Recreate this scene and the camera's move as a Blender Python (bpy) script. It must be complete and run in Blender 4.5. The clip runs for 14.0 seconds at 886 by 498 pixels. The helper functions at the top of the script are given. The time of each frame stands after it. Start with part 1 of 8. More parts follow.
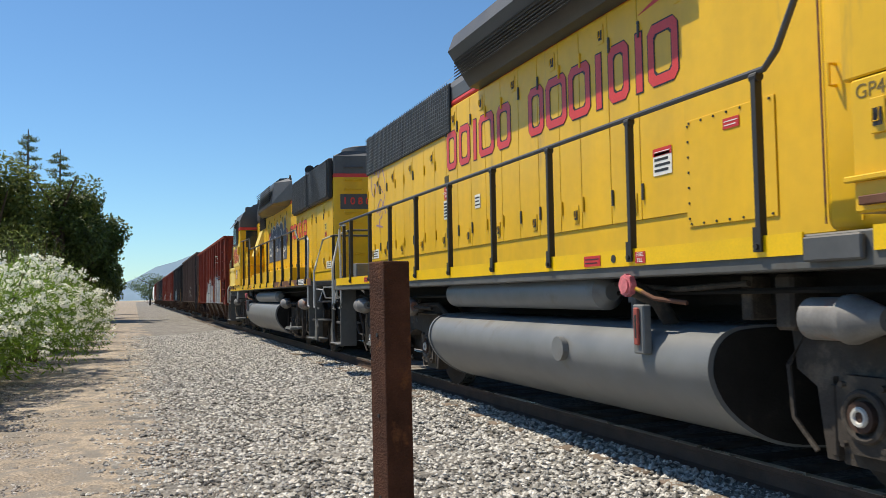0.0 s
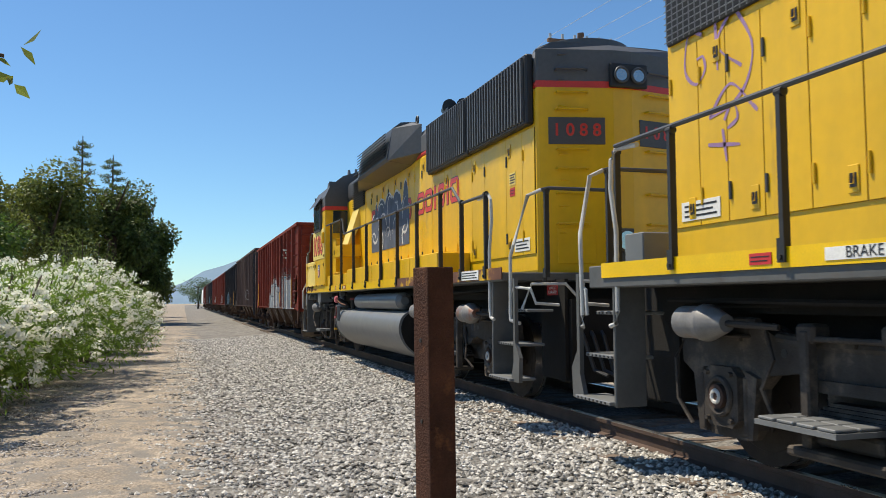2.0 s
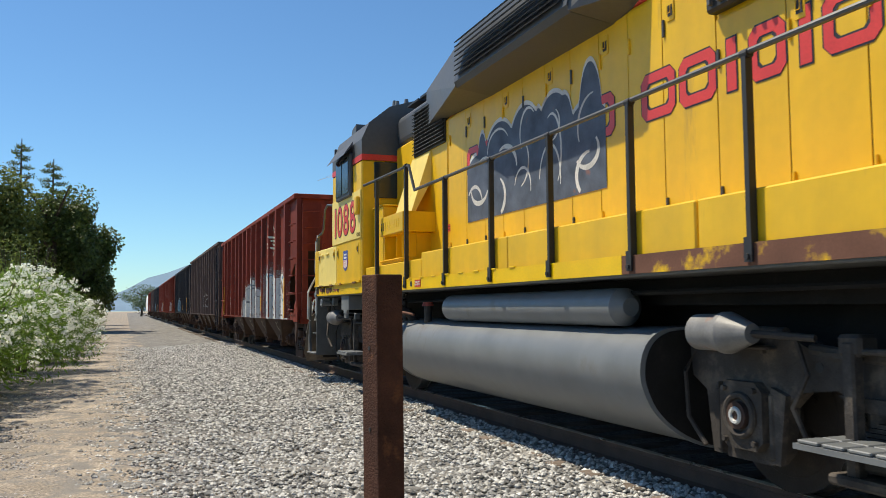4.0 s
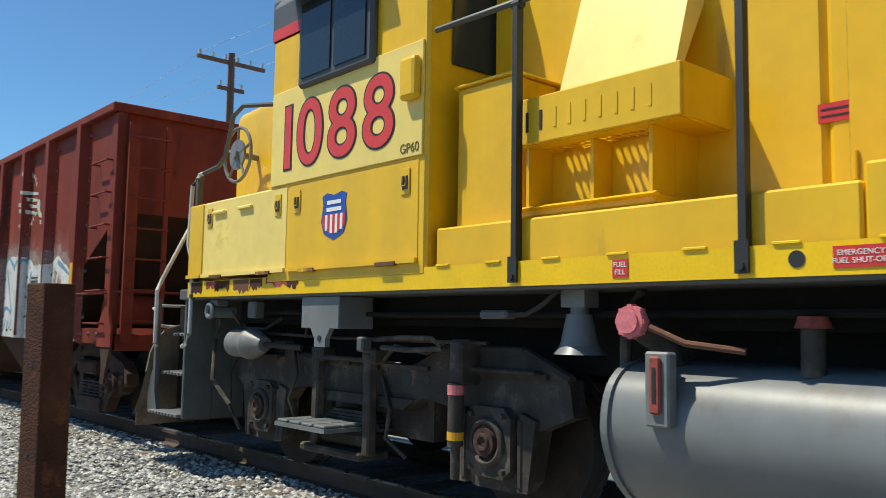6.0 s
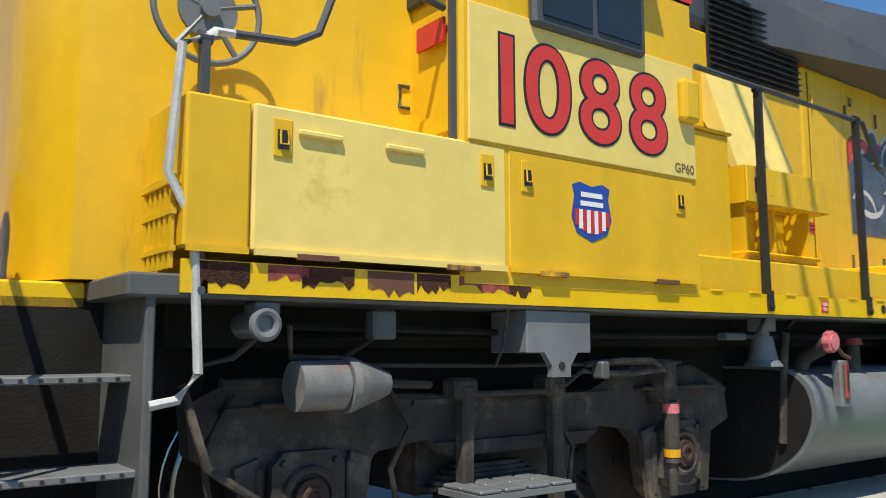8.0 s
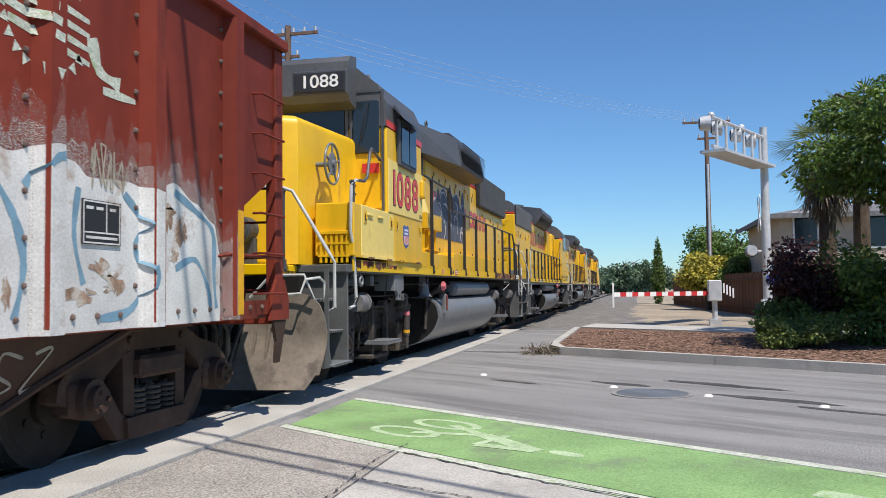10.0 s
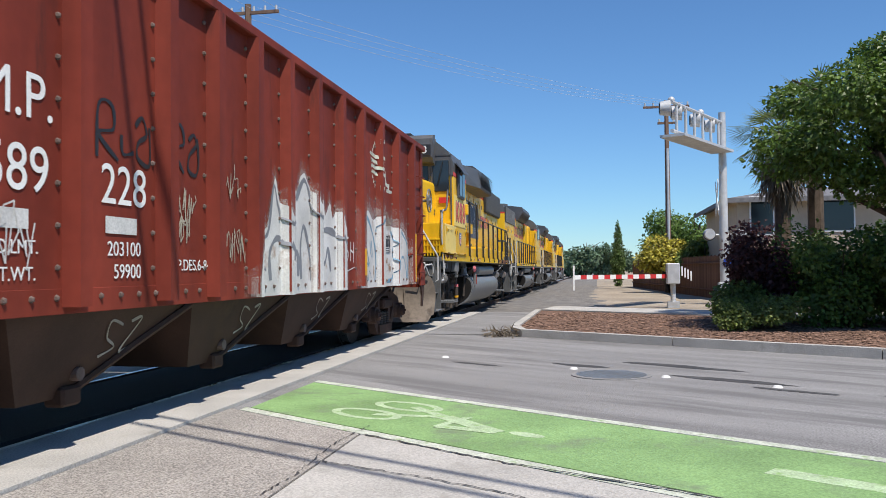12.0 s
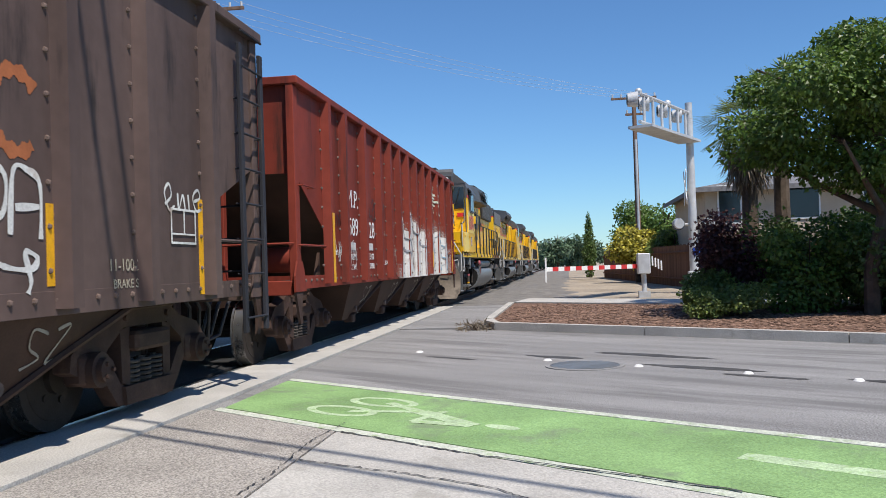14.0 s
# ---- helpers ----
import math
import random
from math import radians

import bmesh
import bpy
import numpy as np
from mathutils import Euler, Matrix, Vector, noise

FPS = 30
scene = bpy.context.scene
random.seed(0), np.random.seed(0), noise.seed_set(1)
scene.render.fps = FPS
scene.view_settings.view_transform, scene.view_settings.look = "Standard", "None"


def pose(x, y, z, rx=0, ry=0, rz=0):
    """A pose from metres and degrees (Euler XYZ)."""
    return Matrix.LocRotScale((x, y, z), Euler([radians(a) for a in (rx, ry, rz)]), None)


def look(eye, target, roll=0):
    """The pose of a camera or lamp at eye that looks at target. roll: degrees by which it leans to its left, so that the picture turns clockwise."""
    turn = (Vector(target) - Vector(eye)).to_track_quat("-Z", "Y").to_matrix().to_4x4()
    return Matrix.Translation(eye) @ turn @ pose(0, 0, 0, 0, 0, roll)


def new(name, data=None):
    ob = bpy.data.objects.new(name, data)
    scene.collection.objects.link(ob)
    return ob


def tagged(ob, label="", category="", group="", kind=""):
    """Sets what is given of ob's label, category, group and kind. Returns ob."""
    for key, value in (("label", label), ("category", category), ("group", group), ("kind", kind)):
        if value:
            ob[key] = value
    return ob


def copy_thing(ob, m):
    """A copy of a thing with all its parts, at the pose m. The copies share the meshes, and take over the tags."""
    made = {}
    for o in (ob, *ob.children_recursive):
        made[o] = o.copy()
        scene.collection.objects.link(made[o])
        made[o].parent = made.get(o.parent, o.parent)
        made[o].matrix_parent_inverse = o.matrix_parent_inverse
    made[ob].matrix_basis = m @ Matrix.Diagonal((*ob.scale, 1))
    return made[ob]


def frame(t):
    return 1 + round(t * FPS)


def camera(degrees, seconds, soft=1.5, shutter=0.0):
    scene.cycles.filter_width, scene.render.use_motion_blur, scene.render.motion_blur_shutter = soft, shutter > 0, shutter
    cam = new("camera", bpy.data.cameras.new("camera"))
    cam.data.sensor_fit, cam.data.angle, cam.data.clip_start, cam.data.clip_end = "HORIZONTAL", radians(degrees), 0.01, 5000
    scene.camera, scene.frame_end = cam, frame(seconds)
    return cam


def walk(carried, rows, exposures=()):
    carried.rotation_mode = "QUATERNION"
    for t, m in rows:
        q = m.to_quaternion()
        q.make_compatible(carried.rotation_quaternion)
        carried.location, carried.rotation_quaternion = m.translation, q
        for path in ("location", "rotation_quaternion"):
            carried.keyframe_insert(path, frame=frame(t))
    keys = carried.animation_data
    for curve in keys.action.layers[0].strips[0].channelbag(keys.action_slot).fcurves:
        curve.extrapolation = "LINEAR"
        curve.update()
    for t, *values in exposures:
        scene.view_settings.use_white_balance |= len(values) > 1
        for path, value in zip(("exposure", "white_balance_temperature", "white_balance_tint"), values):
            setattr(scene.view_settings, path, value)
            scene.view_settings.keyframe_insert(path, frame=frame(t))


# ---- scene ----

# The track runs along x, rail top at z = 0, the train rolls towards +x.
TRACK_Y = 4.81
V0, V1 = 4.037, 0.00838


def travel(t):
    """Metres that the train has rolled after t seconds."""
    return V0 * t + V1 * t * t


# ---- camera ----
cam = camera(55.6, 14.0, 0.7, 0.1)
EYE = (0.0, 0.0, 1.2)
TURNS = [
    (0.0, 69.9, 3.03, 1.0), (0.5, 69.22, 3.29, 1.24), (1.0, 68.65, 3.36, 0.81), (1.5, 71.72, 3.39, 0.53),
    (2.0, 72.88, 3.48, 0.45), (2.5, 72.67, 3.55, 0.52), (3.0, 72.91, 3.6, 0.57), (3.2, 72.6, 3.64, 0.6),
    (4.2, 68.6, 4.05, 0.4), (5.3, 60.92, 4.46, -0.2), (5.5, 57.54, 4.57, -0.5), (6.0, 48.54, 5.25, -0.91),
    (6.5, 29.68, 6.72, -2.0), (7.0, 7.15, 8.08, -0.73), (7.2, -1.86, 8.22, -0.47), (7.8, -28.0, 7.3, 0.0),
    (8.4, -52.0, 5.4, 0.4), (8.9, -66.5, 4.1, 0.6), (9.3, -72.61, 3.45, 0.76), (9.5, -74.15, 3.22, 0.86), (10.0, -77.06, 2.67, 0.65),
    (10.5, -77.83, 2.46, 1.29), (11.0, -77.75, 2.23, 1.29), (11.5, -78.53, 1.93, 0.7), (12.0, -79.65, 1.46, 0.57),
    (12.5, -80.76, 1.36, 0.63), (13.0, -81.53, 1.22, 1.17), (13.5, -80.98, 1.11, 1.7), (14.0, -81.53, 1.06, 1.84)]
walk(cam, [(t, pose(*EYE, 90 + p, r, y)) for t, y, p, r in TURNS], [(0, 0.1, 7250, 9), (3, 0.14, 7250, 9), (5.5, 0.03, 6850, 3), (7, 0.04, 6800, 2), (9.3, -0.02, 6480, 13), (14, 0.0, 6480, 13)])

# ---- light ----
SUN_FROM = Vector((-0.42, -0.40, 1.0)).normalized()
sun_data = bpy.data.lights.new("sun", "SUN")
sun_data.energy, sun_data.angle, sun_data.color = 5.4, radians(0.53), (1.0, 0.94, 0.84)
sun = new("sun", sun_data)
sun.matrix_world = look(SUN_FROM * 50, (0, 0, 0))
world = bpy.data.worlds.new("sky")
scene.world = world
world.use_nodes = True
wn = world.node_tree
sky = wn.nodes.new("ShaderNodeTexSky")
sky.sky_type, sky.sun_disc = "NISHITA", False
sky.sun_elevation = math.asin(SUN_FROM.z)
sky.sun_rotation = math.atan2(SUN_FROM.x, SUN_FROM.y)
sky.air_density, sky.dust_density, sky.ozone_density = 1.0, 0.0, 3.0
wn.nodes["Background"].inputs["Strength"].default_value = 0.103
clear = wn.nodes.new("ShaderNodeVectorMath")
clear.operation = "MULTIPLY"
clear.inputs[1].default_value = (0.68, 1.0, 1.27)
wn.links.new(sky.outputs[0], clear.inputs[0])
wn.links.new(clear.outputs[0], wn.nodes["Background"].inputs["Color"])


# ---- materials ----
def material(name, base, rough=0.6, metal=0.0, vary=0.15, scale=4.0, bump=0.0, bump_scale=60.0, dirt=None, dirt_amount=0.0,
             dirt_scale=1.5, random_tint=0.0, streak=False, fine=0.08, island=0.0, along=None):
    m = bpy.data.materials.new(name)
    m.use_nodes = True
    nt = m.node_tree
    n, l = nt.nodes, nt.links
    b = n["Principled BSDF"]
    b.inputs["Roughness"].default_value, b.inputs["Metallic"].default_value = rough, metal
    b.inputs["Specular IOR Level"].default_value = 0.5 if rough < 0.6 else 0.2
    tc = n.new("ShaderNodeTexCoord")
    mp = n.new("ShaderNodeMapping")
    l.new(tc.outputs["Object"], mp.inputs["Vector"])
    if streak:
        mp.inputs["Scale"].default_value = (2.2, 2.2, 0.35)
    if along is not None:
        mp.vector_type = "TEXTURE"
        mp.inputs["Rotation"].default_value, mp.inputs["Scale"].default_value = (0, 0, radians(along)), (7.0, 0.8, 1.0)
    big = n.new("ShaderNodeTexNoise")
    big.inputs["Scale"].default_value, big.inputs["Detail"].default_value = scale, 5
    l.new(mp.outputs["Vector"], big.inputs["Vector"])
    small = n.new("ShaderNodeTexNoise")
    small.inputs["Scale"].default_value, small.inputs["Detail"].default_value = bump_scale, 4
    l.new(tc.outputs["Object"], small.inputs["Vector"])
    ramp = n.new("ShaderNodeMapRange")
    ramp.inputs["From Min"].default_value, ramp.inputs["From Max"].default_value = 0.3, 0.7
    ramp.inputs["To Min"].default_value, ramp.inputs["To Max"].default_value = 1 - vary, 1 + vary
    l.new(big.outputs["Fac"], ramp.inputs["Value"])
    grain = n.new("ShaderNodeMapRange")
    grain.inputs["From Min"].default_value, grain.inputs["From Max"].default_value = 0.3, 0.7
    grain.inputs["To Min"].default_value, grain.inputs["To Max"].default_value = 1 - fine, 1 + fine
    l.new(small.outputs["Fac"], grain.inputs["Value"])
    mul = n.new("ShaderNodeMath")
    mul.operation = "MULTIPLY"
    l.new(ramp.outputs[0], mul.inputs[0]), l.new(grain.outputs[0], mul.inputs[1])
    value = mul.outputs[0]
    if random_tint or island:
        src = n.new("ShaderNodeNewGeometry").outputs["Random Per Island"] if island else n.new("ShaderNodeObjectInfo").outputs["Random"]
        amount = island or random_tint
        rr = n.new("ShaderNodeMapRange")
        rr.inputs["To Min"].default_value, rr.inputs["To Max"].default_value = 1 - amount, 1 + amount
        l.new(src, rr.inputs["Value"])
        mm = n.new("ShaderNodeMath")
        mm.operation = "MULTIPLY"
        l.new(value, mm.inputs[0]), l.new(rr.outputs[0], mm.inputs[1])
        value = mm.outputs[0]
    tint = n.new("ShaderNodeVectorMath")
    tint.operation = "SCALE"
    tint.inputs[0].default_value = base
    l.new(value, tint.inputs["Scale"])
    colour = tint.outputs[0]
    if dirt:
        dn = n.new("ShaderNodeTexNoise")
        dn.inputs["Scale"].default_value, dn.inputs["Detail"].default_value, dn.inputs["Roughness"].default_value = dirt_scale, 8, 0.65
        l.new(mp.outputs["Vector"], dn.inputs["Vector"])
        dr = n.new("ShaderNodeMapRange")
        edge = 0.72 - 0.35 * dirt_amount
        dr.inputs["From Min"].default_value, dr.inputs["From Max"].default_value = edge, edge + 0.12
        l.new(dn.outputs["Fac"], dr.inputs["Value"])
        mx = n.new("ShaderNodeMix")
        mx.data_type = "RGBA"
        mx.inputs["B"].default_value = (*dirt, 1)
        l.new(dr.outputs[0], mx.inputs["Factor"]), l.new(colour, mx.inputs["A"])
        colour = mx.outputs["Result"]
    l.new(colour, b.inputs["Base Color"])
    rv = n.new("ShaderNodeMapRange")
    rv.inputs["To Min"].default_value, rv.inputs["To Max"].default_value = max(rough - 0.1, 0.02), min(rough + 0.12, 1)
    l.new(big.outputs["Fac"], rv.inputs["Value"])
    l.new(rv.outputs[0], b.inputs["Roughness"])
    if bump:
        bp = n.new("ShaderNodeBump")
        bp.inputs["Strength"].default_value, bp.inputs["Distance"].default_value = min(bump, 1.0), 0.02
        l.new(small.outputs["Fac"], bp.inputs["Height"])
        l.new(bp.outputs[0], b.inputs["Normal"])
    return m


YELLOW = material("yellow_paint", (0.74, 0.438, 0.011), 0.38, vary=0.1, scale=1.2, bump=0.06, bump_scale=9, dirt=(0.42, 0.24, 0.04), dirt_amount=0.25, streak=True, fine=0.04)
PALE = material("sun_bleached_yellow_paint", (0.81, 0.62, 0.17), 0.5, vary=0.08, scale=1.5, bump=0.05, bump_scale=9, dirt=(0.6, 0.42, 0.08), dirt_amount=0.3, fine=0.04)
STRIPE = material("reflective_yellow_stripe", (0.82, 0.51, 0.0), 0.35, vary=0.08, scale=3, fine=0.05, dirt=(0.25, 0.12, 0.05), dirt_amount=0.15)
WORN = material("worn_sill_paint", (0.16, 0.075, 0.05), 0.7, vary=0.25, scale=3, dirt=(0.75, 0.45, 0.02), dirt_amount=0.55, dirt_scale=3)
GREY = material("armour_grey_paint", (0.085, 0.088, 0.092), 0.5, vary=0.14, scale=2, bump=0.05, bump_scale=20, dirt=(0.065, 0.055, 0.045), dirt_amount=0.35)
STEPGREY = material("scuffed_step_grey", (0.095, 0.097, 0.095), 0.55, vary=0.18, scale=3, bump=0.06, bump_scale=20, dirt=(0.07, 0.058, 0.046), dirt_amount=0.4, dirt_scale=2.5)
MUDDY = material("dusty_plough_steel", (0.085, 0.075, 0.065), 0.75, vary=0.25, scale=2, bump=0.1, bump_scale=20, dirt=(0.11, 0.08, 0.055), dirt_amount=0.6, dirt_scale=1.6)
# panel colour near-black, the shadow under the train put into it
DARKPANEL = material("shade_dark_crossing_panel", (0.028, 0.028, 0.029), 0.85, vary=0.2, scale=2, bump=0.4, bump_scale=60, fine=0.3)
GREYTANK = material("tank_grey_paint", (0.16, 0.168, 0.172), 0.42, vary=0.14, scale=1.5, bump=0.08, bump_scale=5, dirt=(0.13, 0.115, 0.10), dirt_amount=0.4)
DARKGREY = material("dark_grey_paint", (0.065, 0.07, 0.078), 0.5, vary=0.15, scale=2, bump=0.05, dirt=(0.1, 0.09, 0.075), dirt_amount=0.25)
TRUCKGREY = material("grimy_truck_steel", (0.058, 0.05, 0.044), 0.75, vary=0.4, scale=4, bump=0.25, bump_scale=50, dirt=(0.14, 0.115, 0.09), dirt_amount=0.5, dirt_scale=4)
# near-black grime: the shade under the deck is put into this colour
UNDERDARK = material("shade_dark_underframe", (0.016, 0.015, 0.014), 0.85, vary=0.3, scale=4, bump=0.2, bump_scale=50, dirt=(0.035, 0.03, 0.025), dirt_amount=0.3, dirt_scale=4)
DUSTY = material("dusty_plough_face", (0.15, 0.125, 0.10), 0.85, vary=0.3, scale=2.5, bump=0.1, bump_scale=20, dirt=(0.085, 0.07, 0.058), dirt_amount=0.5, dirt_scale=2.2)
MODELINK = material("faded_stencil_ink", (0.16, 0.12, 0.05), 0.7, vary=0.2, scale=12)
BROWNSTEEL = material("brown_truck_steel", (0.062, 0.038, 0.03), 0.8, vary=0.3, scale=4, bump=0.25, bump_scale=50, dirt=(0.1, 0.066, 0.048), dirt_amount=0.35, dirt_scale=4)
BLACK = material("black_grille", (0.018, 0.019, 0.021), 0.55, vary=0.2, scale=6)
RED = material("red_paint", (0.62, 0.045, 0.035), 0.4, vary=0.08, scale=4)
INK = material("black_edging", (0.02, 0.02, 0.022), 0.5, vary=0.1)
WHITE = material("white_paint", (0.78, 0.78, 0.75), 0.5, vary=0.06, scale=3, dirt=(0.5, 0.47, 0.42), dirt_amount=0.2)
BLUE = material("blue_paint", (0.02, 0.07, 0.36), 0.4, vary=0.05)
SIGNRED = material("sign_red", (0.55, 0.03, 0.03), 0.45, vary=0.06)
PINK = material("faded_red_cap", (0.62, 0.17, 0.19), 0.55, vary=0.2, scale=15, dirt=(0.3, 0.1, 0.1), dirt_amount=0.3, dirt_scale=20)
FADEDRED = material("faded_red_paint", (0.3, 0.07, 0.055), 0.6, vary=0.25, scale=20, dirt=(0.16, 0.09, 0.07), dirt_amount=0.4, dirt_scale=25)
RAILWHITE = material("pale_grey_handrail", (0.5, 0.5, 0.48), 0.45, vary=0.15, scale=6)
GLASS = material("dark_tinted_glass", (0.02, 0.03, 0.04), 0.06, vary=0.0)
LENS = material("headlight_lens", (0.4, 0.42, 0.42), 0.08, metal=0.8, vary=0.05)
OXIDE = material("red_oxide_paint", (0.195, 0.034, 0.02), 0.62, vary=0.28, scale=0.8, bump=0.12, bump_scale=7, dirt=(0.07, 0.022, 0.016), dirt_amount=0.38, dirt_scale=1.3, streak=True)
BROWNCAR = material("brown_car_paint", (0.1, 0.068, 0.06), 0.65, vary=0.25, scale=1.0, bump=0.08, bump_scale=8, dirt=(0.04, 0.03, 0.028), dirt_amount=0.4, streak=True)
BLACKCAR = material("black_car_paint", (0.03, 0.03, 0.036), 0.65, vary=0.25, scale=1.0, dirt=(0.06, 0.05, 0.045), dirt_amount=0.3, streak=True)
CARYELLOW = material("reflector_yellow", (0.72, 0.36, 0.01), 0.5, vary=0.12, scale=9, dirt=(0.3, 0.12, 0.04), dirt_amount=0.3, dirt_scale=8)
BAYBROWN = material("rusty_hopper_bay", (0.056, 0.032, 0.023), 0.75, vary=0.3, scale=2, bump=0.1, dirt=(0.07, 0.04, 0.024), dirt_amount=0.4)
RUSTMARK = material("faded_orange_mark", (0.36, 0.12, 0.05), 0.7, vary=0.2, scale=6, dirt=(0.12, 0.06, 0.045), dirt_amount=0.4, dirt_scale=6)
SPRAY = material("white_spray_paint", (0.6, 0.595, 0.57), 0.65, vary=0.18, scale=2.5, dirt=(0.34, 0.23, 0.16), dirt_amount=0.42, dirt_scale=2.6, fine=0.14)
RIVET = material("worn_rivet_heads", (0.14, 0.10, 0.085), 0.6, vary=0.3, scale=9)
CHALK = material("chalk_mark", (0.36, 0.32, 0.25), 0.9, vary=0.2, scale=9)
SPRAYGREY = material("grey_spray_paint", (0.2, 0.21, 0.23), 0.6, vary=0.15, scale=3)
SPRAYDARK = material("dark_blue_grey_spray", (0.09, 0.11, 0.15), 0.6, vary=0.35, scale=4, dirt=(0.3, 0.12, 0.08), dirt_amount=0.25, dirt_scale=3)
SPRAYBLUE = material("blue_grey_spray_paint", (0.17, 0.3, 0.39), 0.6, vary=0.2, scale=4)
SPRAYPURPLE = material("violet_spray_paint", (0.32, 0.2, 0.36), 0.6, vary=0.2, scale=4)
RUSTPOST = material("rusted_steel_post", (0.075, 0.032, 0.02), 0.85, vary=0.35, scale=7, bump=0.5, bump_scale=90, dirt=(0.16, 0.065, 0.03), dirt_amount=0.45, dirt_scale=9)
WHEELDARK = material("dark_wheel_steel", (0.034, 0.028, 0.024), 0.7, vary=0.3, scale=5, bump=0.15, dirt=(0.07, 0.05, 0.038), dirt_amount=0.35, dirt_scale=5)
RAILSTEEL = material("rail_steel", (0.09, 0.06, 0.048), 0.7, vary=0.25, scale=5, bump=0.2)
SHINE = material("polished_rail_head", (0.45, 0.44, 0.43), 0.28, metal=0.9, vary=0.1)
TIEWOOD = material("weathered_tie_wood", (0.16, 0.125, 0.1), 0.9, vary=0.3, scale=6, bump=0.5, bump_scale=40, random_tint=0.3)
BALLAST = material("ballast_ground", (0.19, 0.18, 0.165), 0.95, vary=0.3, scale=2.0, bump=1.0, bump_scale=26, fine=0.5)
STONE = material("ballast_stone", (0.41, 0.395, 0.365), 0.9, vary=0.25, scale=30, bump=0.4, bump_scale=120, island=0.75)
PATH = material("dusty_path", (0.33, 0.275, 0.215), 0.95, vary=0.25, scale=1.2, bump=1.0, bump_scale=38, fine=0.5, dirt=(0.22, 0.2, 0.175), dirt_amount=0.75, dirt_scale=3.5)
PEBBLE = material("path_pebble", (0.36, 0.33, 0.3), 0.9, vary=0.25, scale=30, bump=0.3, bump_scale=120, island=0.65)
ASPHALT = material("weathered_asphalt", (0.26, 0.256, 0.25), 0.9, vary=0.2, scale=1.6, bump=0.7, bump_scale=70, fine=0.45, dirt=(0.18, 0.177, 0.174), dirt_amount=0.6, dirt_scale=1.5, along=56.1)
LANEMARK = material("faded_lane_symbol", (0.42, 0.54, 0.33), 0.75, vary=0.15, scale=6, bump=0.4, bump_scale=65, fine=0.25, dirt=(0.27, 0.43, 0.16), dirt_amount=0.5, dirt_scale=8)
CYLGREY = material("greasy_cylinder_grey", (0.17, 0.165, 0.16), 0.5, vary=0.25, scale=6, dirt=(0.22, 0.085, 0.045), dirt_amount=0.55, dirt_scale=3.5)
STAIN = material("oil_stain", (0.075, 0.074, 0.074), 0.75, vary=0.3, scale=3, bump=0.4, bump_scale=65, fine=0.3)
CONCRETE = material("light_concrete", (0.44, 0.425, 0.39), 0.9, vary=0.12, scale=1.5, bump=0.4, bump_scale=70, fine=0.22, dirt=(0.33, 0.315, 0.28), dirt_amount=0.4, dirt_scale=2)
SIDEWALK = material("exposed_aggregate_pavement", (0.36, 0.335, 0.30), 0.9, vary=0.12, scale=1.1, bump=0.8, bump_scale=75, fine=0.55, dirt=(0.27, 0.25, 0.225), dirt_amount=0.3)
GREENLANE = material("green_lane_paint", (0.23, 0.375, 0.15), 0.7, vary=0.2, scale=1.3, bump=0.5, bump_scale=65, fine=0.24, dirt=(0.2, 0.27, 0.15), dirt_amount=0.5, dirt_scale=1.4)
MARKING = material("worn_road_marking", (0.52, 0.55, 0.46), 0.75, vary=0.15, scale=6, bump=0.4, bump_scale=65, fine=0.25, dirt=(0.3, 0.4, 0.2), dirt_amount=0.5, dirt_scale=8)
MULCH = material("bark_mulch", (0.17, 0.105, 0.075), 0.95, vary=0.35, scale=4, bump=1.0, bump_scale=40, fine=0.5)
CHIP = material("bark_chip", (0.2, 0.125, 0.09), 0.9, vary=0.2, scale=20, island=0.55)
DIRT = material("dry_bare_ground", (0.33, 0.28, 0.215), 0.95, vary=0.25, scale=0.35, bump=0.6, bump_scale=12, fine=0.25, dirt=(0.24, 0.2, 0.14), dirt_amount=0.4, dirt_scale=0.4)
GALV = material("galvanised_steel", (0.52, 0.53, 0.53), 0.5, metal=0.3, vary=0.12, scale=5)
POLEWOOD = material("utility_pole_wood", (0.17, 0.11, 0.08), 0.9, vary=0.25, scale=3, streak=True)
FENCEWOOD = material("fence_boards", (0.15, 0.075, 0.045), 0.85, vary=0.25, scale=3, streak=True, random_tint=0.25)
STUCCO = material("cream_stucco", (0.48, 0.40, 0.30), 0.9, vary=0.08, scale=2, bump=0.2)
ROOFTILE = material("grey_shingles", (0.17, 0.17, 0.175), 0.9, vary=0.2, scale=6)
BARK = material("bark", (0.10, 0.075, 0.055), 0.95, vary=0.3, scale=6, bump=0.6, bump_scale=30)
# the haze of distance is put into this blue base colour
HILL = material("haze_coloured_hills", (0.16, 0.24, 0.32), 1.0, vary=0.1, scale=0.004, fine=0.03)


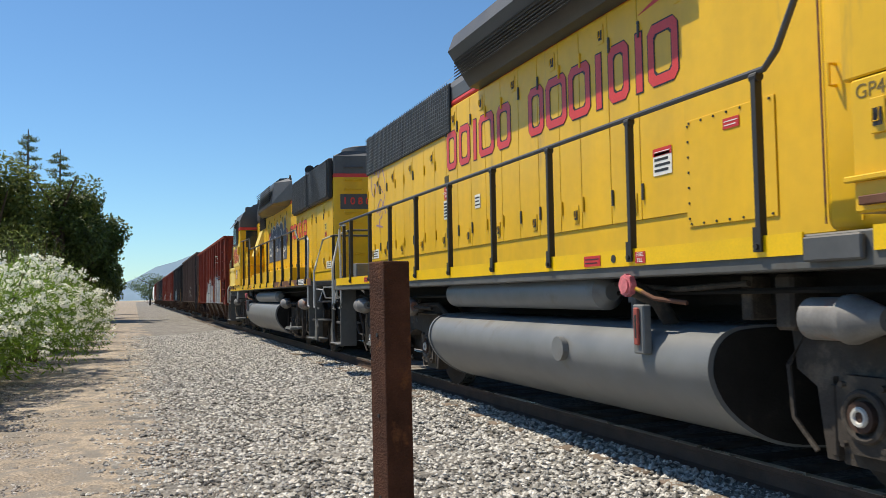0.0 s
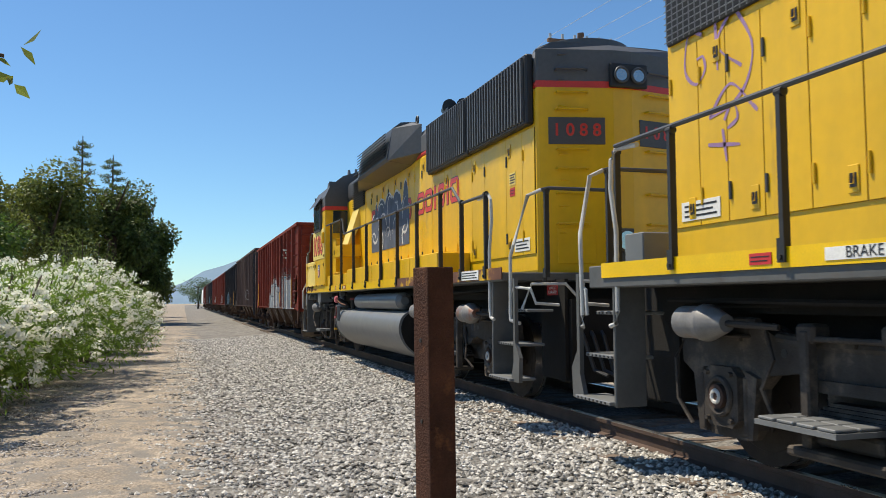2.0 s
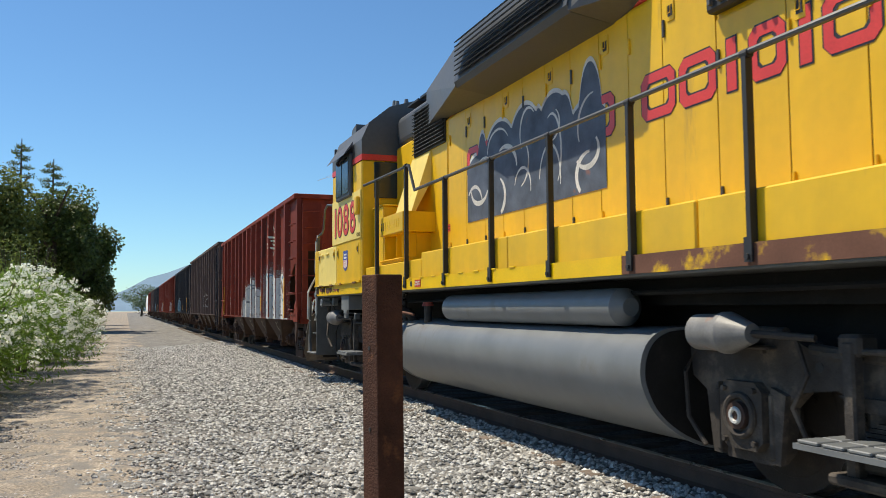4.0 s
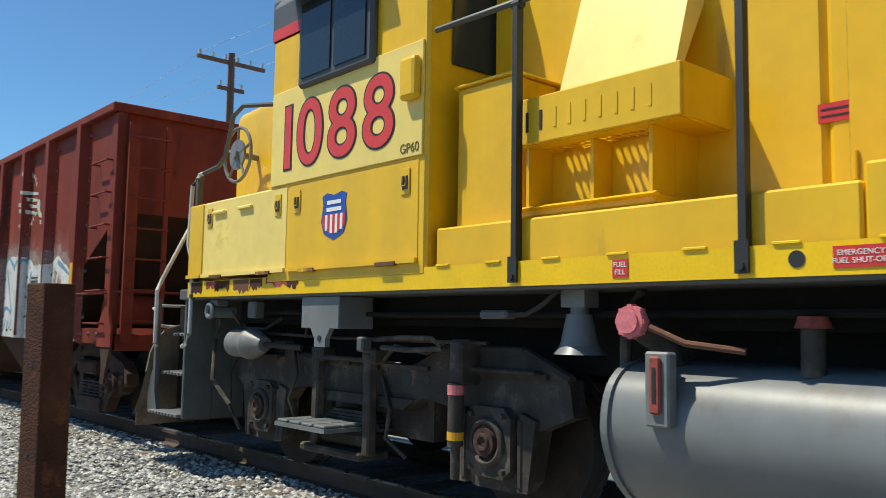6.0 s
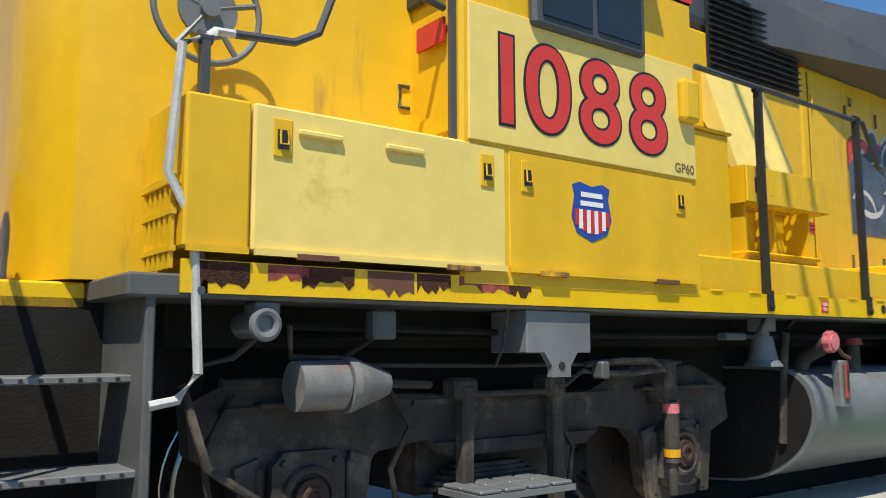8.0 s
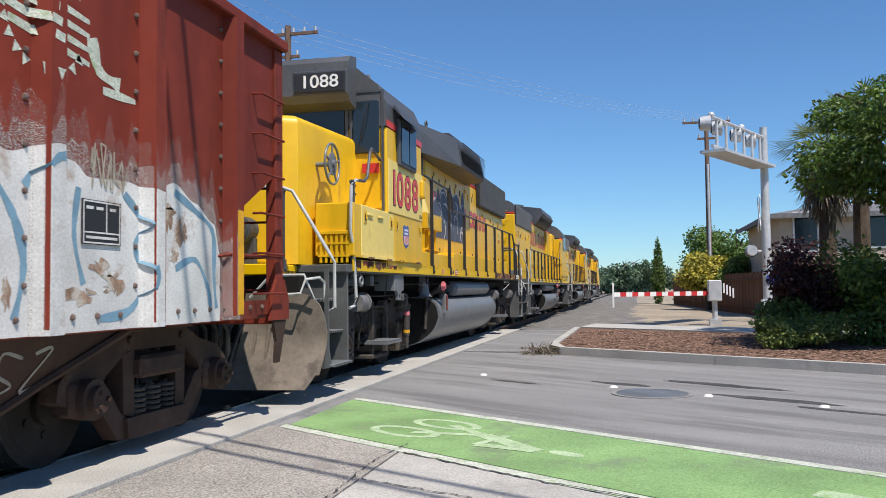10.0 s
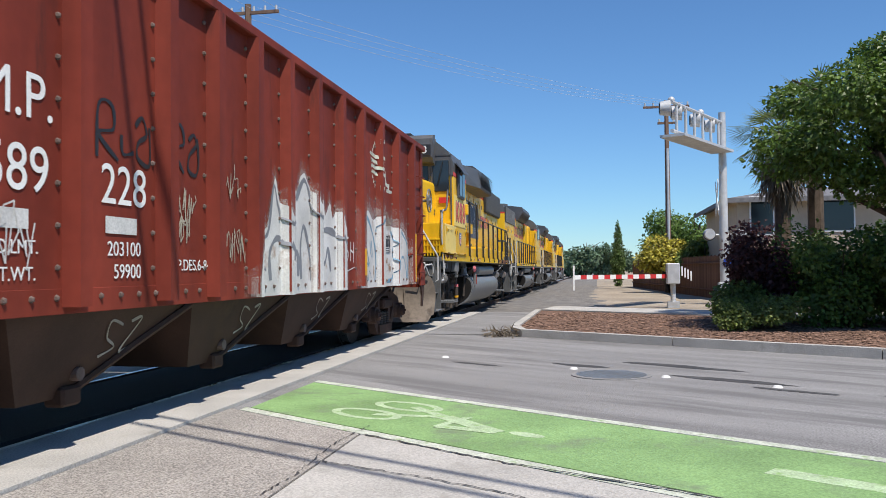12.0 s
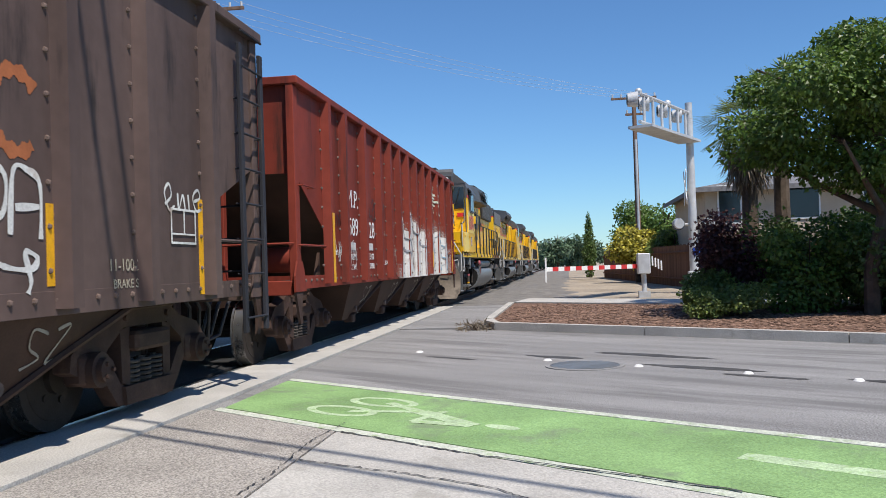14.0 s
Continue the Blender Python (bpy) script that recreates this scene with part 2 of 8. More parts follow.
def mist_material(name, base, low=0.42, most=0.8):
    """Thin overspray: specks of paint with the ground showing between them."""
    m = material(name, base, 0.65, vary=0.1, scale=3)
    n, l = m.node_tree.nodes, m.node_tree.links
    tc = n.new("ShaderNodeTexCoord")
    nz = n.new("ShaderNodeTexNoise")
    nz.inputs["Scale"].default_value, nz.inputs["Detail"].default_value = 150, 2
    l.new(tc.outputs["Object"], nz.inputs["Vector"])
    mr = n.new("ShaderNodeMapRange")
    mr.inputs["From Min"].default_value, mr.inputs["From Max"].default_value = low, low + 0.2
    mr.inputs["To Max"].default_value = most
    l.new(nz.outputs["Fac"], mr.inputs["Value"])
    l.new(mr.outputs[0], n["Principled BSDF"].inputs["Alpha"])
    return m


MIST = mist_material("white_overspray", (0.5, 0.46, 0.43))
FAINTMIST = mist_material("thin_white_overspray", (0.48, 0.43, 0.4), 0.5, 0.55)
PEELED = material("rust_where_paint_peeled", (0.3, 0.2, 0.14), 0.85, vary=0.4, scale=12, bump=0.2, bump_scale=60, dirt=(0.5, 0.45, 0.38), dirt_amount=0.7, dirt_scale=7)


def leaf_material(name, base, island=0.45, gloss=0.5):
    m = material(name, base, gloss, vary=0.2, scale=1.5, island=island)
    n, l = m.node_tree.nodes, m.node_tree.links
    b = n["Principled BSDF"]
    source = b.inputs["Base Color"].links[0].from_socket
    glow = n.new("ShaderNodeBsdfTranslucent")
    mixed = n.new("ShaderNodeMixShader")
    mixed.inputs[0].default_value = 0.35
    l.new(source, glow.inputs["Color"])
    l.new(b.outputs[0], mixed.inputs[1]), l.new(glow.outputs[0], mixed.inputs[2])
    l.new(mixed.outputs[0], n["Material Output"].inputs["Surface"])
    return m


OLEANDER = leaf_material("oleander_leaf", (0.16, 0.26, 0.03))
PETAL = leaf_material("white_petal", (0.9, 0.9, 0.8), 0.12, 0.6)
PINE = leaf_material("pine_needles", (0.105, 0.14, 0.03))
PINELIGHT = leaf_material("olive_crown", (0.17, 0.2, 0.045))
OAK = leaf_material("broadleaf", (0.11, 0.185, 0.03))
STREETLEAF = leaf_material("street_tree_leaf", (0.1, 0.165, 0.025), 0.5, 0.45)
BROOM = leaf_material("yellow_blossom_shrub", (0.45, 0.40, 0.06))
BRIGHT = leaf_material("bright_shrub", (0.15, 0.2, 0.04))
MAROON = leaf_material("dark_red_foliage", (0.075, 0.028, 0.028))
DARKLEAF = leaf_material("dark_hedge_leaf", (0.11, 0.17, 0.04))
PALM = leaf_material("palm_frond", (0.13, 0.17, 0.06))
DRY = leaf_material("dry_frond", (0.2, 0.16, 0.11))
# bluer leaf copy for far trees, with distance haze put into the colour
FARLEAF = leaf_material("haze_tinted_far_leaf", (0.10, 0.16, 0.085))


# ---- mesh helpers ----
def box(bm, x0, x1, y0, y1, z0, z1, bevel=0.0, seg=1):
    r = bmesh.ops.create_cube(bm, size=1.0)
    vs = r["verts"]
    for v in vs:
        v.co = Vector(((x0 + x1) / 2 + v.co.x * (x1 - x0), (y0 + y1) / 2 + v.co.y * (y1 - y0), (z0 + z1) / 2 + v.co.z * (z1 - z0)))
    if bevel:
        es = list({e for v in vs for e in v.link_edges})
        bmesh.ops.bevel(bm, geom=es, offset=bevel, segments=seg, affect="EDGES", profile=0.5)
    return bm


def prism(bm, outline, a0, a1, axis="y"):
    """Extrude an outline. axis y: outline is (x, z); axis x: (y, z); axis z: (x, y)."""
    def put(p, a):
        return {"y": (p[0], a, p[1]), "x": (a, p[0], p[1]), "z": (p[0], p[1], a)}[axis]
    v0 = [bm.verts.new(put(p, a0)) for p in outline]
    v1 = [bm.verts.new(put(p, a1)) for p in outline]
    n = len(outline)
    fs = [bm.faces.new(v0), bm.faces.new(v1[::-1])]
    for i in range(n):
        fs.append(bm.faces.new((v0[i], v1[i], v1[(i + 1) % n], v0[(i + 1) % n])))
    bmesh.ops.recalc_face_normals(bm, faces=fs)
    return bm


def cyl(bm, c, r, length, axis="y", n=20, r2=None):
    m = {"z": Matrix(), "y": Matrix.Rotation(radians(90), 4, "X"), "x": Matrix.Rotation(radians(90), 4, "Y")}[axis]
    bmesh.ops.create_cone(bm, cap_ends=True, segments=n, radius1=r, radius2=r if r2 is None else r2, depth=length, matrix=Matrix.Translation(c) @ m)
    return bm


def ball(bm, c, r, sub=1, squash=(1, 1, 1)):
    bmesh.ops.create_icosphere(bm, subdivisions=sub, radius=r, matrix=Matrix.Translation(c) @ Matrix.Diagonal((*squash, 1)))
    return bm


def tube(bm, pts, r, n=8):
    """A round bar through the points."""
    pts = [Vector(p) for p in pts]
    rings = []
    for i, p in enumerate(pts):
        d = (pts[min(i + 1, len(pts) - 1)] - pts[max(i - 1, 0)]).normalized()
        u = d.cross(Vector((0, 0, 1)) if abs(d.z) < 0.9 else Vector((1, 0, 0))).normalized()
        w = d.cross(u)
        rings.append([bm.verts.new(p + r * (math.cos(2 * math.pi * k / n) * u + math.sin(2 * math.pi * k / n) * w)) for k in range(n)])
    fs = []
    for a, b in zip(rings, rings[1:]):
        for k in range(n):
            fs.append(bm.faces.new((a[k], a[(k + 1) % n], b[(k + 1) % n], b[k])))
    fs += [bm.faces.new(rings[0][::-1]), bm.faces.new(rings[-1])]
    bmesh.ops.recalc_face_normals(bm, faces=fs)
    return bm


def ring(bm, c, r, thick, axis="y", n=24, m=8):
    """A torus."""
    vs = []
    for i in range(n):
        a = 2 * math.pi * i / n
        row = []
        for j in range(m):
            b = 2 * math.pi * j / m
            rr = r + thick * math.cos(b)
            p = (rr * math.cos(a), thick * math.sin(b), rr * math.sin(a))
            if axis == "x":
                p = (p[1], p[0], p[2])
            if axis == "z":
                p = (p[0], p[2], p[1])
            row.append(bm.verts.new(Vector(c) + Vector(p)))
        vs.append(row)
    fs = [bm.faces.new((vs[i][j], vs[(i + 1) % n][j], vs[(i + 1) % n][(j + 1) % m], vs[i][(j + 1) % m])) for i in range(n) for j in range(m)]
    bmesh.ops.recalc_face_normals(bm, faces=fs)
    return bm


def mesh_of(name, bm, mat, smooth=False):
    me = bpy.data.meshes.new(name)
    bm.to_mesh(me)
    bm.free()
    me.materials.append(mat)
    if smooth:
        for p in me.polygons:
            p.use_smooth = True
        me.set_sharp_from_angle(angle=radians(40))
    return me


def part(name, bm, mat, parent, label="", smooth=False):
    ob = new(name, mesh_of(name, bm, mat, smooth))
    ob.parent = parent
    if label:
        ob["label"] = label
    return ob


def thing(name, bm, mat, label, category, group="", kind="", smooth=False):
    return tagged(new(name, mesh_of(name, bm, mat, smooth)), label, category, group, kind)


def empty(name, label, category, group="", kind=""):
    return tagged(new(name), label, category, group, kind)


def B():
    return bmesh.new()


def from_arrays(name, verts, faces, mat, smooth=False):
    me = bpy.data.meshes.new(name)
    me.from_pydata(verts, [], faces)
    me.materials.append(mat)
    return me


def words(name, text, size, m, mat, parent, label="", depth=0.003, squeeze=1.0, bold=0.0):
    """Flat raised lettering with the built-in font, centred at the pose m (reading along local x, facing local +z)."""
    cu = bpy.data.curves.new(name, "FONT")
    cu.offset = bold
    cu.body, cu.size, cu.extrude, cu.align_x, cu.align_y = text, size, depth, "CENTER", "CENTER"
    tmp = bpy.data.objects.new(name, cu)
    scene.collection.objects.link(tmp)
    bpy.context.view_layer.update()
    me = bpy.data.meshes.new_from_object(tmp.evaluated_get(bpy.context.evaluated_depsgraph_get()))
    bpy.data.objects.remove(tmp)
    me.transform(Matrix.Diagonal((squeeze, 1, 1, 1)))
    bm = B()
    bm.from_mesh(me)
    bmesh.ops.remove_doubles(bm, verts=bm.verts[:], dist=0.00002)
    bm.to_mesh(me)
    bm.free()
    me.materials.clear()
    me.materials.append(mat)
    ob = new(name, me)
    ob.parent = parent
    ob.matrix_basis = m
    if len(text) > 1:
        ob["kind"] = "stuff"
    if label:
        ob["label"] = label
    return ob


def near_side(x, y, z):
    """The pose of lettering on a side that faces -y: it reads towards +x."""
    return pose(x, y, z, 90, 0, 0)


# ---- large structure: ground, track bed, crossing, road ----
def sheet(name, pts, z, mat, label, category, thick=0.0):
    """A flat polygon, with thickness downwards."""
    bm = B()
    prism(bm, pts, z - max(thick, 0.05), z, "z")
    return thing(name, bm, mat, label, category, kind="structure")


def grid_strip(name, xs, profile, mat, label, category, rough=0.0, seed=0):
    """A long strip of ground: a cross profile of (y, z) swept along xs, with small unevenness."""
    rnd = random.Random(seed)
    verts, faces = [], []
    for x in xs:
        for k, (y, z) in enumerate(profile):
            verts.append((x, y, z + (rnd.uniform(-rough, rough) if abs(x) < 60 else 0)))
    n = len(profile)
    for i in range(len(xs) - 1):
        for j in range(n - 1):
            a = i * n + j
            faces.append((a, a + n, a + n + 1, a + 1))
    ob = new(name, from_arrays(name, verts, faces, mat))
    return tagged(ob, label, category, kind="structure")


ROAD_N, ROAD_R = Vector((0.83, -0.5578)), Vector((-0.5578, -0.83))


def road(n, k):
    p = ROAD_N * n + ROAD_R * k
    return (p.x, p.y)


def road_at_track(n, y=3.28):
    return road(n, -(y + 0.5578 * n) / 0.83)


sheet("ground", [(-900, -900), (900, -900), (900, 900), (-900, 900)], -0.62, DIRT, "dry pale earth reaching the horizon", "ground")


def ramp(points, y):
    for (a, za), (b, zb) in zip(points, points[1:]):
        if y <= b:
            return za + (zb - za) * (y - a) / (b - a)
    return points[-1][1]


BED = [(-9, -0.5), (-2.2, -0.36), (-0.9, -0.33), (0.3, -0.34), (0.9, -0.36), (2.2, -0.3), (3.35, -0.2), (3.7, -0.17), (6.2, -0.17), (6.6, -0.22), (8.6, -0.6)]
west = [-420, -300, -200, -140, -100] + [-80 + 0.8 * i for i in range(62)] + [-30 + 0.22 * i for i in range(145)]
grid_strip("path", west, [(y, ramp(BED, y) + dz) for y, dz in ((-9, 0), (-6, 0), (-4, 0), (-3, 0), (-2.2, 0), (-1.6, 0.004), (-1.2, 0.006), (-0.9, 0.008), (-0.6, 0.01), (-0.3, 0.01), (-0.05, 0.008), (0.2, 0.004), (0.45, -0.004), (0.7, -0.012), (0.95, -0.025), (1.2, -0.05))], PATH, "dusty trodden footpath with scattered gravel beside the track", "path", 0.016, 1)
grid_strip("ballast_bed", west, [(y, ramp(BED, y)) for y in [-0.2, 0.05, 0.3, 0.6, 0.9, 1.3, 1.7, 2.2, 2.6, 3.0, 3.35, 3.7, 4.2, 4.8, 5.5, 6.2, 6.6, 7.4, 8.6]], BALLAST, "grey crushed stone ballast shoulder", "ballast", 0.02, 2)
east = [24 + 1.2 * i for i in range(40)] + [80, 110, 160, 240, 400]
grid_strip("ballast_bed_far", east, [(-0.9, -0.08), (0.4, -0.02), (2.0, -0.03), (3.0, -0.1), (3.7, -0.15), (6.2, -0.15), (8.6, -0.6)], BALLAST, "grey ballast beyond the crossing", "ballast", 0.02, 3)
sheet("bare_lot", [(24, 0.9), (60, 0.6), (420, 1.2), (420, -30), (200, -40), road(20.4, 26), road(20.4, 2.0), road(20.4, -14.6)], -0.04, DIRT, "bare sandy ground beyond the pavement", "ground", 0.5)

# crossing panels: gaps are left for the rails
sheet("crossing_panel_near", [(2.0, 3.28), (24.0, 3.28), (24.0, 4.03), (2.0, 4.03)], 0.0, CONCRETE, "pale concrete crossing panel beside the rail", "crossing", 0.4)
sheet("crossing_panel_middle", [(2.0, 4.2), (24.0, 4.2), (24.0, 5.42), (2.0, 5.42)], 0.0, DARKPANEL, "crossing panel between the rails, shade put into its colour", "crossing", 0.4)
sheet("crossing_panel_far", [(2.0, 5.6), (24.0, 5.6), (24.0, 6.4), (2.0, 6.4)], 0.0, CONCRETE, "pale concrete crossing panel on the far side", "crossing", 0.4)
sheet("road_far_side", [(1.0, 6.42), (25.0, 6.42), (40.0, 40.0), (-10.0, 40.0)], -0.02, ASPHALT, "grey asphalt road beyond the track", "road", 0.5)

EDGE = 3.262
sheet("road", [road_at_track(4.12, EDGE), road(4.12, 30), road(12.0, 30), road_at_track(12.0, 1.66), (15.9, EDGE)], -0.03, ASPHALT, "worn grey asphalt road with oil stains", "road", 0.5)
sheet("pavement_left", [(1.9, 1.775), road_at_track(4.1, 1.775), road_at_track(4.1, EDGE), (1.9, EDGE)], -0.022, SIDEWALK, "pebbled pavement beside the rails", "pavement", 0.5)
sheet("pavement_right", [(1.9, 1.755), road_at_track(4.1, 1.755), road(4.1, 30), road(-3.0, 30), (1.9, -2.5)], -0.022, CONCRETE, "pale cracked concrete pavement", "pavement", 0.5)
sheet("track_apron", [(15.92, EDGE), (15.92, 1.9), (16.3, 1.66), (24.0, 1.66), (24.0, EDGE)], -0.015, ASPHALT, "smooth grey strip between track and kerbed bed", "pavement", 0.5)
sheet("side_pavement", [road(18.45, -14.2), road(18.45, 24), road(20.4, 24), road(20.4, -15.2)], 0.105, CONCRETE, "pale concrete pavement behind the mulch bed", "pavement", 0.6)
sheet("green_lane", [road_at_track(4.26, 3.1), road(4.26, 30), road(5.68, 30), road_at_track(5.68, 3.1)], -0.024, GREENLANE, "bright green painted bicycle lane", "road marking", 0.06)
sheet("lane_line_near", [road_at_track(4.12, 3.15), road(4.12, 30), road(4.24, 30), road_at_track(4.24, 3.15)], -0.0235, MARKING, "worn white line along the lane", "road marking", 0.06)
sheet("lane_line_far", [road_at_track(5.7, 3.1), road(5.7, 30), road(5.82, 30), road_at_track(5.82, 3.1)], -0.0235, MARKING, "white line along the lane's far edge", "road marking", 0.06)
sheet("lane_bar", [road(4.92, -2.15), road(4.92, 0.3), road(5.1, 0.3), road(5.1, -2.15)], -0.0225, LANEMARK, "faded white bar on the green lane", "road marking", 0.05)


def bike_symbol():
    """A bicycle symbol on the lane: two wheels, frame and bars, painted flat."""
    e = empty("bicycle_marking", "white bicycle symbol painted on the green lane", "road marking", kind="structure")

    def put(bm):
        for v in bm.verts:
            x, y = road(4.95 + v.co.y, -5.55 + (v.co.x + 1) * 0.8)
            v.co = Vector((x, y, -0.0228 + v.co.z))
        return bm
    for cx, cy in ((-1.0, -0.22), (-1.0, 0.28)):
        bm = B()
        n = 28
        inner, outer = [], []
        for i in range(n):
            a = 2 * math.pi * i / n
            outer.append(bm.verts.new((cx + 0.5 * math.cos(a), cy + 0.2 * math.sin(a), 0)))
            inner.append(bm.verts.new((cx + 0.38 * math.cos(a), cy + 0.13 * math.sin(a), 0)))
        for i in range(n):
            bm.faces.new((outer[i], outer[(i + 1) % n], inner[(i + 1) % n], inner[i]))
        part("wheel", put(bm), LANEMARK, e)
    bm = B()
    rise = 0.0004
    for a, b, w in (((-0.9, -0.2), (-0.2, 0.1), 0.05), ((-0.2, 0.1), (-0.9, 0.28), 0.05), ((-0.2, 0.1), (0.75, -0.12), 0.08), ((0.0, 0.22), (0.1, -0.24), 0.05), ((0.1, -0.24), (0.75, -0.12), 0.06)):
        a, b = Vector(a), Vector(b)
        d = (b - a).normalized()
        s = Vector((-d.y, d.x)) * w
        rise += 0.0003
        bm.faces.new([bm.verts.new((p.x, p.y, rise)) for p in (a + s, b + s, b - s, a - s)])
    part("bicycle_frame", put(bm), LANEMARK, e)
    bm = B()
    bmesh.ops.create_circle(bm, cap_ends=True, segments=18, radius=1.0, matrix=Matrix.Translation((1.02, -0.04, 0)) @ Matrix.Diagonal((0.2, 0.07, 1, 1)))
    part("rider_head_dot", put(bm), LANEMARK, e)
    return e


bike_symbol()

# kerbed bed with mulch
bm = B()
prism(bm, [road(12.16, 24), road_at_track(12.16, 1.5), road_at_track(18.4, 1.5), road(18.4, 24)], -0.5, 0.075, "z")
thing("mulch_bed", bm, MULCH, "bed of brown bark mulch inside the kerb", "mulch", kind="structure")


def kerb_row():
    """Kerb stones along the road and along the track side of the bed, each its own block."""
    k0 = -(1.66 + 0.5578 * 12.0) / 0.83 + 0.35
    e = empty("kerb", "pale concrete kerb round the mulch bed", "kerb", kind="structure")
    k = k0
    while k < 20:
        a, b = k + 0.008, min(k + 3.05, 22) - 0.008
        bm = B()
        prism(bm, [road(12.0, a), road(12.0, b), road(12.155, b), road(12.155, a)], -0.3, 0.11, "z")
        part("kerb_stone", bm, CONCRETE, e)
        k += 3.05
    x0 = road_at_track(12.0, 1.66)[0] + 0.2
    bm = B()
    prism(bm, [road(12.0, k0 - 0.008), road(12.155, k0 - 0.008), (x0 + 0.75, 1.5), (x0 + 0.55, 1.66), (x0 + 0.2, 1.6)], -0.3, 0.11, "z")
    part("kerb_stone", bm, CONCRETE, e)
    for i in range(2):
        a = x0 + 0.77 + i * 3.3
        bm = B()
        prism(bm, [(a, 1.505), (a + 3.28, 1.505), (a + 3.28, 1.66), (a, 1.66)], -0.3, 0.11, "z")
        part("kerb_stone", bm, CONCRETE, e)


kerb_row()


def cover_and_markers():
    """The manhole cover in the road and the raised lane markers."""
    bm = B()
    cyl(bm, (9.93, -0.15, -0.035), 0.46, 0.03, "z", 32)
    m = thing("manhole_cover", bm, ASPHALT, "dull grey iron manhole cover set in the road", "manhole cover")
    for i in range(-4, 5):
        bm = B()
        w = math.sqrt(0.4 ** 2 - (i * 0.085) ** 2)
        box(bm, 9.93 + i * 0.085 - 0.025, 9.93 + i * 0.085 + 0.025, -0.15 - w, -0.15 + w, -0.02, -0.014)
        part("rib", bm, GREYTANK, m)
    for k in (-8.3, -6.1, -4.84, -3.57, -2.5, -0.9, 0.6):
        bm = B()
        c = road(8.55, k)
        cyl(bm, (c[0], c[1], -0.021), 0.055, 0.022, "z", 14, 0.035)
        thing("raised_marker", bm, WHITE, "small round white raised lane marker", "road marker", "raised lane markers")
    rnd = random.Random(4)
    for k, n, w, d in ((-6.2, 8.9, 0.5, 0.1), (-4.2, 8.75, 0.75, 0.12), (-3.3, 8.4, 0.5, 0.07), (-2.0, 8.6, 0.6, 0.09), (-5.2, 9.6, 0.9, 0.12), (-0.6, 8.3, 0.5, 0.1), (-7.4, 8.2, 0.5, 0.06), (-1.4, 9.9, 0.7, 0.08)):
        bm = B()
        pts = [road(n + d * math.sin(6.2832 * i / 16) * rnd.uniform(0.6, 1.2), k + w * math.cos(6.2832 * i / 16) * rnd.uniform(0.75, 1.1)) for i in range(16)]
        bm.faces.new([bm.verts.new((p[0], p[1], -0.0265)) for p in pts])
        bmesh.ops.recalc_face_normals(bm, faces=bm.faces[:])
        thing("oil_stain", bm, STAIN, "dark oil stain on the asphalt", "stain", "oil stains", "structure")


cover_and_markers()


def rails():
    for y in (TRACK_Y - 0.7525, TRACK_Y + 0.7525):
        e = empty("rail", "rusty steel rail with a polished head", "rail", "rails", "structure")
        bm = B()
        prism(bm, [(y - 0.07, -0.17), (y + 0.07, -0.17), (y + 0.07, -0.155), (y + 0.01, -0.135), (y + 0.01, -0.045), (y + 0.036, -0.035),
                   (y + 0.036, -0.006), (y - 0.036, -0.006), (y - 0.036, -0.035), (y - 0.01, -0.045), (y - 0.01, -0.135), (y - 0.07, -0.155)], -420, 420, "x")
        part("rail_web", bm, RAILSTEEL, e)
        bm = B()
        box(bm, -420, 420, y - 0.03, y + 0.03, -0.0058, 0.0, 0.002)
        part("rail_head", bm, SHINE, e, "bright worn running surface")
    # tie ends
    base = B()
    box(base, -0.115, 0.115, -1.3, 1.3, -0.33, -0.163, 0.012)
    tie = thing("railway_tie", base, TIEWOOD, "weathered grey wooden railway tie in the ballast", "railway tie", "ties under the track")
    tie.matrix_basis = pose(-3.0, TRACK_Y, 0, 0, 0, 0)
    for i in range(1, 120):
        copy_thing(tie, pose(-3.0 - 0.52 * i + random.uniform(-0.03, 0.03), TRACK_Y + random.uniform(-0.04, 0.04), random.uniform(-0.012, 0.006), 0, 0, random.uniform(-1.5, 1.5)))


rails()


def stones(name, count, region, size, mat, label, seed, lift=0.0, flat=0.75):
    """Loose broken stones as one piece of stuff. region(rnd) gives x, y, z."""
    rnd = np.random.RandomState(seed)
    ico = [(0, 0, 1), (0.9, 0, 0.25), (0.1, 0.95, 0.3), (-0.9, 0.1, 0.2), (-0.05, -0.9, 0.3), (0.5, 0.5, -0.6), (-0.6, 0.4, -0.5), (0.0, -0.7, -0.6)]
    tri = [(0, 1, 2), (0, 2, 3), (0, 3, 4), (0, 4, 1), (1, 5, 2), (2, 6, 3), (3, 7, 4), (4, 7, 1), (1, 7, 5), (2, 5, 6), (3, 6, 7)]
    base = np.array(ico)
    verts = np.zeros((count, 8, 3))
    for i in range(count):
        s = size * rnd.uniform(0.55, 1.35)
        a = rnd.uniform(0, 6.283)
        v = base * rnd.uniform(0.65, 1.2, (8, 3)) * (s * rnd.uniform(0.8, 1.4), s, s * flat)
        c, t = math.cos(a), math.sin(a)
        v = np.stack([v[:, 0] * c - v[:, 1] * t, v[:, 0] * t + v[:, 1] * c, v[:, 2]], 1)
        verts[i] = v + region(rnd)
    faces = [tuple(8 * i + k for k in f) for i in range(count) for f in tri]
    ob = new(name, from_arrays(name, verts.reshape(-1, 3).tolist(), faces, mat))
    return tagged(ob, label, name.replace("_", " "), kind="stuff")


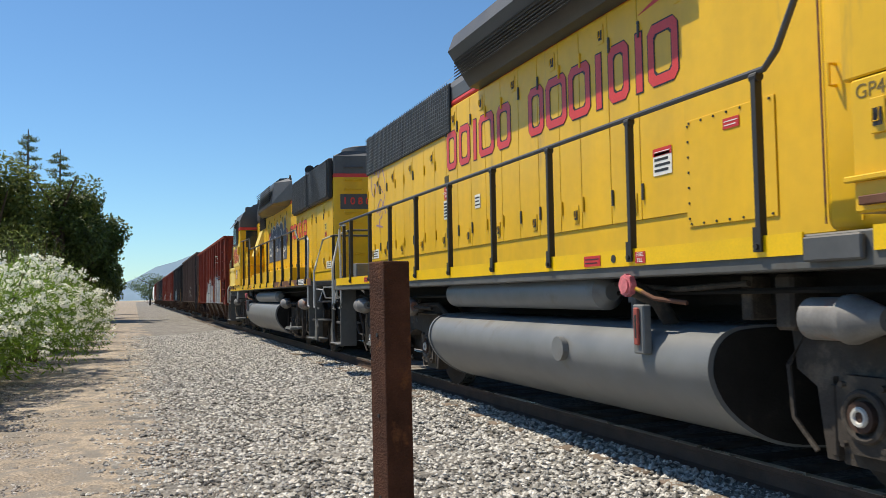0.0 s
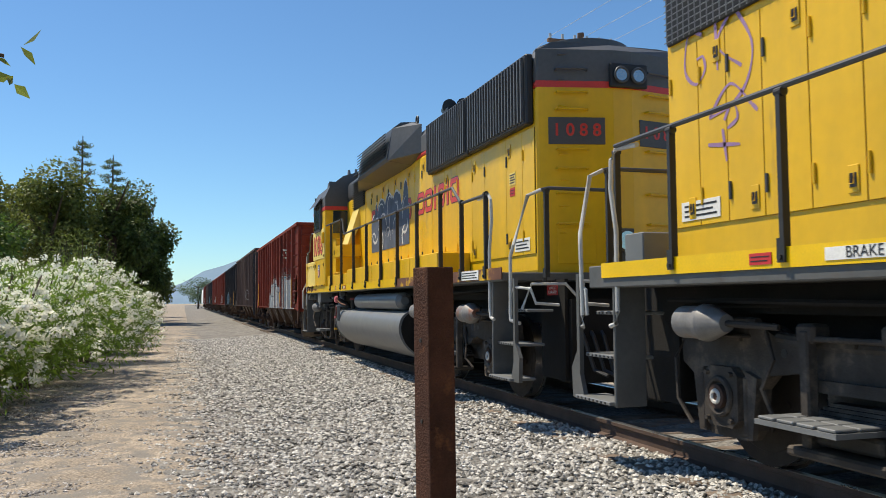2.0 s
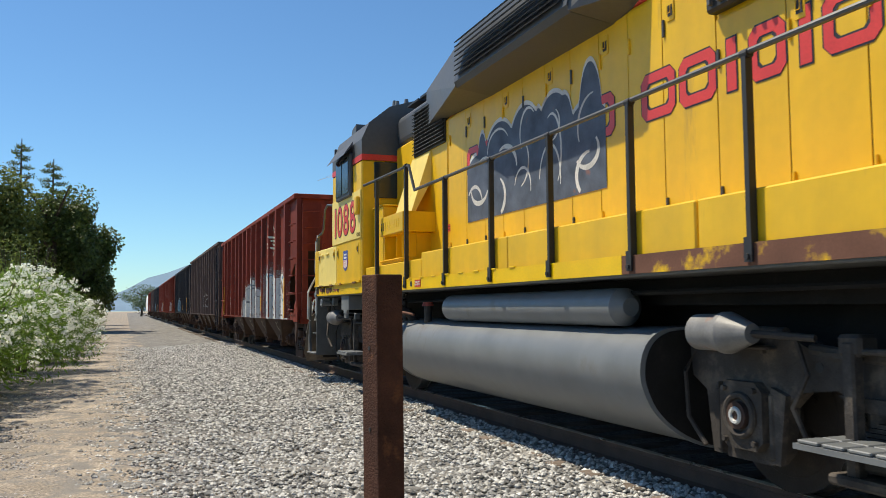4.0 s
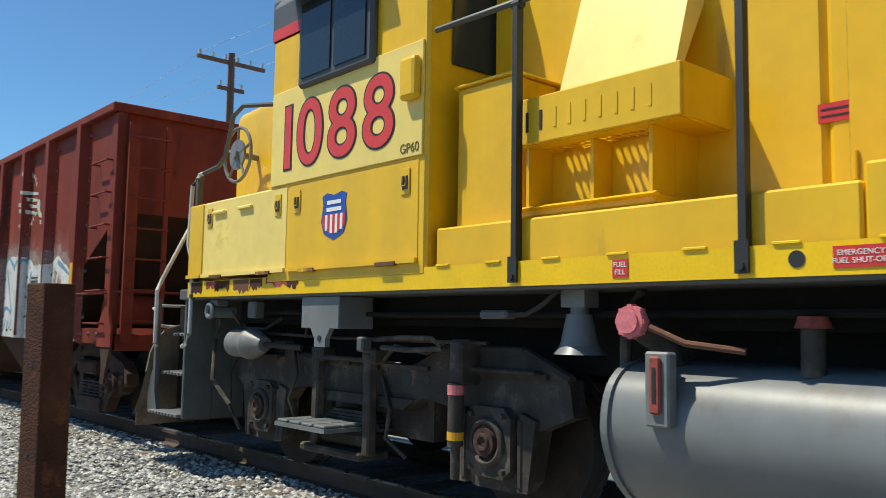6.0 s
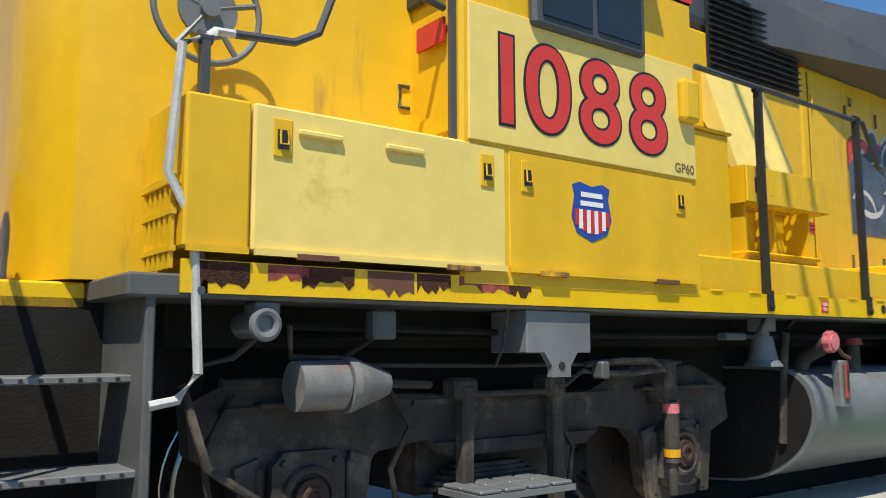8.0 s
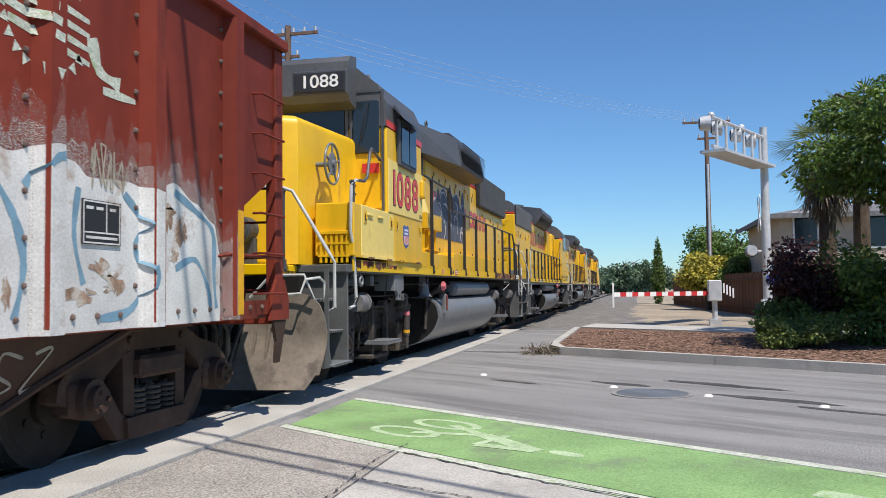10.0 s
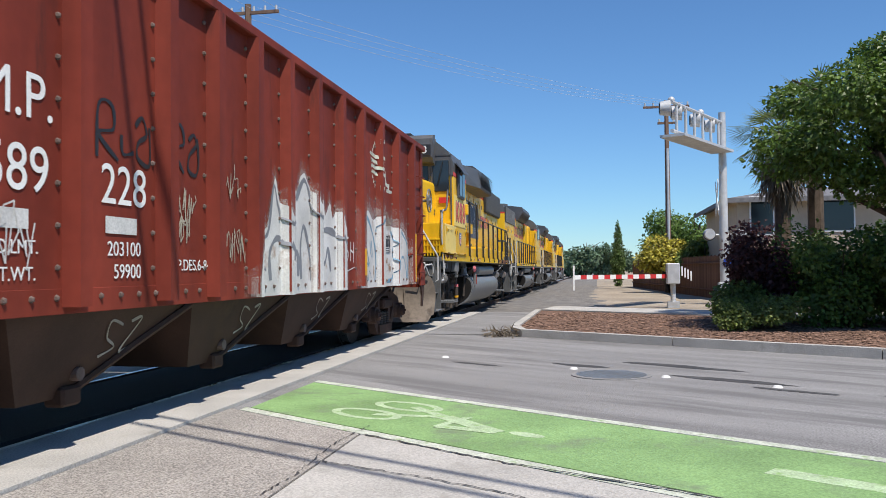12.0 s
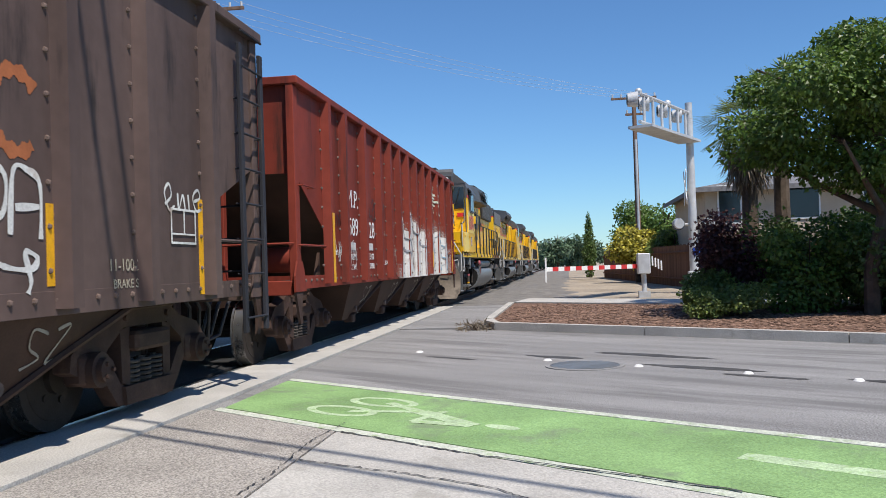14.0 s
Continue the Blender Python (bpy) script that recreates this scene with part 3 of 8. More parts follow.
def ballast_spot(rnd):
    while True:
        x = -2.6 - 34 * rnd.uniform(0, 1) ** 1.5
        y = rnd.uniform(-0.5, 4.0)
        if y > 1.0 or rnd.uniform() < 0.3 + 0.6 * y:
            return (x, y, ramp(BED, y) + 0.008)


def path_spot(rnd):
    x = -2.6 - 24 * rnd.uniform(0, 1) ** 1.5
    y = rnd.uniform(-3.6, 0.9)
    while -1.0 < y < 0.1 and rnd.uniform() < 0.5:
        y = rnd.uniform(-3.6, 0.9)
    return (x, y, ramp(BED, y) - 0.002)


stones("ballast_stones", 52000, ballast_spot, 0.027, STONE, "loose grey and white crushed ballast stones", 5)
stones("path_gravel", 50000, path_spot, 0.018, PEBBLE, "scattered gravel on the dusty path", 6)


def mulch_spot(rnd):
    while True:
        n, k = rnd.uniform(12.2, 18.3), rnd.uniform(-13, 4)
        x, y = road(n, k)
        if y < 1.48:
            return (x, y, 0.08)


stones("mulch_chips", 9000, mulch_spot, 0.04, CHIP, "loose brown bark chips in the kerbed bed", 7, flat=0.3)


def pavement_cracks():
    """Open cracks in the pavement, filled with dark dirt."""
    rnd = random.Random(91)
    for pts, w in (([(6.1, 1.72), (5.6, 1.0), (5.3, 0.55), (4.85, -0.3), (4.5, -0.9)], 0.016), ([(5.2, 1.74), (4.9, 1.07), (4.6, 0.49), (4.3, 0.19)], 0.01), ([(6.46, 1.78), (5.67, 1.85), (4.85, 1.8), (4.3, 1.83)], 0.02)):
        bm = B()
        last = None
        for (x0, y0), (x1, y1) in zip(pts, pts[1:]):
            for k in range(14):
                f = k / 14
                x, y = x0 + (x1 - x0) * f + rnd.uniform(-0.012, 0.012), y0 + (y1 - y0) * f + rnd.uniform(-0.012, 0.012)
                h = w * rnd.uniform(0.25, 0.9)
                cur = (bm.verts.new((x - h, y + h * 0.3, CRACK_Z)), bm.verts.new((x + h, y - h * 0.3, CRACK_Z)))
                if last:
                    bm.faces.new((last[0], last[1], cur[1], cur[0]))
                last = cur
        bmesh.ops.recalc_face_normals(bm, faces=bm.faces[:])
        thing("pavement_crack", bm, STAIN, "dark crack across the pavement", "crack", kind="structure")


CRACK_Z = -0.015
pavement_cracks()


# ---- the train ----
def wheelset(parent, x, z, r, mat):
    """Two flanged wheels on an axle, turning about y."""
    bm = B()
    for s in (-1, 1):
        cyl(bm, (0, s * 0.745, 0), r, 0.13, "y", 36)
        cyl(bm, (0, s * 0.675, 0), r + 0.027, 0.025, "y", 36)
        cyl(bm, (0, s * 0.80, 0), r * 0.86, 0.03, "y", 30, r * 0.8)
        cyl(bm, (0, s * 0.82, 0), 0.14, 0.09, "y", 18)
        for k in range(6):
            a = k * math.pi / 3
            cyl(bm, (0.3 * r * math.cos(a) * 1.6, s * 0.815, 0.3 * r * math.sin(a) * 1.6), 0.03, 0.03, "y", 8)
    cyl(bm, (0, 0, 0), 0.08, 1.6, "y", 14)
    w = part("wheelset", bm, mat, parent, "steel wheels on one axle", True)
    w.data.materials.append(SHINE)
    for p in w.data.polygons:
        if abs(p.normal.y) < 0.1 and math.hypot(p.center.x, p.center.z) > r * 0.9:
            p.material_index = 1
    w.matrix_basis = pose(x, 0, z)
    TURNING.append((w, x, z, r))
    return w


TURNING = []


def loco_truck(parent, x, damped=False):
    """Four-wheel locomotive truck with outside frames, drop hangers and a step."""
    bm = B()
    box(bm, -0.6, 0.6, -0.95, 0.95, 0.4, 0.75)
    tr = part("truck", bm, TRUCKGREY, parent, "grimy cast steel truck")
    tr.matrix_basis = pose(x, 0, 0)
    for s in (-1, 1):
        bm = B()
        y0, y1 = sorted((s * 1.0, s * 1.12))
        arch = [(-1.95, 0.95), (-1.78, 1.03), (-1.05, 1.03), (-0.85, 0.94), (-0.3, 0.9), (0.3, 0.9), (0.6, 0.94), (0.85, 1.05), (1.6, 1.05), (1.95, 0.9), (1.98, 0.7),
                (1.72, 0.6), (1.66, 0.3), (1.58, 0.22), (1.18, 0.22), (1.1, 0.3), (1.06, 0.58), (0.95, 0.68), (0.65, 0.72), (0.5, 0.62), (-0.5, 0.62), (-0.65, 0.72),
                (-0.95, 0.68), (-1.06, 0.58), (-1.1, 0.3), (-1.18, 0.22), (-1.58, 0.22), (-1.66, 0.3), (-1.72, 0.6), (-1.92, 0.72)]
        prism(bm, arch, y0, y1)
        for xx in (-1.5, -0.45, 0.45, 1.5):
            box(bm, xx - 0.3, xx + 0.3, min(y0, s * 1.15), max(y1, s * 1.15), 0.9, 0.93)
        for px, pz, qx, qz in ((-1.78, 1.03, -1.05, 1.03), (0.85, 1.05, 1.6, 1.05), (-0.85, 0.94, -0.3, 0.9), (-0.3, 0.9, 0.3, 0.9), (1.6, 1.05, 1.95, 0.9)):
            tube(bm, [(px, s * 1.1, pz), (qx, s * 1.1, qz)], 0.035, 8)
        prism(bm, [(-0.5, 0.625), (0.5, 0.625), (0.62, 0.7), (-0.62, 0.7)], *sorted((s * 1.12, s * 1.15)))
        for px in (-1.37, 1.37):
            for q in (-1, 1):
                prism(bm, [(px + q * 0.22, 0.24), (px + q * 0.3, 0.24), (px + q * 0.36, 0.66), (px + q * 0.24, 0.7)], *sorted((s * 1.12, s * 1.16)))
        part("side_frame", bm, TRUCKGREY, tr)
        for xx in (-0.78, 0.5, 0.72):
            if s < 0:
                bm = B()
                cyl(bm, (xx, -1.121, 0.84), 0.055 if xx == 0.5 else 0.03, 0.004, "y", 16)
                part("frame_hole", bm, INK, tr)
    for a in (-1.37, 1.37):
        wheelset(tr, a, 0.508, 0.508, WHEELDARK)
        bm = B()
        prism(bm, [(a - 0.19, 0.36), (a - 0.13, 0.3), (a + 0.13, 0.3), (a + 0.19, 0.36), (a + 0.19, 0.66), (a + 0.13, 0.72), (a - 0.13, 0.72), (a - 0.19, 0.66)], -1.19, -1.0)
        part("journal_box", bm, TRUCKGREY, tr)
        bm = B()
        ring(bm, (a, -1.2, 0.51), 0.125, 0.022, "y", 24, 8)
        part("cover_ring", bm, TRUCKGREY, tr, smooth=True)
        bm = B()
        cyl(bm, (a, -1.205, 0.51), 0.085, 0.05, "y", 22)
        part("axle_cap", bm, BROWNSTEEL, tr, "rusty round axle cap", True)
        bm = B()
        ring(bm, (a, -1.232, 0.51), 0.042, 0.014, "y", 18, 6)
        part("cap_ring", bm, RAILWHITE if not damped else BROWNSTEEL, tr, smooth=True)
        for k in range(4):
            bm = B()
            cyl(bm, (a + 0.135 * (1 if k % 2 else -1), -1.2, 0.51 + 0.16 * (1 if k > 1 else -1)), 0.018, 0.04, "y", 6)
            part("cover_bolt", bm, TRUCKGREY, tr)
        for s in (-1, 1):
            bm = B()
            box(bm, a + s * 0.24 - 0.022, a + s * 0.24 + 0.022, -1.17, -1.08, 0.26, 0.66, 0.01)
            part("pedestal_liner", bm, TRUCKGREY, tr)
        bm = B()
        ledge = 0.38 if a > 0 else 0.26
        box(bm, a - ledge, a + ledge, -1.2, -1.1, 0.925, 0.95, 0.01)
        part("frame_ledge", bm, TRUCKGREY, tr)
    for x0, rod in (((-1.42, -0.7),) if damped else ((-1.42, -0.7), (0.95, 1.62))):
        bm = B()
        cyl(bm, (x0, -1.35, 1.03), 0.115, 0.24, "x", 22)
        part("brake_cylinder", bm, CYLGREY, tr, "grey brake cylinder with a rusty cap", True)
        bm = B()
        cyl(bm, (x0 + 0.15, -1.35, 1.03), 0.13, 0.04, "x", 22)
        part("cylinder_flange", bm, CYLGREY, tr, smooth=True)
        bm = B()
        cyl(bm, (x0 + 0.27, -1.35, 1.03), 0.13, 0.2, "x", 22, 0.06)
        part("cylinder_cone", bm, CYLGREY, tr, smooth=True)
        bm = B()
        tube(bm, [(x0 + 0.36, -1.35, 1.03), (rod, -1.22, 1.01)], 0.022)
        part("push_rod", bm, TRUCKGREY, tr)
    for q in ([(-1.75, -1.16, 1.0), (-1.9, -1.2, 0.75), (-1.85, -1.22, 0.45), (-1.7, -1.2, 0.28)], [(-0.9, -1.16, 0.98), (-0.8, -1.19, 0.8), (-0.92, -1.19, 0.6), (-0.85, -1.15, 0.4)],
              [(0.3, -1.16, 0.96), (0.45, -1.19, 1.06), (0.8, -1.19, 1.02), (0.95, -1.16, 1.1)], [(0.25, -1.14, 0.84), (0.38, -1.17, 0.62), (0.34, -1.17, 0.42), (0.5, -1.12, 0.3)]):
        bm = B()
        tube(bm, q, 0.016, 6)
        part("brake_pipe", bm, TRUCKGREY, tr, smooth=True)
    for a in (-0.46, 0.2):
        bm = B()
        box(bm, a - 0.04, a + 0.04, -1.25, -1.17, 0.28, 1.0, 0.012)
        box(bm, a - 0.08, a + 0.08, -1.24, -1.1, 0.92, 1.04, 0.02)
        part("hanger", bm, TRUCKGREY, tr)
    bm = B()
    tube(bm, [(-0.46, -1.21, 0.95), (0.2, -1.21, 0.95)], 0.018)
    part("hanger_bar", bm, TRUCKGREY, tr)
    bm = B()
    box(bm, -0.6, 0.17, -1.28, -1.0, 0.24, 0.3, 0.015)
    box(bm, -0.5, 0.07, -1.2, -0.95, 0.32, 0.42, 0.02)
    part("spring_plank", bm, TRUCKGREY, tr)
    for k in range(5):
        bm = B()
        w = 0.42 - 0.05 * k
        box(bm, -0.2 - w, -0.2 + w, -1.1, -1.0, 0.44 + 0.026 * k, 0.462 + 0.026 * k)
        part("leaf_spring_plate", bm, TRUCKGREY, tr)
    step = B()
    box(step, -0.6, 0.07, -1.5, -1.16, 0.44, 0.47)
    st = part("foot_step", step, GREYTANK, tr, "grey slatted foot step")
    for k in range(4):
        for j in range(2):
            bm = B()
            box(bm, -0.58 + 0.165 * k, -0.44 + 0.165 * k, -1.49 + 0.165 * j, -1.335 + 0.165 * j, 0.472, 0.492, 0.006)
            part("tread_plate", bm, GREYTANK, st)
    if damped:
        bm = B()
        cyl(bm, (1.17, -1.27, 0.66), 0.05, 0.38, "z", 16)
        cyl(bm, (1.17, -1.27, 0.38), 0.03, 0.22, "z", 12)
        box(bm, 1.11, 1.23, -1.29, -1.1, 0.84, 1.12, 0.02)
        part("damper", bm, TRUCKGREY, tr, "upright damper tube", True)
        bm = B()
        cyl(bm, (1.17, -1.27, 0.81), 0.053, 0.06, "z", 16)
        part("damper_band", bm, PINK, tr, "faded red band")
        bm = B()
        cyl(bm, (1.17, -1.27, 0.53), 0.053, 0.05, "z", 16)
        part("damper_band", bm, CARYELLOW, tr, "worn yellow band")
    return tr


def stanchion(parent, x, y, z0, z1, mat=None, lean=0.0):
    bm = B()
    prism(bm, [(x - 0.018, z0 - 0.02), (x + 0.018, z0 - 0.02), (x + 0.018 + lean, z1), (x - 0.018 + lean, z1)], y - 0.025, y + 0.025)
    cyl(bm, (x + lean, y, z1 + 0.01), 0.03, 0.06, "x", 12)
    box(bm, x - 0.032, x + 0.032, y - 0.035, y - 0.02, z0 - 0.06, z0 + 0.08)
    cyl(bm, (x, y - 0.04, z0 - 0.03), 0.018, 0.02, "y", 8)
    return part("stanchion", bm, mat or BLACK, parent)


def rail_bar(parent, pts, mat, r=0.02, name="handrail"):
    bm = B()
    tube(bm, pts, r)
    return part(name, bm, mat, parent, smooth=True)


def latch(parent, x, y, z):
    bm = B()
    box(bm, x - 0.045, x + 0.045, y - 0.008, y, z - 0.085, z + 0.085, 0.004)
    p = part("latch", bm, YELLOW, parent)
    bm = B()
    box(bm, x - 0.027, x + 0.027, y - 0.011, y - 0.0085, z - 0.05, z + 0.035)
    part("latch_pocket", bm, INK, p)
    bm = B()
    tube(bm, [(x - 0.018, y - 0.02, z + 0.03), (x - 0.018, y - 0.024, z - 0.03), (x + 0.018, y - 0.024, z - 0.03), (x + 0.018, y - 0.02, z + 0.03)], 0.005, 6)
    part("latch_pull", bm, YELLOW, p)


def hood_door(parent, x0, x1, y, z0, z1, hinge=True, mat=None):
    bm = B()
    box(bm, x0 + 0.004, x1 - 0.004, y - 0.014, y - 0.004, z0, z1, 0.003)
    d = part("door", bm, mat or YELLOW, parent)
    if hinge:
        for zz in (z0 + 0.22, z1 - 0.28):
            bm = B()
            cyl(bm, (x0 + 0.03, y - 0.022, zz), 0.012, 0.13, "z", 8)
            part("hinge", bm, DARKGREY if (x0 * 10) % 2 < 1 else YELLOW, d)
    return d


def plain_sign(parent, x, y, z, w, h, mat, text="", size=0.05, ink=None, name="sign", rows=3):
    bm = B()
    box(bm, x - w / 2, x + w / 2, y - 0.004, y, z - h / 2, z + h / 2)
    s = part(name, bm, mat, parent)
    if text:
        words("lettering", text, size, near_side(x, y - 0.0055, z), ink or WHITE, s, depth=0.0008)
    else:
        for k in range(rows):
            bm = B()
            zz = z + h / 2 - h * (k + 0.9) / (rows + 0.8)
            box(bm, x - w * 0.42, x + w * (0.42 - 0.1 * (k % 2)), y - 0.006, y - 0.0045, zz - h * 0.05, zz + h * 0.05)
            part("text_bar", bm, ink or INK, s)
    return s


def letter_blocks(parent, y, z0, z1, shapes):
    """A painted name drawn as plain red shapes with dark edges. shapes: (x0, x1) of each; a narrow one is a bar, the rest hollow blocks."""
    for a, b in shapes:
        t = 0.075 if b - a > 0.15 else b - a
        if b - a < 0.15:
            for grow, lift, mat in ((0.013, 0.0015, INK), (0.0, 0.0035, RED)):
                bm = B()
                box(bm, a - grow, b + grow, y - lift, y - lift + 0.001, z0 - grow, z1 + grow)
                part("name_block_edge" if grow else "name_block", bm, mat, parent)
            continue
        edge = part("name_block_edge", frame_plate(a - 0.013, b + 0.013, z0 - 0.013, z1 + 0.013, t + 0.026, y - 0.0015), INK, parent)
        part("name_block", frame_plate(a, b, z0, z1, t, y - 0.0035), RED, edge)


NAME = ((0.0, 0.31), (0.4, 0.72), (0.83, 0.91), (0.99, 1.38), (1.47, 1.79), (2.2, 2.5), (2.56, 2.93), (2.98, 3.33), (3.43, 3.51), (3.62, 3.9), (4.0, 4.08), (4.16, 4.51))


def frame_plate(a, b, c, d, t, y):
    """A flat hollow frame with cut corners, facing -y."""
    bm = B()

    def loop(a, b, c, d, k):
        return [bm.verts.new((p[0], y, p[1])) for p in ((a + k, c), (b - k, c), (b, c + k), (b, d - k), (b - k, d), (a + k, d), (a, d - k), (a, c + k))]
    o = loop(a, b, c, d, t * 0.7)
    n = loop(a + t, b - t, c + t, d - t, t * 0.35)
    for i in range(8):
        bm.faces.new((o[i], o[(i + 1) % 8], n[(i + 1) % 8], n[i]))
    bmesh.ops.recalc_face_normals(bm, faces=bm.faces[:])
    return bm


def hood_shell(parent, x0, x1, w, ztop, zred, zbase, round_top=0.22):
    """Long hood: yellow sides, a thin red line, grey top with rounded shoulders."""
    bm = B()
    box(bm, x0, x1, -w, w, zbase, zred, 0.03, 2)
    part("long_hood", bm, YELLOW, parent, "yellow hood side")
    bm = B()
    box(bm, x0 - 0.003, x1 + 0.003, -w - 0.003, w + 0.003, zred - 0.004, zred + 0.075, 0.03, 2)
    part("hood_stripe", bm, RED, parent, "thin red stripe")
    bm = B()
    prism(bm, [(-w, zred + 0.07), (-w, ztop - round_top), (-w + 0.07, ztop - 0.1), (-w + 0.2, ztop - 0.02), (-w + 0.4, ztop), (w - 0.4, ztop), (w - 0.2, ztop - 0.02), (w - 0.07, ztop - 0.1), (w, ztop - round_top), (w, zred + 0.07)], x0, x1, "x")
    part("hood_roof", bm, GREY, parent, "grey hood roof")


def underframe(parent, x0, x1, zt, zb, w=1.52):
    bm = B()
    box(bm, x0, x1, -w, w, zb, zt - 0.005, 0.01)
    part("deck_edge", bm, STEPGREY, parent)
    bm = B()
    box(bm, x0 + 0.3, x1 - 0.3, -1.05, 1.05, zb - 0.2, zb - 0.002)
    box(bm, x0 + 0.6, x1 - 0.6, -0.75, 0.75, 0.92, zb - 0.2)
    part("underframe", bm, UNDERDARK, parent, "grimy underframe, shade put into its colour")
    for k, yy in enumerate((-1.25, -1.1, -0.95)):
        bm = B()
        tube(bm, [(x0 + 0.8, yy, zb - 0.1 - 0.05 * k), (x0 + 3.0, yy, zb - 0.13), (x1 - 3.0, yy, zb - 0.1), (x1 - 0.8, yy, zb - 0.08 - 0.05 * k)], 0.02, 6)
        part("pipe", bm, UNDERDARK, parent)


def fuel_tank(parent, x0, x1, rise=0.0, air=None):
    bm = B()
    half = [(-0.7, 0.96), (-1.22, 0.96), (-1.36, 0.93), (-1.46, 0.85), (-1.5, 0.73), (-1.49, 0.62), (-1.4, 0.46), (-1.2, 0.3), (-0.95, 0.2), (-0.6, 0.17)]
    half = [(p, q + rise * max(0, q - 0.45) / 0.5) for p, q in half]
    for _ in range(2):
        cut = [half[0]]
        for (p0, q0), (p1, q1) in zip(half, half[1:]):
            cut += [(p0 * 0.75 + p1 * 0.25, q0 * 0.75 + q1 * 0.25), (p0 * 0.25 + p1 * 0.75, q0 * 0.25 + q1 * 0.75)]
        half = cut + [half[-1]]
    prism(bm, half + [(-a, b) for a, b in half[::-1]], x0, x1, "x")
    t = part("fuel_tank", bm, GREYTANK, parent, "grey round-edged fuel tank", True)
    for a in (x0, x1):
        bm = B()
        prism(bm, [(p[0] * 1.012, 0.56 + (p[1] - 0.56) * 1.02) for p in half] + [(-p[0] * 1.012, 0.56 + (p[1] - 0.56) * 1.02) for p in half[::-1]], a - 0.02, a + 0.02, "x")
        part("tank_end_rim", bm, GREYTANK, t)
        # end plate darker than the tank, its shaded side put into the colour
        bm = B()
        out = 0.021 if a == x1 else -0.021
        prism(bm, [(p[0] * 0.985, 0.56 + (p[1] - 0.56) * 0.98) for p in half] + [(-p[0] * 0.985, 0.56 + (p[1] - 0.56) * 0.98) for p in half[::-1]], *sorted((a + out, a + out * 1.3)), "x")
        part("tank_end_plate", bm, UNDERDARK, t, "tank end, shade put into its colour")
    if air:
        bm = B()
        a0, a1 = air
        cyl(bm, ((a0 + a1) / 2, -1.3, 1.19), 0.145, a1 - a0 - 0.16, "x", 28)
        cyl(bm, (a0 + 0.04, -1.3, 1.19), 0.07, 0.08, "x", 28, 0.145)
        cyl(bm, (a1 - 0.04, -1.3, 1.19), 0.145, 0.08, "x", 28, 0.07)
        part("air_reservoir", bm, GREYTANK, parent, "long grey air reservoir", True)
    return t


def filler(parent, x, y=-1.4):
    """Red-capped fuel filler with its hose, and a sight glass."""
    bm = B()
    tube(bm, [(x, y - 0.1, 1.22), (x + 0.03, y + 0.1, 1.12), (x + 0.05, y + 0.2, 0.95)], 0.06, 12)
    part("filler_neck", bm, TRUCKGREY, parent, smooth=True)
    bm = B()
    cyl(bm, (x, y - 0.13, 1.235), 0.075, 0.05, "y", 24)
    cyl(bm, (x, y - 0.16, 1.235), 0.055, 0.02, "y", 24)
    cap = part("filler_cap", bm, PINK, parent, "faded red fuel cap", True)
    for k in range(8):
        bm = B()
        box(bm, x + 0.07 * math.cos(k * 0.785) - 0.012, x + 0.07 * math.cos(k * 0.785) + 0.012, y - 0.15, y - 0.11, 1.235 + 0.07 * math.sin(k * 0.785) - 0.012, 1.235 + 0.07 * math.sin(k * 0.785) + 0.012)
        part("cap_lug", bm, PINK, cap)
    bm = B()
    tube(bm, [(x + 0.09, y - 0.12, 1.21), (x + 0.25, y - 0.08, 1.14), (x + 0.5, y, 1.11)], 0.016)
    part("filler_hose", bm, WORN, parent)
    bm = B()
    box(bm, x + 0.08, x + 0.21, y - 0.15, y - 0.08, 0.76, 1.1, 0.01)
    g = part("sight_gauge", bm, GREYTANK, parent)
    bm = B()
    box(bm, x + 0.115, x + 0.175, y - 0.17, y - 0.151, 0.82, 1.08, 0.009)
    part("gauge_frame", bm, FADEDRED, g, "faded red sight glass frame")
    bm = B()
    box(bm, x + 0.135, x + 0.155, y - 0.1725, y - 0.1705, 0.87, 1.03)
    part("gauge_glass", bm, INK, g)


def steps(parent, x, way, front=False):
    """Corner stepwell under the end platform. way: -1 or +1 along x, towards the coupler."""
    bm = B()
    a, b = x, x + way * 0.62
    lo, hi = min(a, b), max(a, b)
    box(bm, a - 0.02, a + 0.02, -1.5, -1.22, 0.33, 1.42, 0.008)
    prism(bm, [(b, 1.42), (b, 0.55), (b - way * 0.08, 0.34), (b + way * 0.14, 0.34), (b + way * 0.16, 0.6), (b + way * 0.05, 0.75), (b + way * 0.05, 1.42)], -1.5, -1.46)
    w = part("stepwell", bm, STEPGREY, parent, "grey stepwell")
    # back wall near-black, the shade inside the well put into its colour
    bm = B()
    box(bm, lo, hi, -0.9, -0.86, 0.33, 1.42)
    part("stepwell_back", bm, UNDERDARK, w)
    if front:
        bm = B()
        box(bm, a - 0.02, a + 0.02, -1.22, -0.9, 0.33, 1.42)
        part("stepwell_wall", bm, STEPGREY, w)
    for z in (0.36, 0.72, 1.08):
        bm = B()
        yy = -1.55 + (z - 0.36) * 0.3
        box(bm, lo, hi, yy, yy + 0.3, z - 0.015, z + 0.015, 0.005)
        s = part("tread", bm, GREYTANK, w, "perforated step tread")
        bm = B()
        for k in range(8):
            cyl(bm, (lo + 0.06 + k * 0.07, yy - 0.003, z), 0.009, 0.01, "y", 6)
        part("tread_holes", bm, INK, s)
    return w


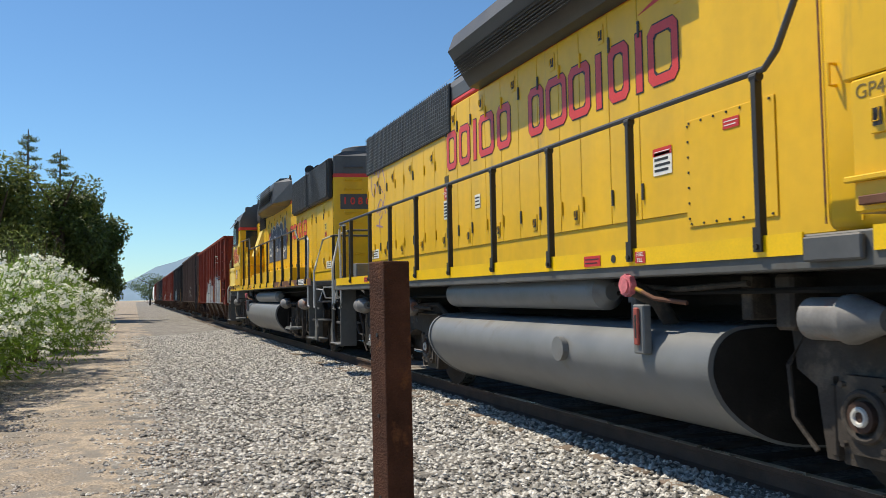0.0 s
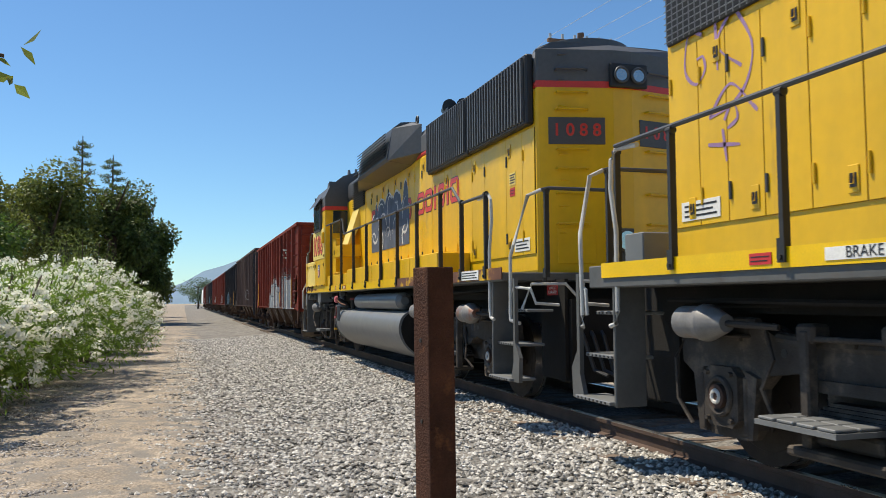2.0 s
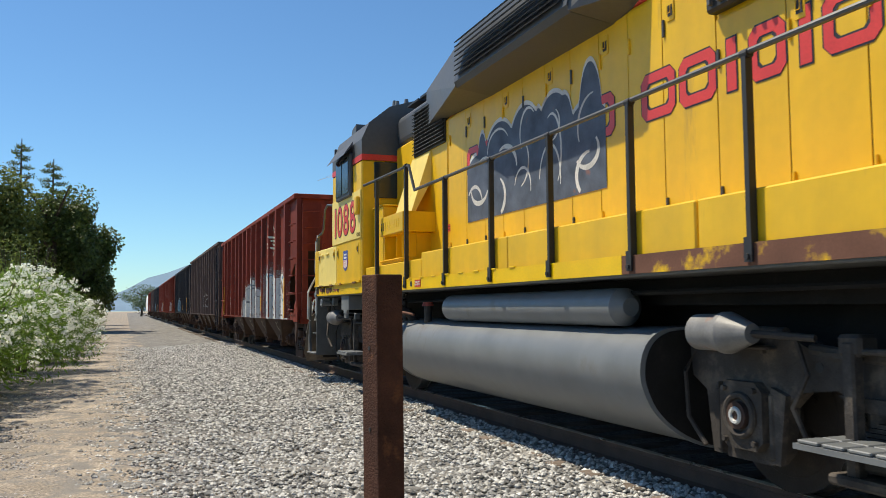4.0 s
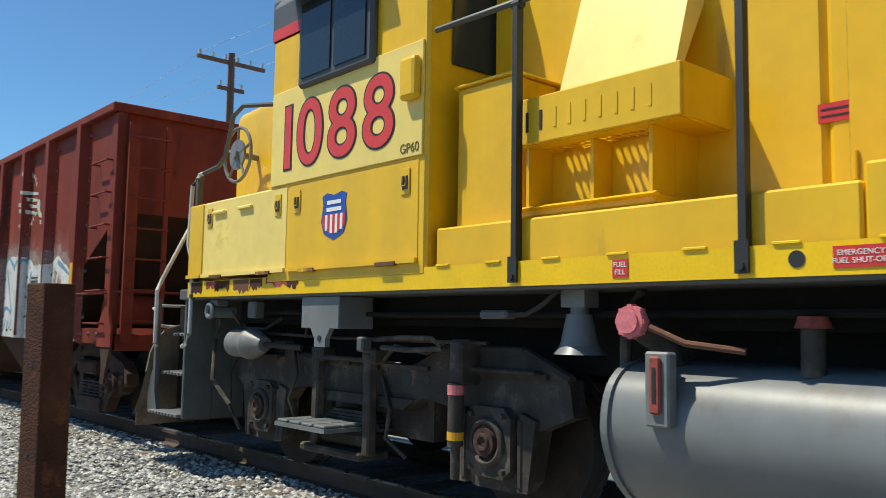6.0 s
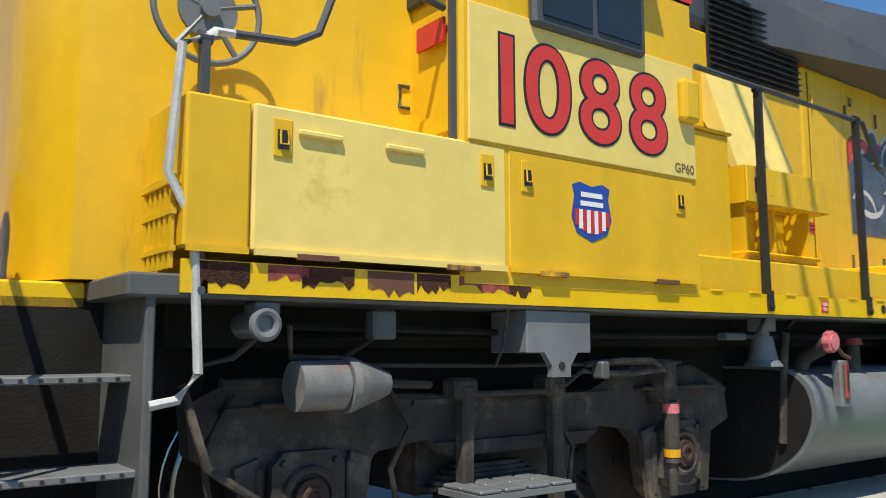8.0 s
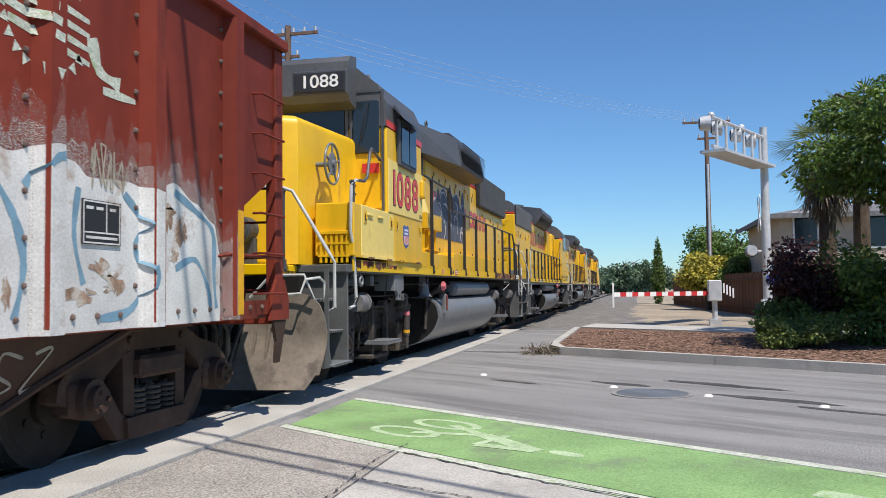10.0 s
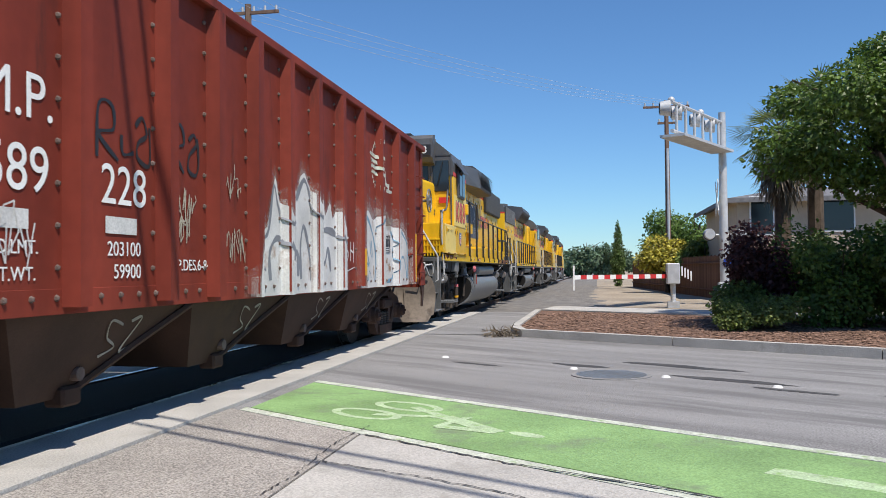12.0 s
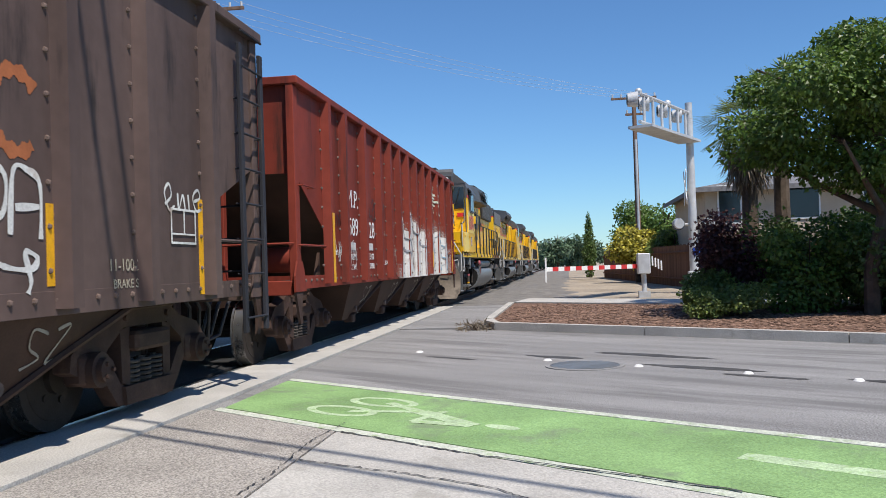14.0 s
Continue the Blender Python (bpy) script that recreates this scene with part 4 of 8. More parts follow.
def end_rails(parent, x, way, z0, side=-1):
    """Curved pale grab rails at the stepwell."""
    y = side * 1.5
    e = x + way * 0.62
    rail_bar(parent, [(x - way * 0.35, y, 2.38), (x - way * 0.02, y, 2.4), (x + way * 0.06, y, 2.33), (x + way * 0.08, y, 2.1), (x + way * 0.0, y, 1.75), (x + way * 0.0, y - side * 0.0, 1.1), (x + way * 0.03, y, 1.0), (x + way * 0.12, y, 0.98)], RAILWHITE)
    rail_bar(parent, [(e + way * 0.16, y - side * 0.3, 2.36), (e + way * 0.13, y - side * 0.16, 2.3), (e + way * 0.06, y - side * 0.02, 1.78), (e + way * 0.02, y, 1.66), (e, y, 1.06), (e + way * 0.01, y, 0.98), (e + way * 0.12, y - side * 0.06, 0.95)], RAILWHITE)
    rail_bar(parent, [(e + way * 0.16, y - side * 0.3, 2.36), (e + way * 0.17, y - side * 0.38, 2.38), (e + way * 0.17, y - side * 1.15, 2.38)], DARKGREY)
    for d in (0.36, 1.1):
        stanchion(parent, e + way * 0.16, y - side * d, 1.45, 2.34)
    cut_lever(parent, e + way * 0.05, way, y + 0.02)


def coupler(parent, x, way, mat, z=0.85):
    bm = B()
    box(bm, min(x, x + way * 0.5), max(x, x + way * 0.5), -0.09, 0.09, z - 0.1, z + 0.1, 0.02)
    prism(bm, [(x + way * 0.45, -0.2), (x + way * 0.72, -0.17), (x + way * 0.74, 0.02), (x + way * 0.6, 0.05), (x + way * 0.74, 0.14), (x + way * 0.7, 0.2), (x + way * 0.45, 0.16)], z - 0.15, z + 0.15, "z")
    part("coupler", bm, mat, parent, "knuckle coupler")
    for yy in (-0.5, -0.62, -0.74):
        bm = B()
        tube(bm, [(x, yy, 1.0), (x + way * 0.25, yy, 0.8), (x + way * 0.35, yy * 0.9, 0.45), (x + way * 0.5, yy * 0.8, 0.4)], 0.022)
        part("air_hose", bm, INK, parent)


def louvres(parent, x0, x1, y, z0, z1, n, name="louvre_slat", mat=None, upright=False):
    for i in range(n):
        bm = B()
        if upright:
            a = x0 + (x1 - x0) * (i + 0.5) / n
            box(bm, a - 0.014, a + 0.014, y - 0.035, y + 0.005, z0, z1)
        else:
            z = z0 + (z1 - z0) * (i + 0.5) / n
            prism(bm, [(y + 0.005, z + 0.02), (y - 0.035, z - 0.012), (y - 0.03, z - 0.022), (y + 0.005, z)], x0, x1, "x")
        part(name, bm, mat or BLACK, parent)


def roof_fan(parent, x, z, r=0.62):
    bm = B()
    cyl(bm, (x, 0, z + 0.09), r, 0.2, "z", 32, r * 0.97)
    f = part("roof_fan", bm, GREY, parent, smooth=True)
    bm = B()
    for k in range(3):
        ring(bm, (x, 0, z + 0.2), r * (0.3 + 0.28 * k), 0.012, "z", 28, 5)
    part("fan_guard", bm, BLACK, f)


def lift_eye(parent, x, y, z):
    bm = B()
    ring(bm, (x, y, z), 0.06, 0.018, "y", 16, 6)
    part("lifting_eye", bm, GREY, parent)


def headlights(parent, x, way, y, z, stacked=False):
    bm = B()
    w, t = (0.14, 0.24) if stacked else (0.24, 0.14)
    box(bm, min(x, x + way * 0.06), max(x, x + way * 0.06), y - w, y + w, z - t, z + t, 0.02, 2)
    h = part("headlight_housing", bm, BLACK, parent)
    for k in (-0.11, 0.11):
        dy, dz = (0, k) if stacked else (k, 0)
        bm = B()
        ring(bm, (x + way * 0.08, y + dy, z + dz), 0.085, 0.016, "x", 22, 6)
        part("headlight_rim", bm, DARKGREY, h)
        bm = B()
        cyl(bm, (x + way * 0.07, y + dy, z + dz), 0.08, 0.02, "x", 22)
        part("headlight", bm, LENS, h, "round glass headlight", True)


def perforated(x0, x1, y0, y1, z, nx, ny, r):
    """A thin plate with round holes, as rings of faces round each hole. r: the hole's share of a cell's width."""
    bm = B()
    dx, dy = (x1 - x0) / nx, (y1 - y0) / ny
    for i in range(nx):
        for j in range(ny):
            cx, cy = x0 + (i + 0.5) * dx, y0 + (j + 0.5) * dy
            outer, inner = [], []
            for k in range(8):
                c, t = math.cos(k * math.pi / 4), math.sin(k * math.pi / 4)
                m = max(abs(c), abs(t))
                outer.append(bm.verts.new((cx + c / m * dx / 2, cy + t / m * dy / 2, z)))
                inner.append(bm.verts.new((cx + c * dx * r, cy + t * dy * r, z)))
            for k in range(8):
                bm.faces.new((outer[k], outer[(k + 1) % 8], inner[(k + 1) % 8], inner[k]))
    return bm


def mouldboard(parent):
    """Snow plough: a curved plate across the pilot with rounded outer corners and a gap at the coupler."""
    bm = B()
    ys = [-1.53, -1.5, -1.44, -1.34, -1.2, -0.9, -0.62, -0.58, 0.58, 0.62, 0.9, 1.2, 1.34, 1.44, 1.5, 1.53]
    tops = [0.72, 0.9, 1.04, 1.13, 1.17, 1.17, 1.17, 0.62, 0.62, 1.17, 1.17, 1.17, 1.13, 1.04, 0.9, 0.72]
    rows = []
    for y, top in zip(ys, tops):
        low = 0.3 if abs(y) > 1.48 else 0.16
        col = []
        for k in range(9):
            z = low + (top - low) * k / 8
            x = -8.16 - 0.42 * max(0.0, (0.75 - z) / 0.6) ** 1.6 + 0.12 * abs(y) + 0.05 * max(0.0, z - 0.8)
            col.append((bm.verts.new((x, y, z)), bm.verts.new((x + 0.03, y, z))))
        rows.append(col)
    for p, q in zip(rows, rows[1:]):
        for k in range(8):
            bm.faces.new((p[k][0], q[k][0], q[k + 1][0], p[k + 1][0]))
            bm.faces.new((p[k][1], p[k + 1][1], q[k + 1][1], q[k][1]))
        bm.faces.new((p[8][0], q[8][0], q[8][1], p[8][1]))
        bm.faces.new((p[0][0], p[0][1], q[0][1], q[0][0]))
    bmesh.ops.recalc_face_normals(bm, faces=bm.faces[:])
    pl = part("plough", bm, DUSTY, parent, "dusty grey-brown snow plough plate", True)
    bm = B()
    box(bm, -7.98, -7.86, -1.2, 1.2, 0.25, 1.36)
    part("pilot_plate", bm, UNDERDARK, pl)
    for yy in (-0.9, -0.75, 0.75, 0.9):
        bm = B()
        prism(bm, [(-8.0, 1.05), (-7.95, 0.3), (-8.24, 0.3)], yy - 0.012, yy + 0.012)
        part("plough_rib", bm, DUSTY, pl)
    for k, yy in enumerate((-0.5, -0.42, -0.34)):
        bm = B()
        tube(bm, [(-8.05, yy, 1.15), (-8.25, yy, 1.0), (-8.3, yy - 0.02, 0.6), (-8.28, yy - 0.03, 0.32)], 0.03, 8)
        part("brake_hose", bm, DUSTY, pl, smooth=True)
        bm = B()
        box(bm, -8.32, -8.24, yy - 0.06, yy, 0.22, 0.34, 0.02)
        part("hose_coupling", bm, BROWNSTEEL, pl)
    return pl


def cut_lever(parent, x, way, y):
    """Pale bent bar that lifts the coupler pin, at the corner over the steps."""
    rail_bar(parent, [(x - way * 0.1, y, 1.06), (x - way * 0.08, y, 1.28), (x + way * 0.06, y, 1.33), (x + way * 0.22, y + 0.1, 1.31), (x + way * 0.26, y + 0.14, 1.16), (x + way * 0.26, y + 0.4, 1.14)], RAILWHITE, 0.016, "cut_lever")
    rail_bar(parent, [(x + way * 0.1, y + 0.05, 1.1), (x + way * 0.2, y + 0.12, 1.36), (x + way * 0.22, y + 0.5, 1.36), (x + way * 0.2, y + 0.75, 1.12)], RAILWHITE, 0.016, "cut_lever")


def build_rear_facing_loco():
    """The trailing locomotive: its cab faces the cars behind it."""
    L = empty("locomotive", "yellow and grey diesel locomotive with a painted-over hood and worn sill", "locomotive", "locomotives of the train")
    w = 1.0
    underframe(L, -7.3, 8.0, 1.5, 1.4)
    hood_shell(L, -1.6, 7.78, w, 4.18, 3.62, 1.5)
    # sill stripe: fresh yellow towards the cab, worn at the other end
    bm = B()
    box(bm, -7.1, 3.2, -1.535, -1.522, 1.42, 1.555)
    part("sill_stripe", bm, STRIPE, L, "bright yellow sill stripe")
    bm = B()
    box(bm, 3.205, 8.0, -1.534, -1.522, 1.42, 1.55)
    part("worn_sill", bm, WORN, L, "sill with flaked brown and yellow paint")
    rnd = random.Random(77)
    for k in range(7):
        x = -6.95 + k * 0.27 + rnd.uniform(-0.05, 0.05)
        n, hw, low = 9, rnd.uniform(0.08, 0.17), rnd.uniform(1.43, 1.5)
        bm = B()
        prism(bm, [(x - hw + 2 * hw * q / n, 1.551) for q in range(n + 1)] + [(x + hw - 2 * hw * q / n, low + rnd.uniform(-0.01, 0.035)) for q in range(n + 1)], -1.537, -1.5355)
        part("paint_flake", bm, (RUSTPOST, FADEDRED, RUSTPOST, WORN)[k % 4], L, "flaked patch of old paint")
    edges = [7.74, 7.38, 6.86, 6.07, 5.57, 4.9, 4.3, 3.64, 3.02, 2.55, 2.1, 1.6, 1.1, 0.6, 0.1, -0.4, -0.95, -1.5]
    bm = B()
    box(bm, -1.5, 7.74, -w - 0.004, -w, 1.72, 3.16)
    box(bm, -1.5, 3.6, -w - 0.004, -w, 3.16, 3.57)
    part("door_recess", bm, INK, L)
    for i, (b, a) in enumerate(zip(edges, edges[1:])):
        top = 3.17 if a >= 3.6 else 3.58
        hood_door(L, a, b, -w, 1.72, top)
        if i % 2:
            latch(L, a + 0.12, -w - 0.015, 1.86)
            latch(L, a + 0.12, -w - 0.015, top - 0.16)
    # radiator grilles
    for a, b in ((3.64, 5.62), (5.68, 7.72)):
        bm = B()
        box(bm, a, b, -w - 0.1, -w, 3.2, 4.02, 0.02)
        g = part("radiator_grille", bm, BLACK, L, "black radiator grille with upright slats")
        louvres(g, a + 0.03, b - 0.03, -w - 0.1, 3.24, 3.98, 20, "slat", GREY, True)
    # box-shaped air duct standing out of the hood, tapering forward
    bm = B()
    prism(bm, [(-w + 0.1, 3.55), (-w, 3.56), (-1.42, 3.62), (-1.46, 3.68), (-1.36, 4.2), (-1.2, 4.32), (-w + 0.1, 4.34)], -0.2, 2.35, "x")
    d = part("dynamic_brake_box", bm, DARKGREY, L, "dark grey box with horizontal louvres")
    bm = B()
    vs = [bm.verts.new(p) for p in ((2.35, -1.45, 3.63), (2.35, -1.36, 4.2), (2.35, -1.0, 4.33), (2.95, -0.99, 4.18), (2.95, -0.99, 3.7), (2.35, -0.99, 3.56))]
    for f in ((0, 1, 3, 4), (1, 2, 3), (0, 4, 5), (0, 5, 2, 1), (2, 5, 4, 3)):
        bm.faces.new([vs[i] for i in f])
    part("box_fairing", bm, GREY, d)
    bm = B()
    vs = [bm.verts.new(p) for p in ((-0.2, -1.45, 3.63), (-0.2, -1.36, 4.2), (-0.2, -1.0, 4.33), (-2.4, -1.0, 4.16), (-2.4, -1.0, 3.66), (-0.2, -0.99, 3.56))]
    for f in ((0, 4, 3, 1), (1, 3, 2), (0, 5, 4), (0, 1, 2, 5), (2, 3, 4, 5)):
        bm.faces.new([vs[i] for i in f])
    part("box_fairing", bm, GREY, d)
    louvres(d, -0.1, 2.25, -1.46, 3.72, 4.14, 8)
    for x in (-1.3, 2.7):
        lift_eye(L, x, -1.0, 4.3)
    for x in (4.3, 5.6, 6.9):
        roof_fan(L, x, 4.16)
    roof_fan(L, 0.3, 4.2, 0.5)
    bm = B()
    for dx, dy, l in ((0, -0.1, 0.34), (0.14, 0.1, 0.3), (-0.1, 0.25, 0.3)):
        cyl(bm, (3.3 + dx - l / 2, dy - 0.5, 4.42), 0.05, l, "x", 14, 0.13)
    box(bm, 3.2, 3.5, -0.7, -0.1, 4.16, 4.36)
    part("air_horn", bm, INK, L, "black air horns", True)
    # central air intake between hood and cab
    bm = B()
    box(bm, -3.78, -1.6, -w, w, 1.5, 3.62, 0.03)
    part("intake_section", bm, YELLOW, L)
    bm = B()
    box(bm, -3.78, -1.6, -w + 0.002, w - 0.002, 3.62, 4.08, 0.1, 3)
    part("intake_roof", bm, DARKGREY, L)
    bm = B()
    box(bm, -2.9, -1.65, -w - 0.02, -w, 3.32, 3.98)
    g = part("intake_grille", bm, BLACK, L)
    louvres(g, -2.88, -1.67, -w - 0.02, 3.34, 3.96, 12)
    bm = B()
    for a in (-3.3, -2.7):
        box(bm, a - 0.25, a + 0.25, -0.9, -0.3, 4.2, 4.23)
        box(bm, a - 0.02, a + 0.02, -0.62, -0.58, 4.05, 4.2)
    part("roof_hatch", bm, BLACK, L)
    # cab
    bm = B()
    box(bm, -5.7, -3.8, -1.54, 1.54, 1.5, 3.42, 0.02)
    cab = part("cab", bm, YELLOW, L, "yellow cab")
    bm = B()
    prism(bm, [(-1.54, 3.42), (-1.54, 3.74), (-1.42, 4.0), (-1.1, 4.26), (-0.7, 4.38), (0.7, 4.38), (1.1, 4.26), (1.42, 4.0), (1.54, 3.74), (1.54, 3.42)], -5.72, -3.8, "x")
    part("cab_roof", bm, GREY, cab, "grey cab roof")
    bm = B()
    box(bm, -5.5, -4.6, -0.5, 0.5, 4.37, 4.49, 0.02)
    part("roof_unit", bm, BLACK, cab, "flat black roof unit")
    bm = B()
    box(bm, -5.705, -3.795, -1.545, 1.545, 3.42, 3.51)
    part("cab_stripe", bm, RED, cab)
    bm = B()
    box(bm, -5.66, -3.83, -1.556, -1.538, 2.25, 2.98, 0.004)
    part("number_panel", bm, PALE, cab, "paler yellow panel")
    bm = B()
    box(bm, -5.24, -4.32, -1.6, -1.53, 2.94, 3.62, 0.02)
    wf = part("side_window", bm, DARKGREY, cab, "dark framed sliding cab window")
    for a, b in ((-5.18, -4.8), (-4.75, -4.38)):
        bm = B()
        box(bm, a, b, -1.612, -1.6, 3.0, 3.56)
        part("pane", bm, GLASS, wf)
    bm = B()
    prism(bm, [(-1.56, 3.78), (-1.7, 3.58), (-1.71, 3.56), (-1.56, 3.72)], -5.42, -4.26, "x")
    part("sun_visor", bm, DARKGREY, wf)
    bm = B()
    box(bm, -4.0, -3.84, -1.62, -1.55, 2.6, 2.88, 0.03, 2)
    part("mirror_box", bm, YELLOW, cab)
    # cab end towards the hood with its dark window
    bm = B()
    box(bm, -3.795, -3.78, -1.35, -0.95, 2.85, 3.4, 0.006)
    part("rear_window", bm, GLASS, cab)
    # cab front: windows, number boards, lights, rounded window in the door
    bm = B()
    prism(bm, [(-5.72, 3.66), (-6.0, 3.72), (-6.06, 3.82), (-6.04, 4.26), (-5.98, 4.34), (-5.72, 4.39)], -1.12, 1.12)
    nb = part("number_board_housing", bm, GREY, cab)
    for yy in (-0.72, 0.72):
        bm = B()
        box(bm, -6.072, -6.03, yy - 0.39, yy + 0.39, 3.82, 4.15, 0.015, 2)
        rim = part("number_board", bm, DARKGREY, nb)
        bm = B()
        box(bm, -6.089, -6.06, yy - 0.36, yy + 0.36, 3.85, 4.12, 0.012, 2)
        part("board_glass", bm, INK, rim)
        words("road_number", "1088", 0.24, pose(-6.093, yy, 3.985, 90, 0, -90), WHITE, nb, depth=0.002, squeeze=1.15, bold=0.003)
    headlights(nb, -6.05, -1, 0, 4.02, True)
    bm = B()
    box(bm, -5.74, -5.722, -1.44, -1.2, 2.78, 2.91)
    part("front_sign", bm, SIGNRED, cab, "small red notice")
    for yy in (-1.49, -1.04):
        bm = B()
        box(bm, -5.735, -5.7, yy - 0.014, yy + 0.014, 1.6, 3.92)
        part("door_edge", bm, DARKGREY, cab)
    bm = B()
    box(bm, -5.735, -5.7, -1.476, -1.054, 3.89, 3.92)
    part("door_edge", bm, DARKGREY, cab)
    bm = B()
    tube(bm, [(-5.72, -1.1, 2.5), (-5.78, -1.1, 2.5), (-5.78, -1.1, 2.62), (-5.72, -1.1, 2.62)], 0.012, 6)
    part("door_handle", bm, DARKGREY, cab)
    for yy in (-0.98, -0.02):
        bm = B()
        box(bm, -5.736, -5.7, yy - 0.02, yy + 0.02, 3.28, 3.66)
        part("screen_post", bm, GREY, cab)
    for x, y, z, h in ((-4.35, -0.85, 4.34, 0.16), (-4.2, -0.7, 4.38, 0.12), (-4.05, -0.9, 4.32, 0.1), (-5.2, 0.3, 4.49, 0.16)):
        bm = B()
        cyl(bm, (x, y, z + h / 2), 0.045, h, "z", 12, 0.03)
        part("roof_antenna", bm, GREYTANK, cab, smooth=True)
    bm = B()
    tube(bm, [(-5.76, -1.3, 3.75), (-5.8, -1.25, 3.5), (-5.76, -1.18, 3.2)], 0.01, 6)
    part("wiper", bm, INK, cab)
    for yy in (-1.25, 1.25):
        bm = B()
        box(bm, -5.735, -5.7, yy - 0.19, yy + 0.19, 3.05, 3.78, 0.015)
        part("front_door_window", bm, GLASS, cab, "rounded dark door window")
    for yy in (-0.5, 0.5):
        bm = B()
        box(bm, -5.73, -5.7, yy - 0.45, yy + 0.45, 3.3, 3.75, 0.012)
        part("windscreen", bm, GLASS, cab)
    bm = B()
    box(bm, -5.728, -5.7, -1.5, 1.5, 2.3, 2.4)
    part("front_ledge", bm, YELLOW, cab)
    for i, ch in enumerate("1088"):
        x = (-5.41, -5.11, -4.7, -4.28)[i]
        words("road_number", ch, 0.68, near_side(x, -1.5585, 2.575), INK, cab, depth=0.0012, squeeze=1.06, bold=0.022)
        words("road_number", ch, 0.68, near_side(x, -1.5615, 2.575), RED, cab, "red road number with a black edge", depth=0.0012, squeeze=1.06, bold=0.007)
    words("stencil", "GP60", 0.085, near_side(-3.95, -1.5585, 2.305), MODELINK, cab, depth=0.001)
    # nose
    bm = B()
    prism(bm, [(-7.55, -0.62), (-7.38, -0.95), (-5.7, -1.1), (-5.7, 1.1), (-7.38, 0.95), (-7.55, 0.62)], 1.5, 3.28, "z")
    bmesh.ops.bevel(bm, geom=[e for e in bm.edges if all(v.co.z > 3.2 for v in e.verts)], offset=0.12, segments=4, affect="EDGES", profile=0.5)
    part("short_nose", bm, YELLOW, L, "bright yellow rounded nose", True)
    # hand-brake wheel
    bm = B()
    ring(bm, (-6.9, -1.2, 2.74), 0.25, 0.016, "y", 32, 8)
    for k in range(5):
        a = k * 2 * math.pi / 5 + 0.3
        tube(bm, [(-6.9, -1.2, 2.74), (-6.9 + 0.25 * math.cos(a), -1.2, 2.74 + 0.25 * math.sin(a))], 0.014, 6)
    cyl(bm, (-6.9, -1.2, 2.74), 0.14, 0.02, "y", 24)
    cyl(bm, (-6.9, -1.22, 2.74), 0.045, 0.05, "y", 14)
    cyl(bm, (-6.9, -1.05, 2.74), 0.03, 0.2, "y", 10)
    part("hand_brake_wheel", bm, GREYTANK, L, "grey spoked hand brake wheel", True)
    # battery boxes under the cab
    for a, b, m in ((-7.1, -6.82, YELLOW), (-6.81, -5.41, PALE), (-5.395, -3.86, YELLOW)):
        bm = B()
        box(bm, a, b, -1.545, -1.05, 1.6, 2.24, 0.012)
        bx = part("side_box", bm, m, L, "pale faded locker door" if m is PALE else "")
        bm = B()
        box(bm, a + 0.01, b - 0.01, -1.565, -1.545, 1.585, 1.615)
        part("hinge_rail", bm, m, bx)
        if b - a > 1:
            for x in (a + 0.13, b - 0.13):
                latch(bx, x, -1.546, 2.1)
            for x in (a + 0.3, b - 0.3):
                bm = B()
                box(bm, x - 0.1, x + 0.1, -1.578, -1.55, 1.575, 1.6)
                part("hinge", bm, WORN, bx)
    for x in (-6.5, -6.05):
        bm = B()
        box(bm, x - 0.11, x + 0.11, -1.57, -1.545, 2.12, 2.15, 0.008)
        part("vent_lip", bm, PALE, L)
    # shield drawn as plain shapes
    bm = B()
    prism(bm, [(-4.93, 2.1), (-4.87, 2.12), (-4.78, 2.1), (-4.69, 2.12), (-4.63, 2.1), (-4.645, 2.04), (-4.62, 1.92), (-4.66, 1.83), (-4.78, 1.785), (-4.9, 1.83), (-4.94, 1.92), (-4.915, 2.04)], -1.549, -1.546)
    sh = part("shield", bm, BLUE, L, "blue shield with red and white stripes")
    for k in range(9):
        bm = B()
        x = -4.915 + k * 0.0305
        depth = 0.105 - 0.0028 * (k - 4) ** 2
        box(bm, x, x + 0.03, -1.552, -1.5495, 1.955 - depth - 0.02, 1.965)
        part("shield_bar", bm, WHITE if k % 2 else SIGNRED, sh)
    for z, ww in ((2.05, 0.17), (2.0, 0.18)):
        bm = B()
        box(bm, -4.78 - ww / 2, -4.78 + ww / 2, -1.552, -1.5495, z - 0.014, z + 0.014)
        part("text_bar", bm, WHITE, sh)
    # boxes on the walkway behind the cab
    bm = B()
    box(bm, -3.7, -3.22, -1.38, -1.0, 1.5, 2.66, 0.012)
    box(bm, -3.72, -3.2, -1.4, -1.0, 2.66, 2.68, 0.006)
    part("tall_box", bm, YELLOW, L)
    for x0, x1, zt in ((-3.76, -1.26, 1.79), (-1.25, 1.2, 1.86), (1.21, 3.98, 1.86), (4.0, 5.45, 1.86)):
        bm = B()
        box(bm, x0, x1, -1.49, -1.0, 1.5, zt, 0.012)
        part("walkway_box", bm, YELLOW, L)
    for k in range(13):
        bm = B()
        box(bm, -3.7 + k * 0.42, -3.58 + k * 0.42, -1.545, -1.528, 1.552, 1.566, 0.003)
        part("edge_tab", bm, STRIPE, L)
    bm = B()
    prism(bm, [(-1.29, 2.46), (-1.02, 3.3), (-1.0, 3.3), (-1.0, 2.9), (-1.25, 2.44)], -2.97, -2.22, "x")
    part("sloped_hatch", bm, PALE, L, "sloped pale yellow hatch")
    bm = B()
    box(bm, -3.14, -2.07, -1.46, -1.44, 2.2, 2.46, 0.006)
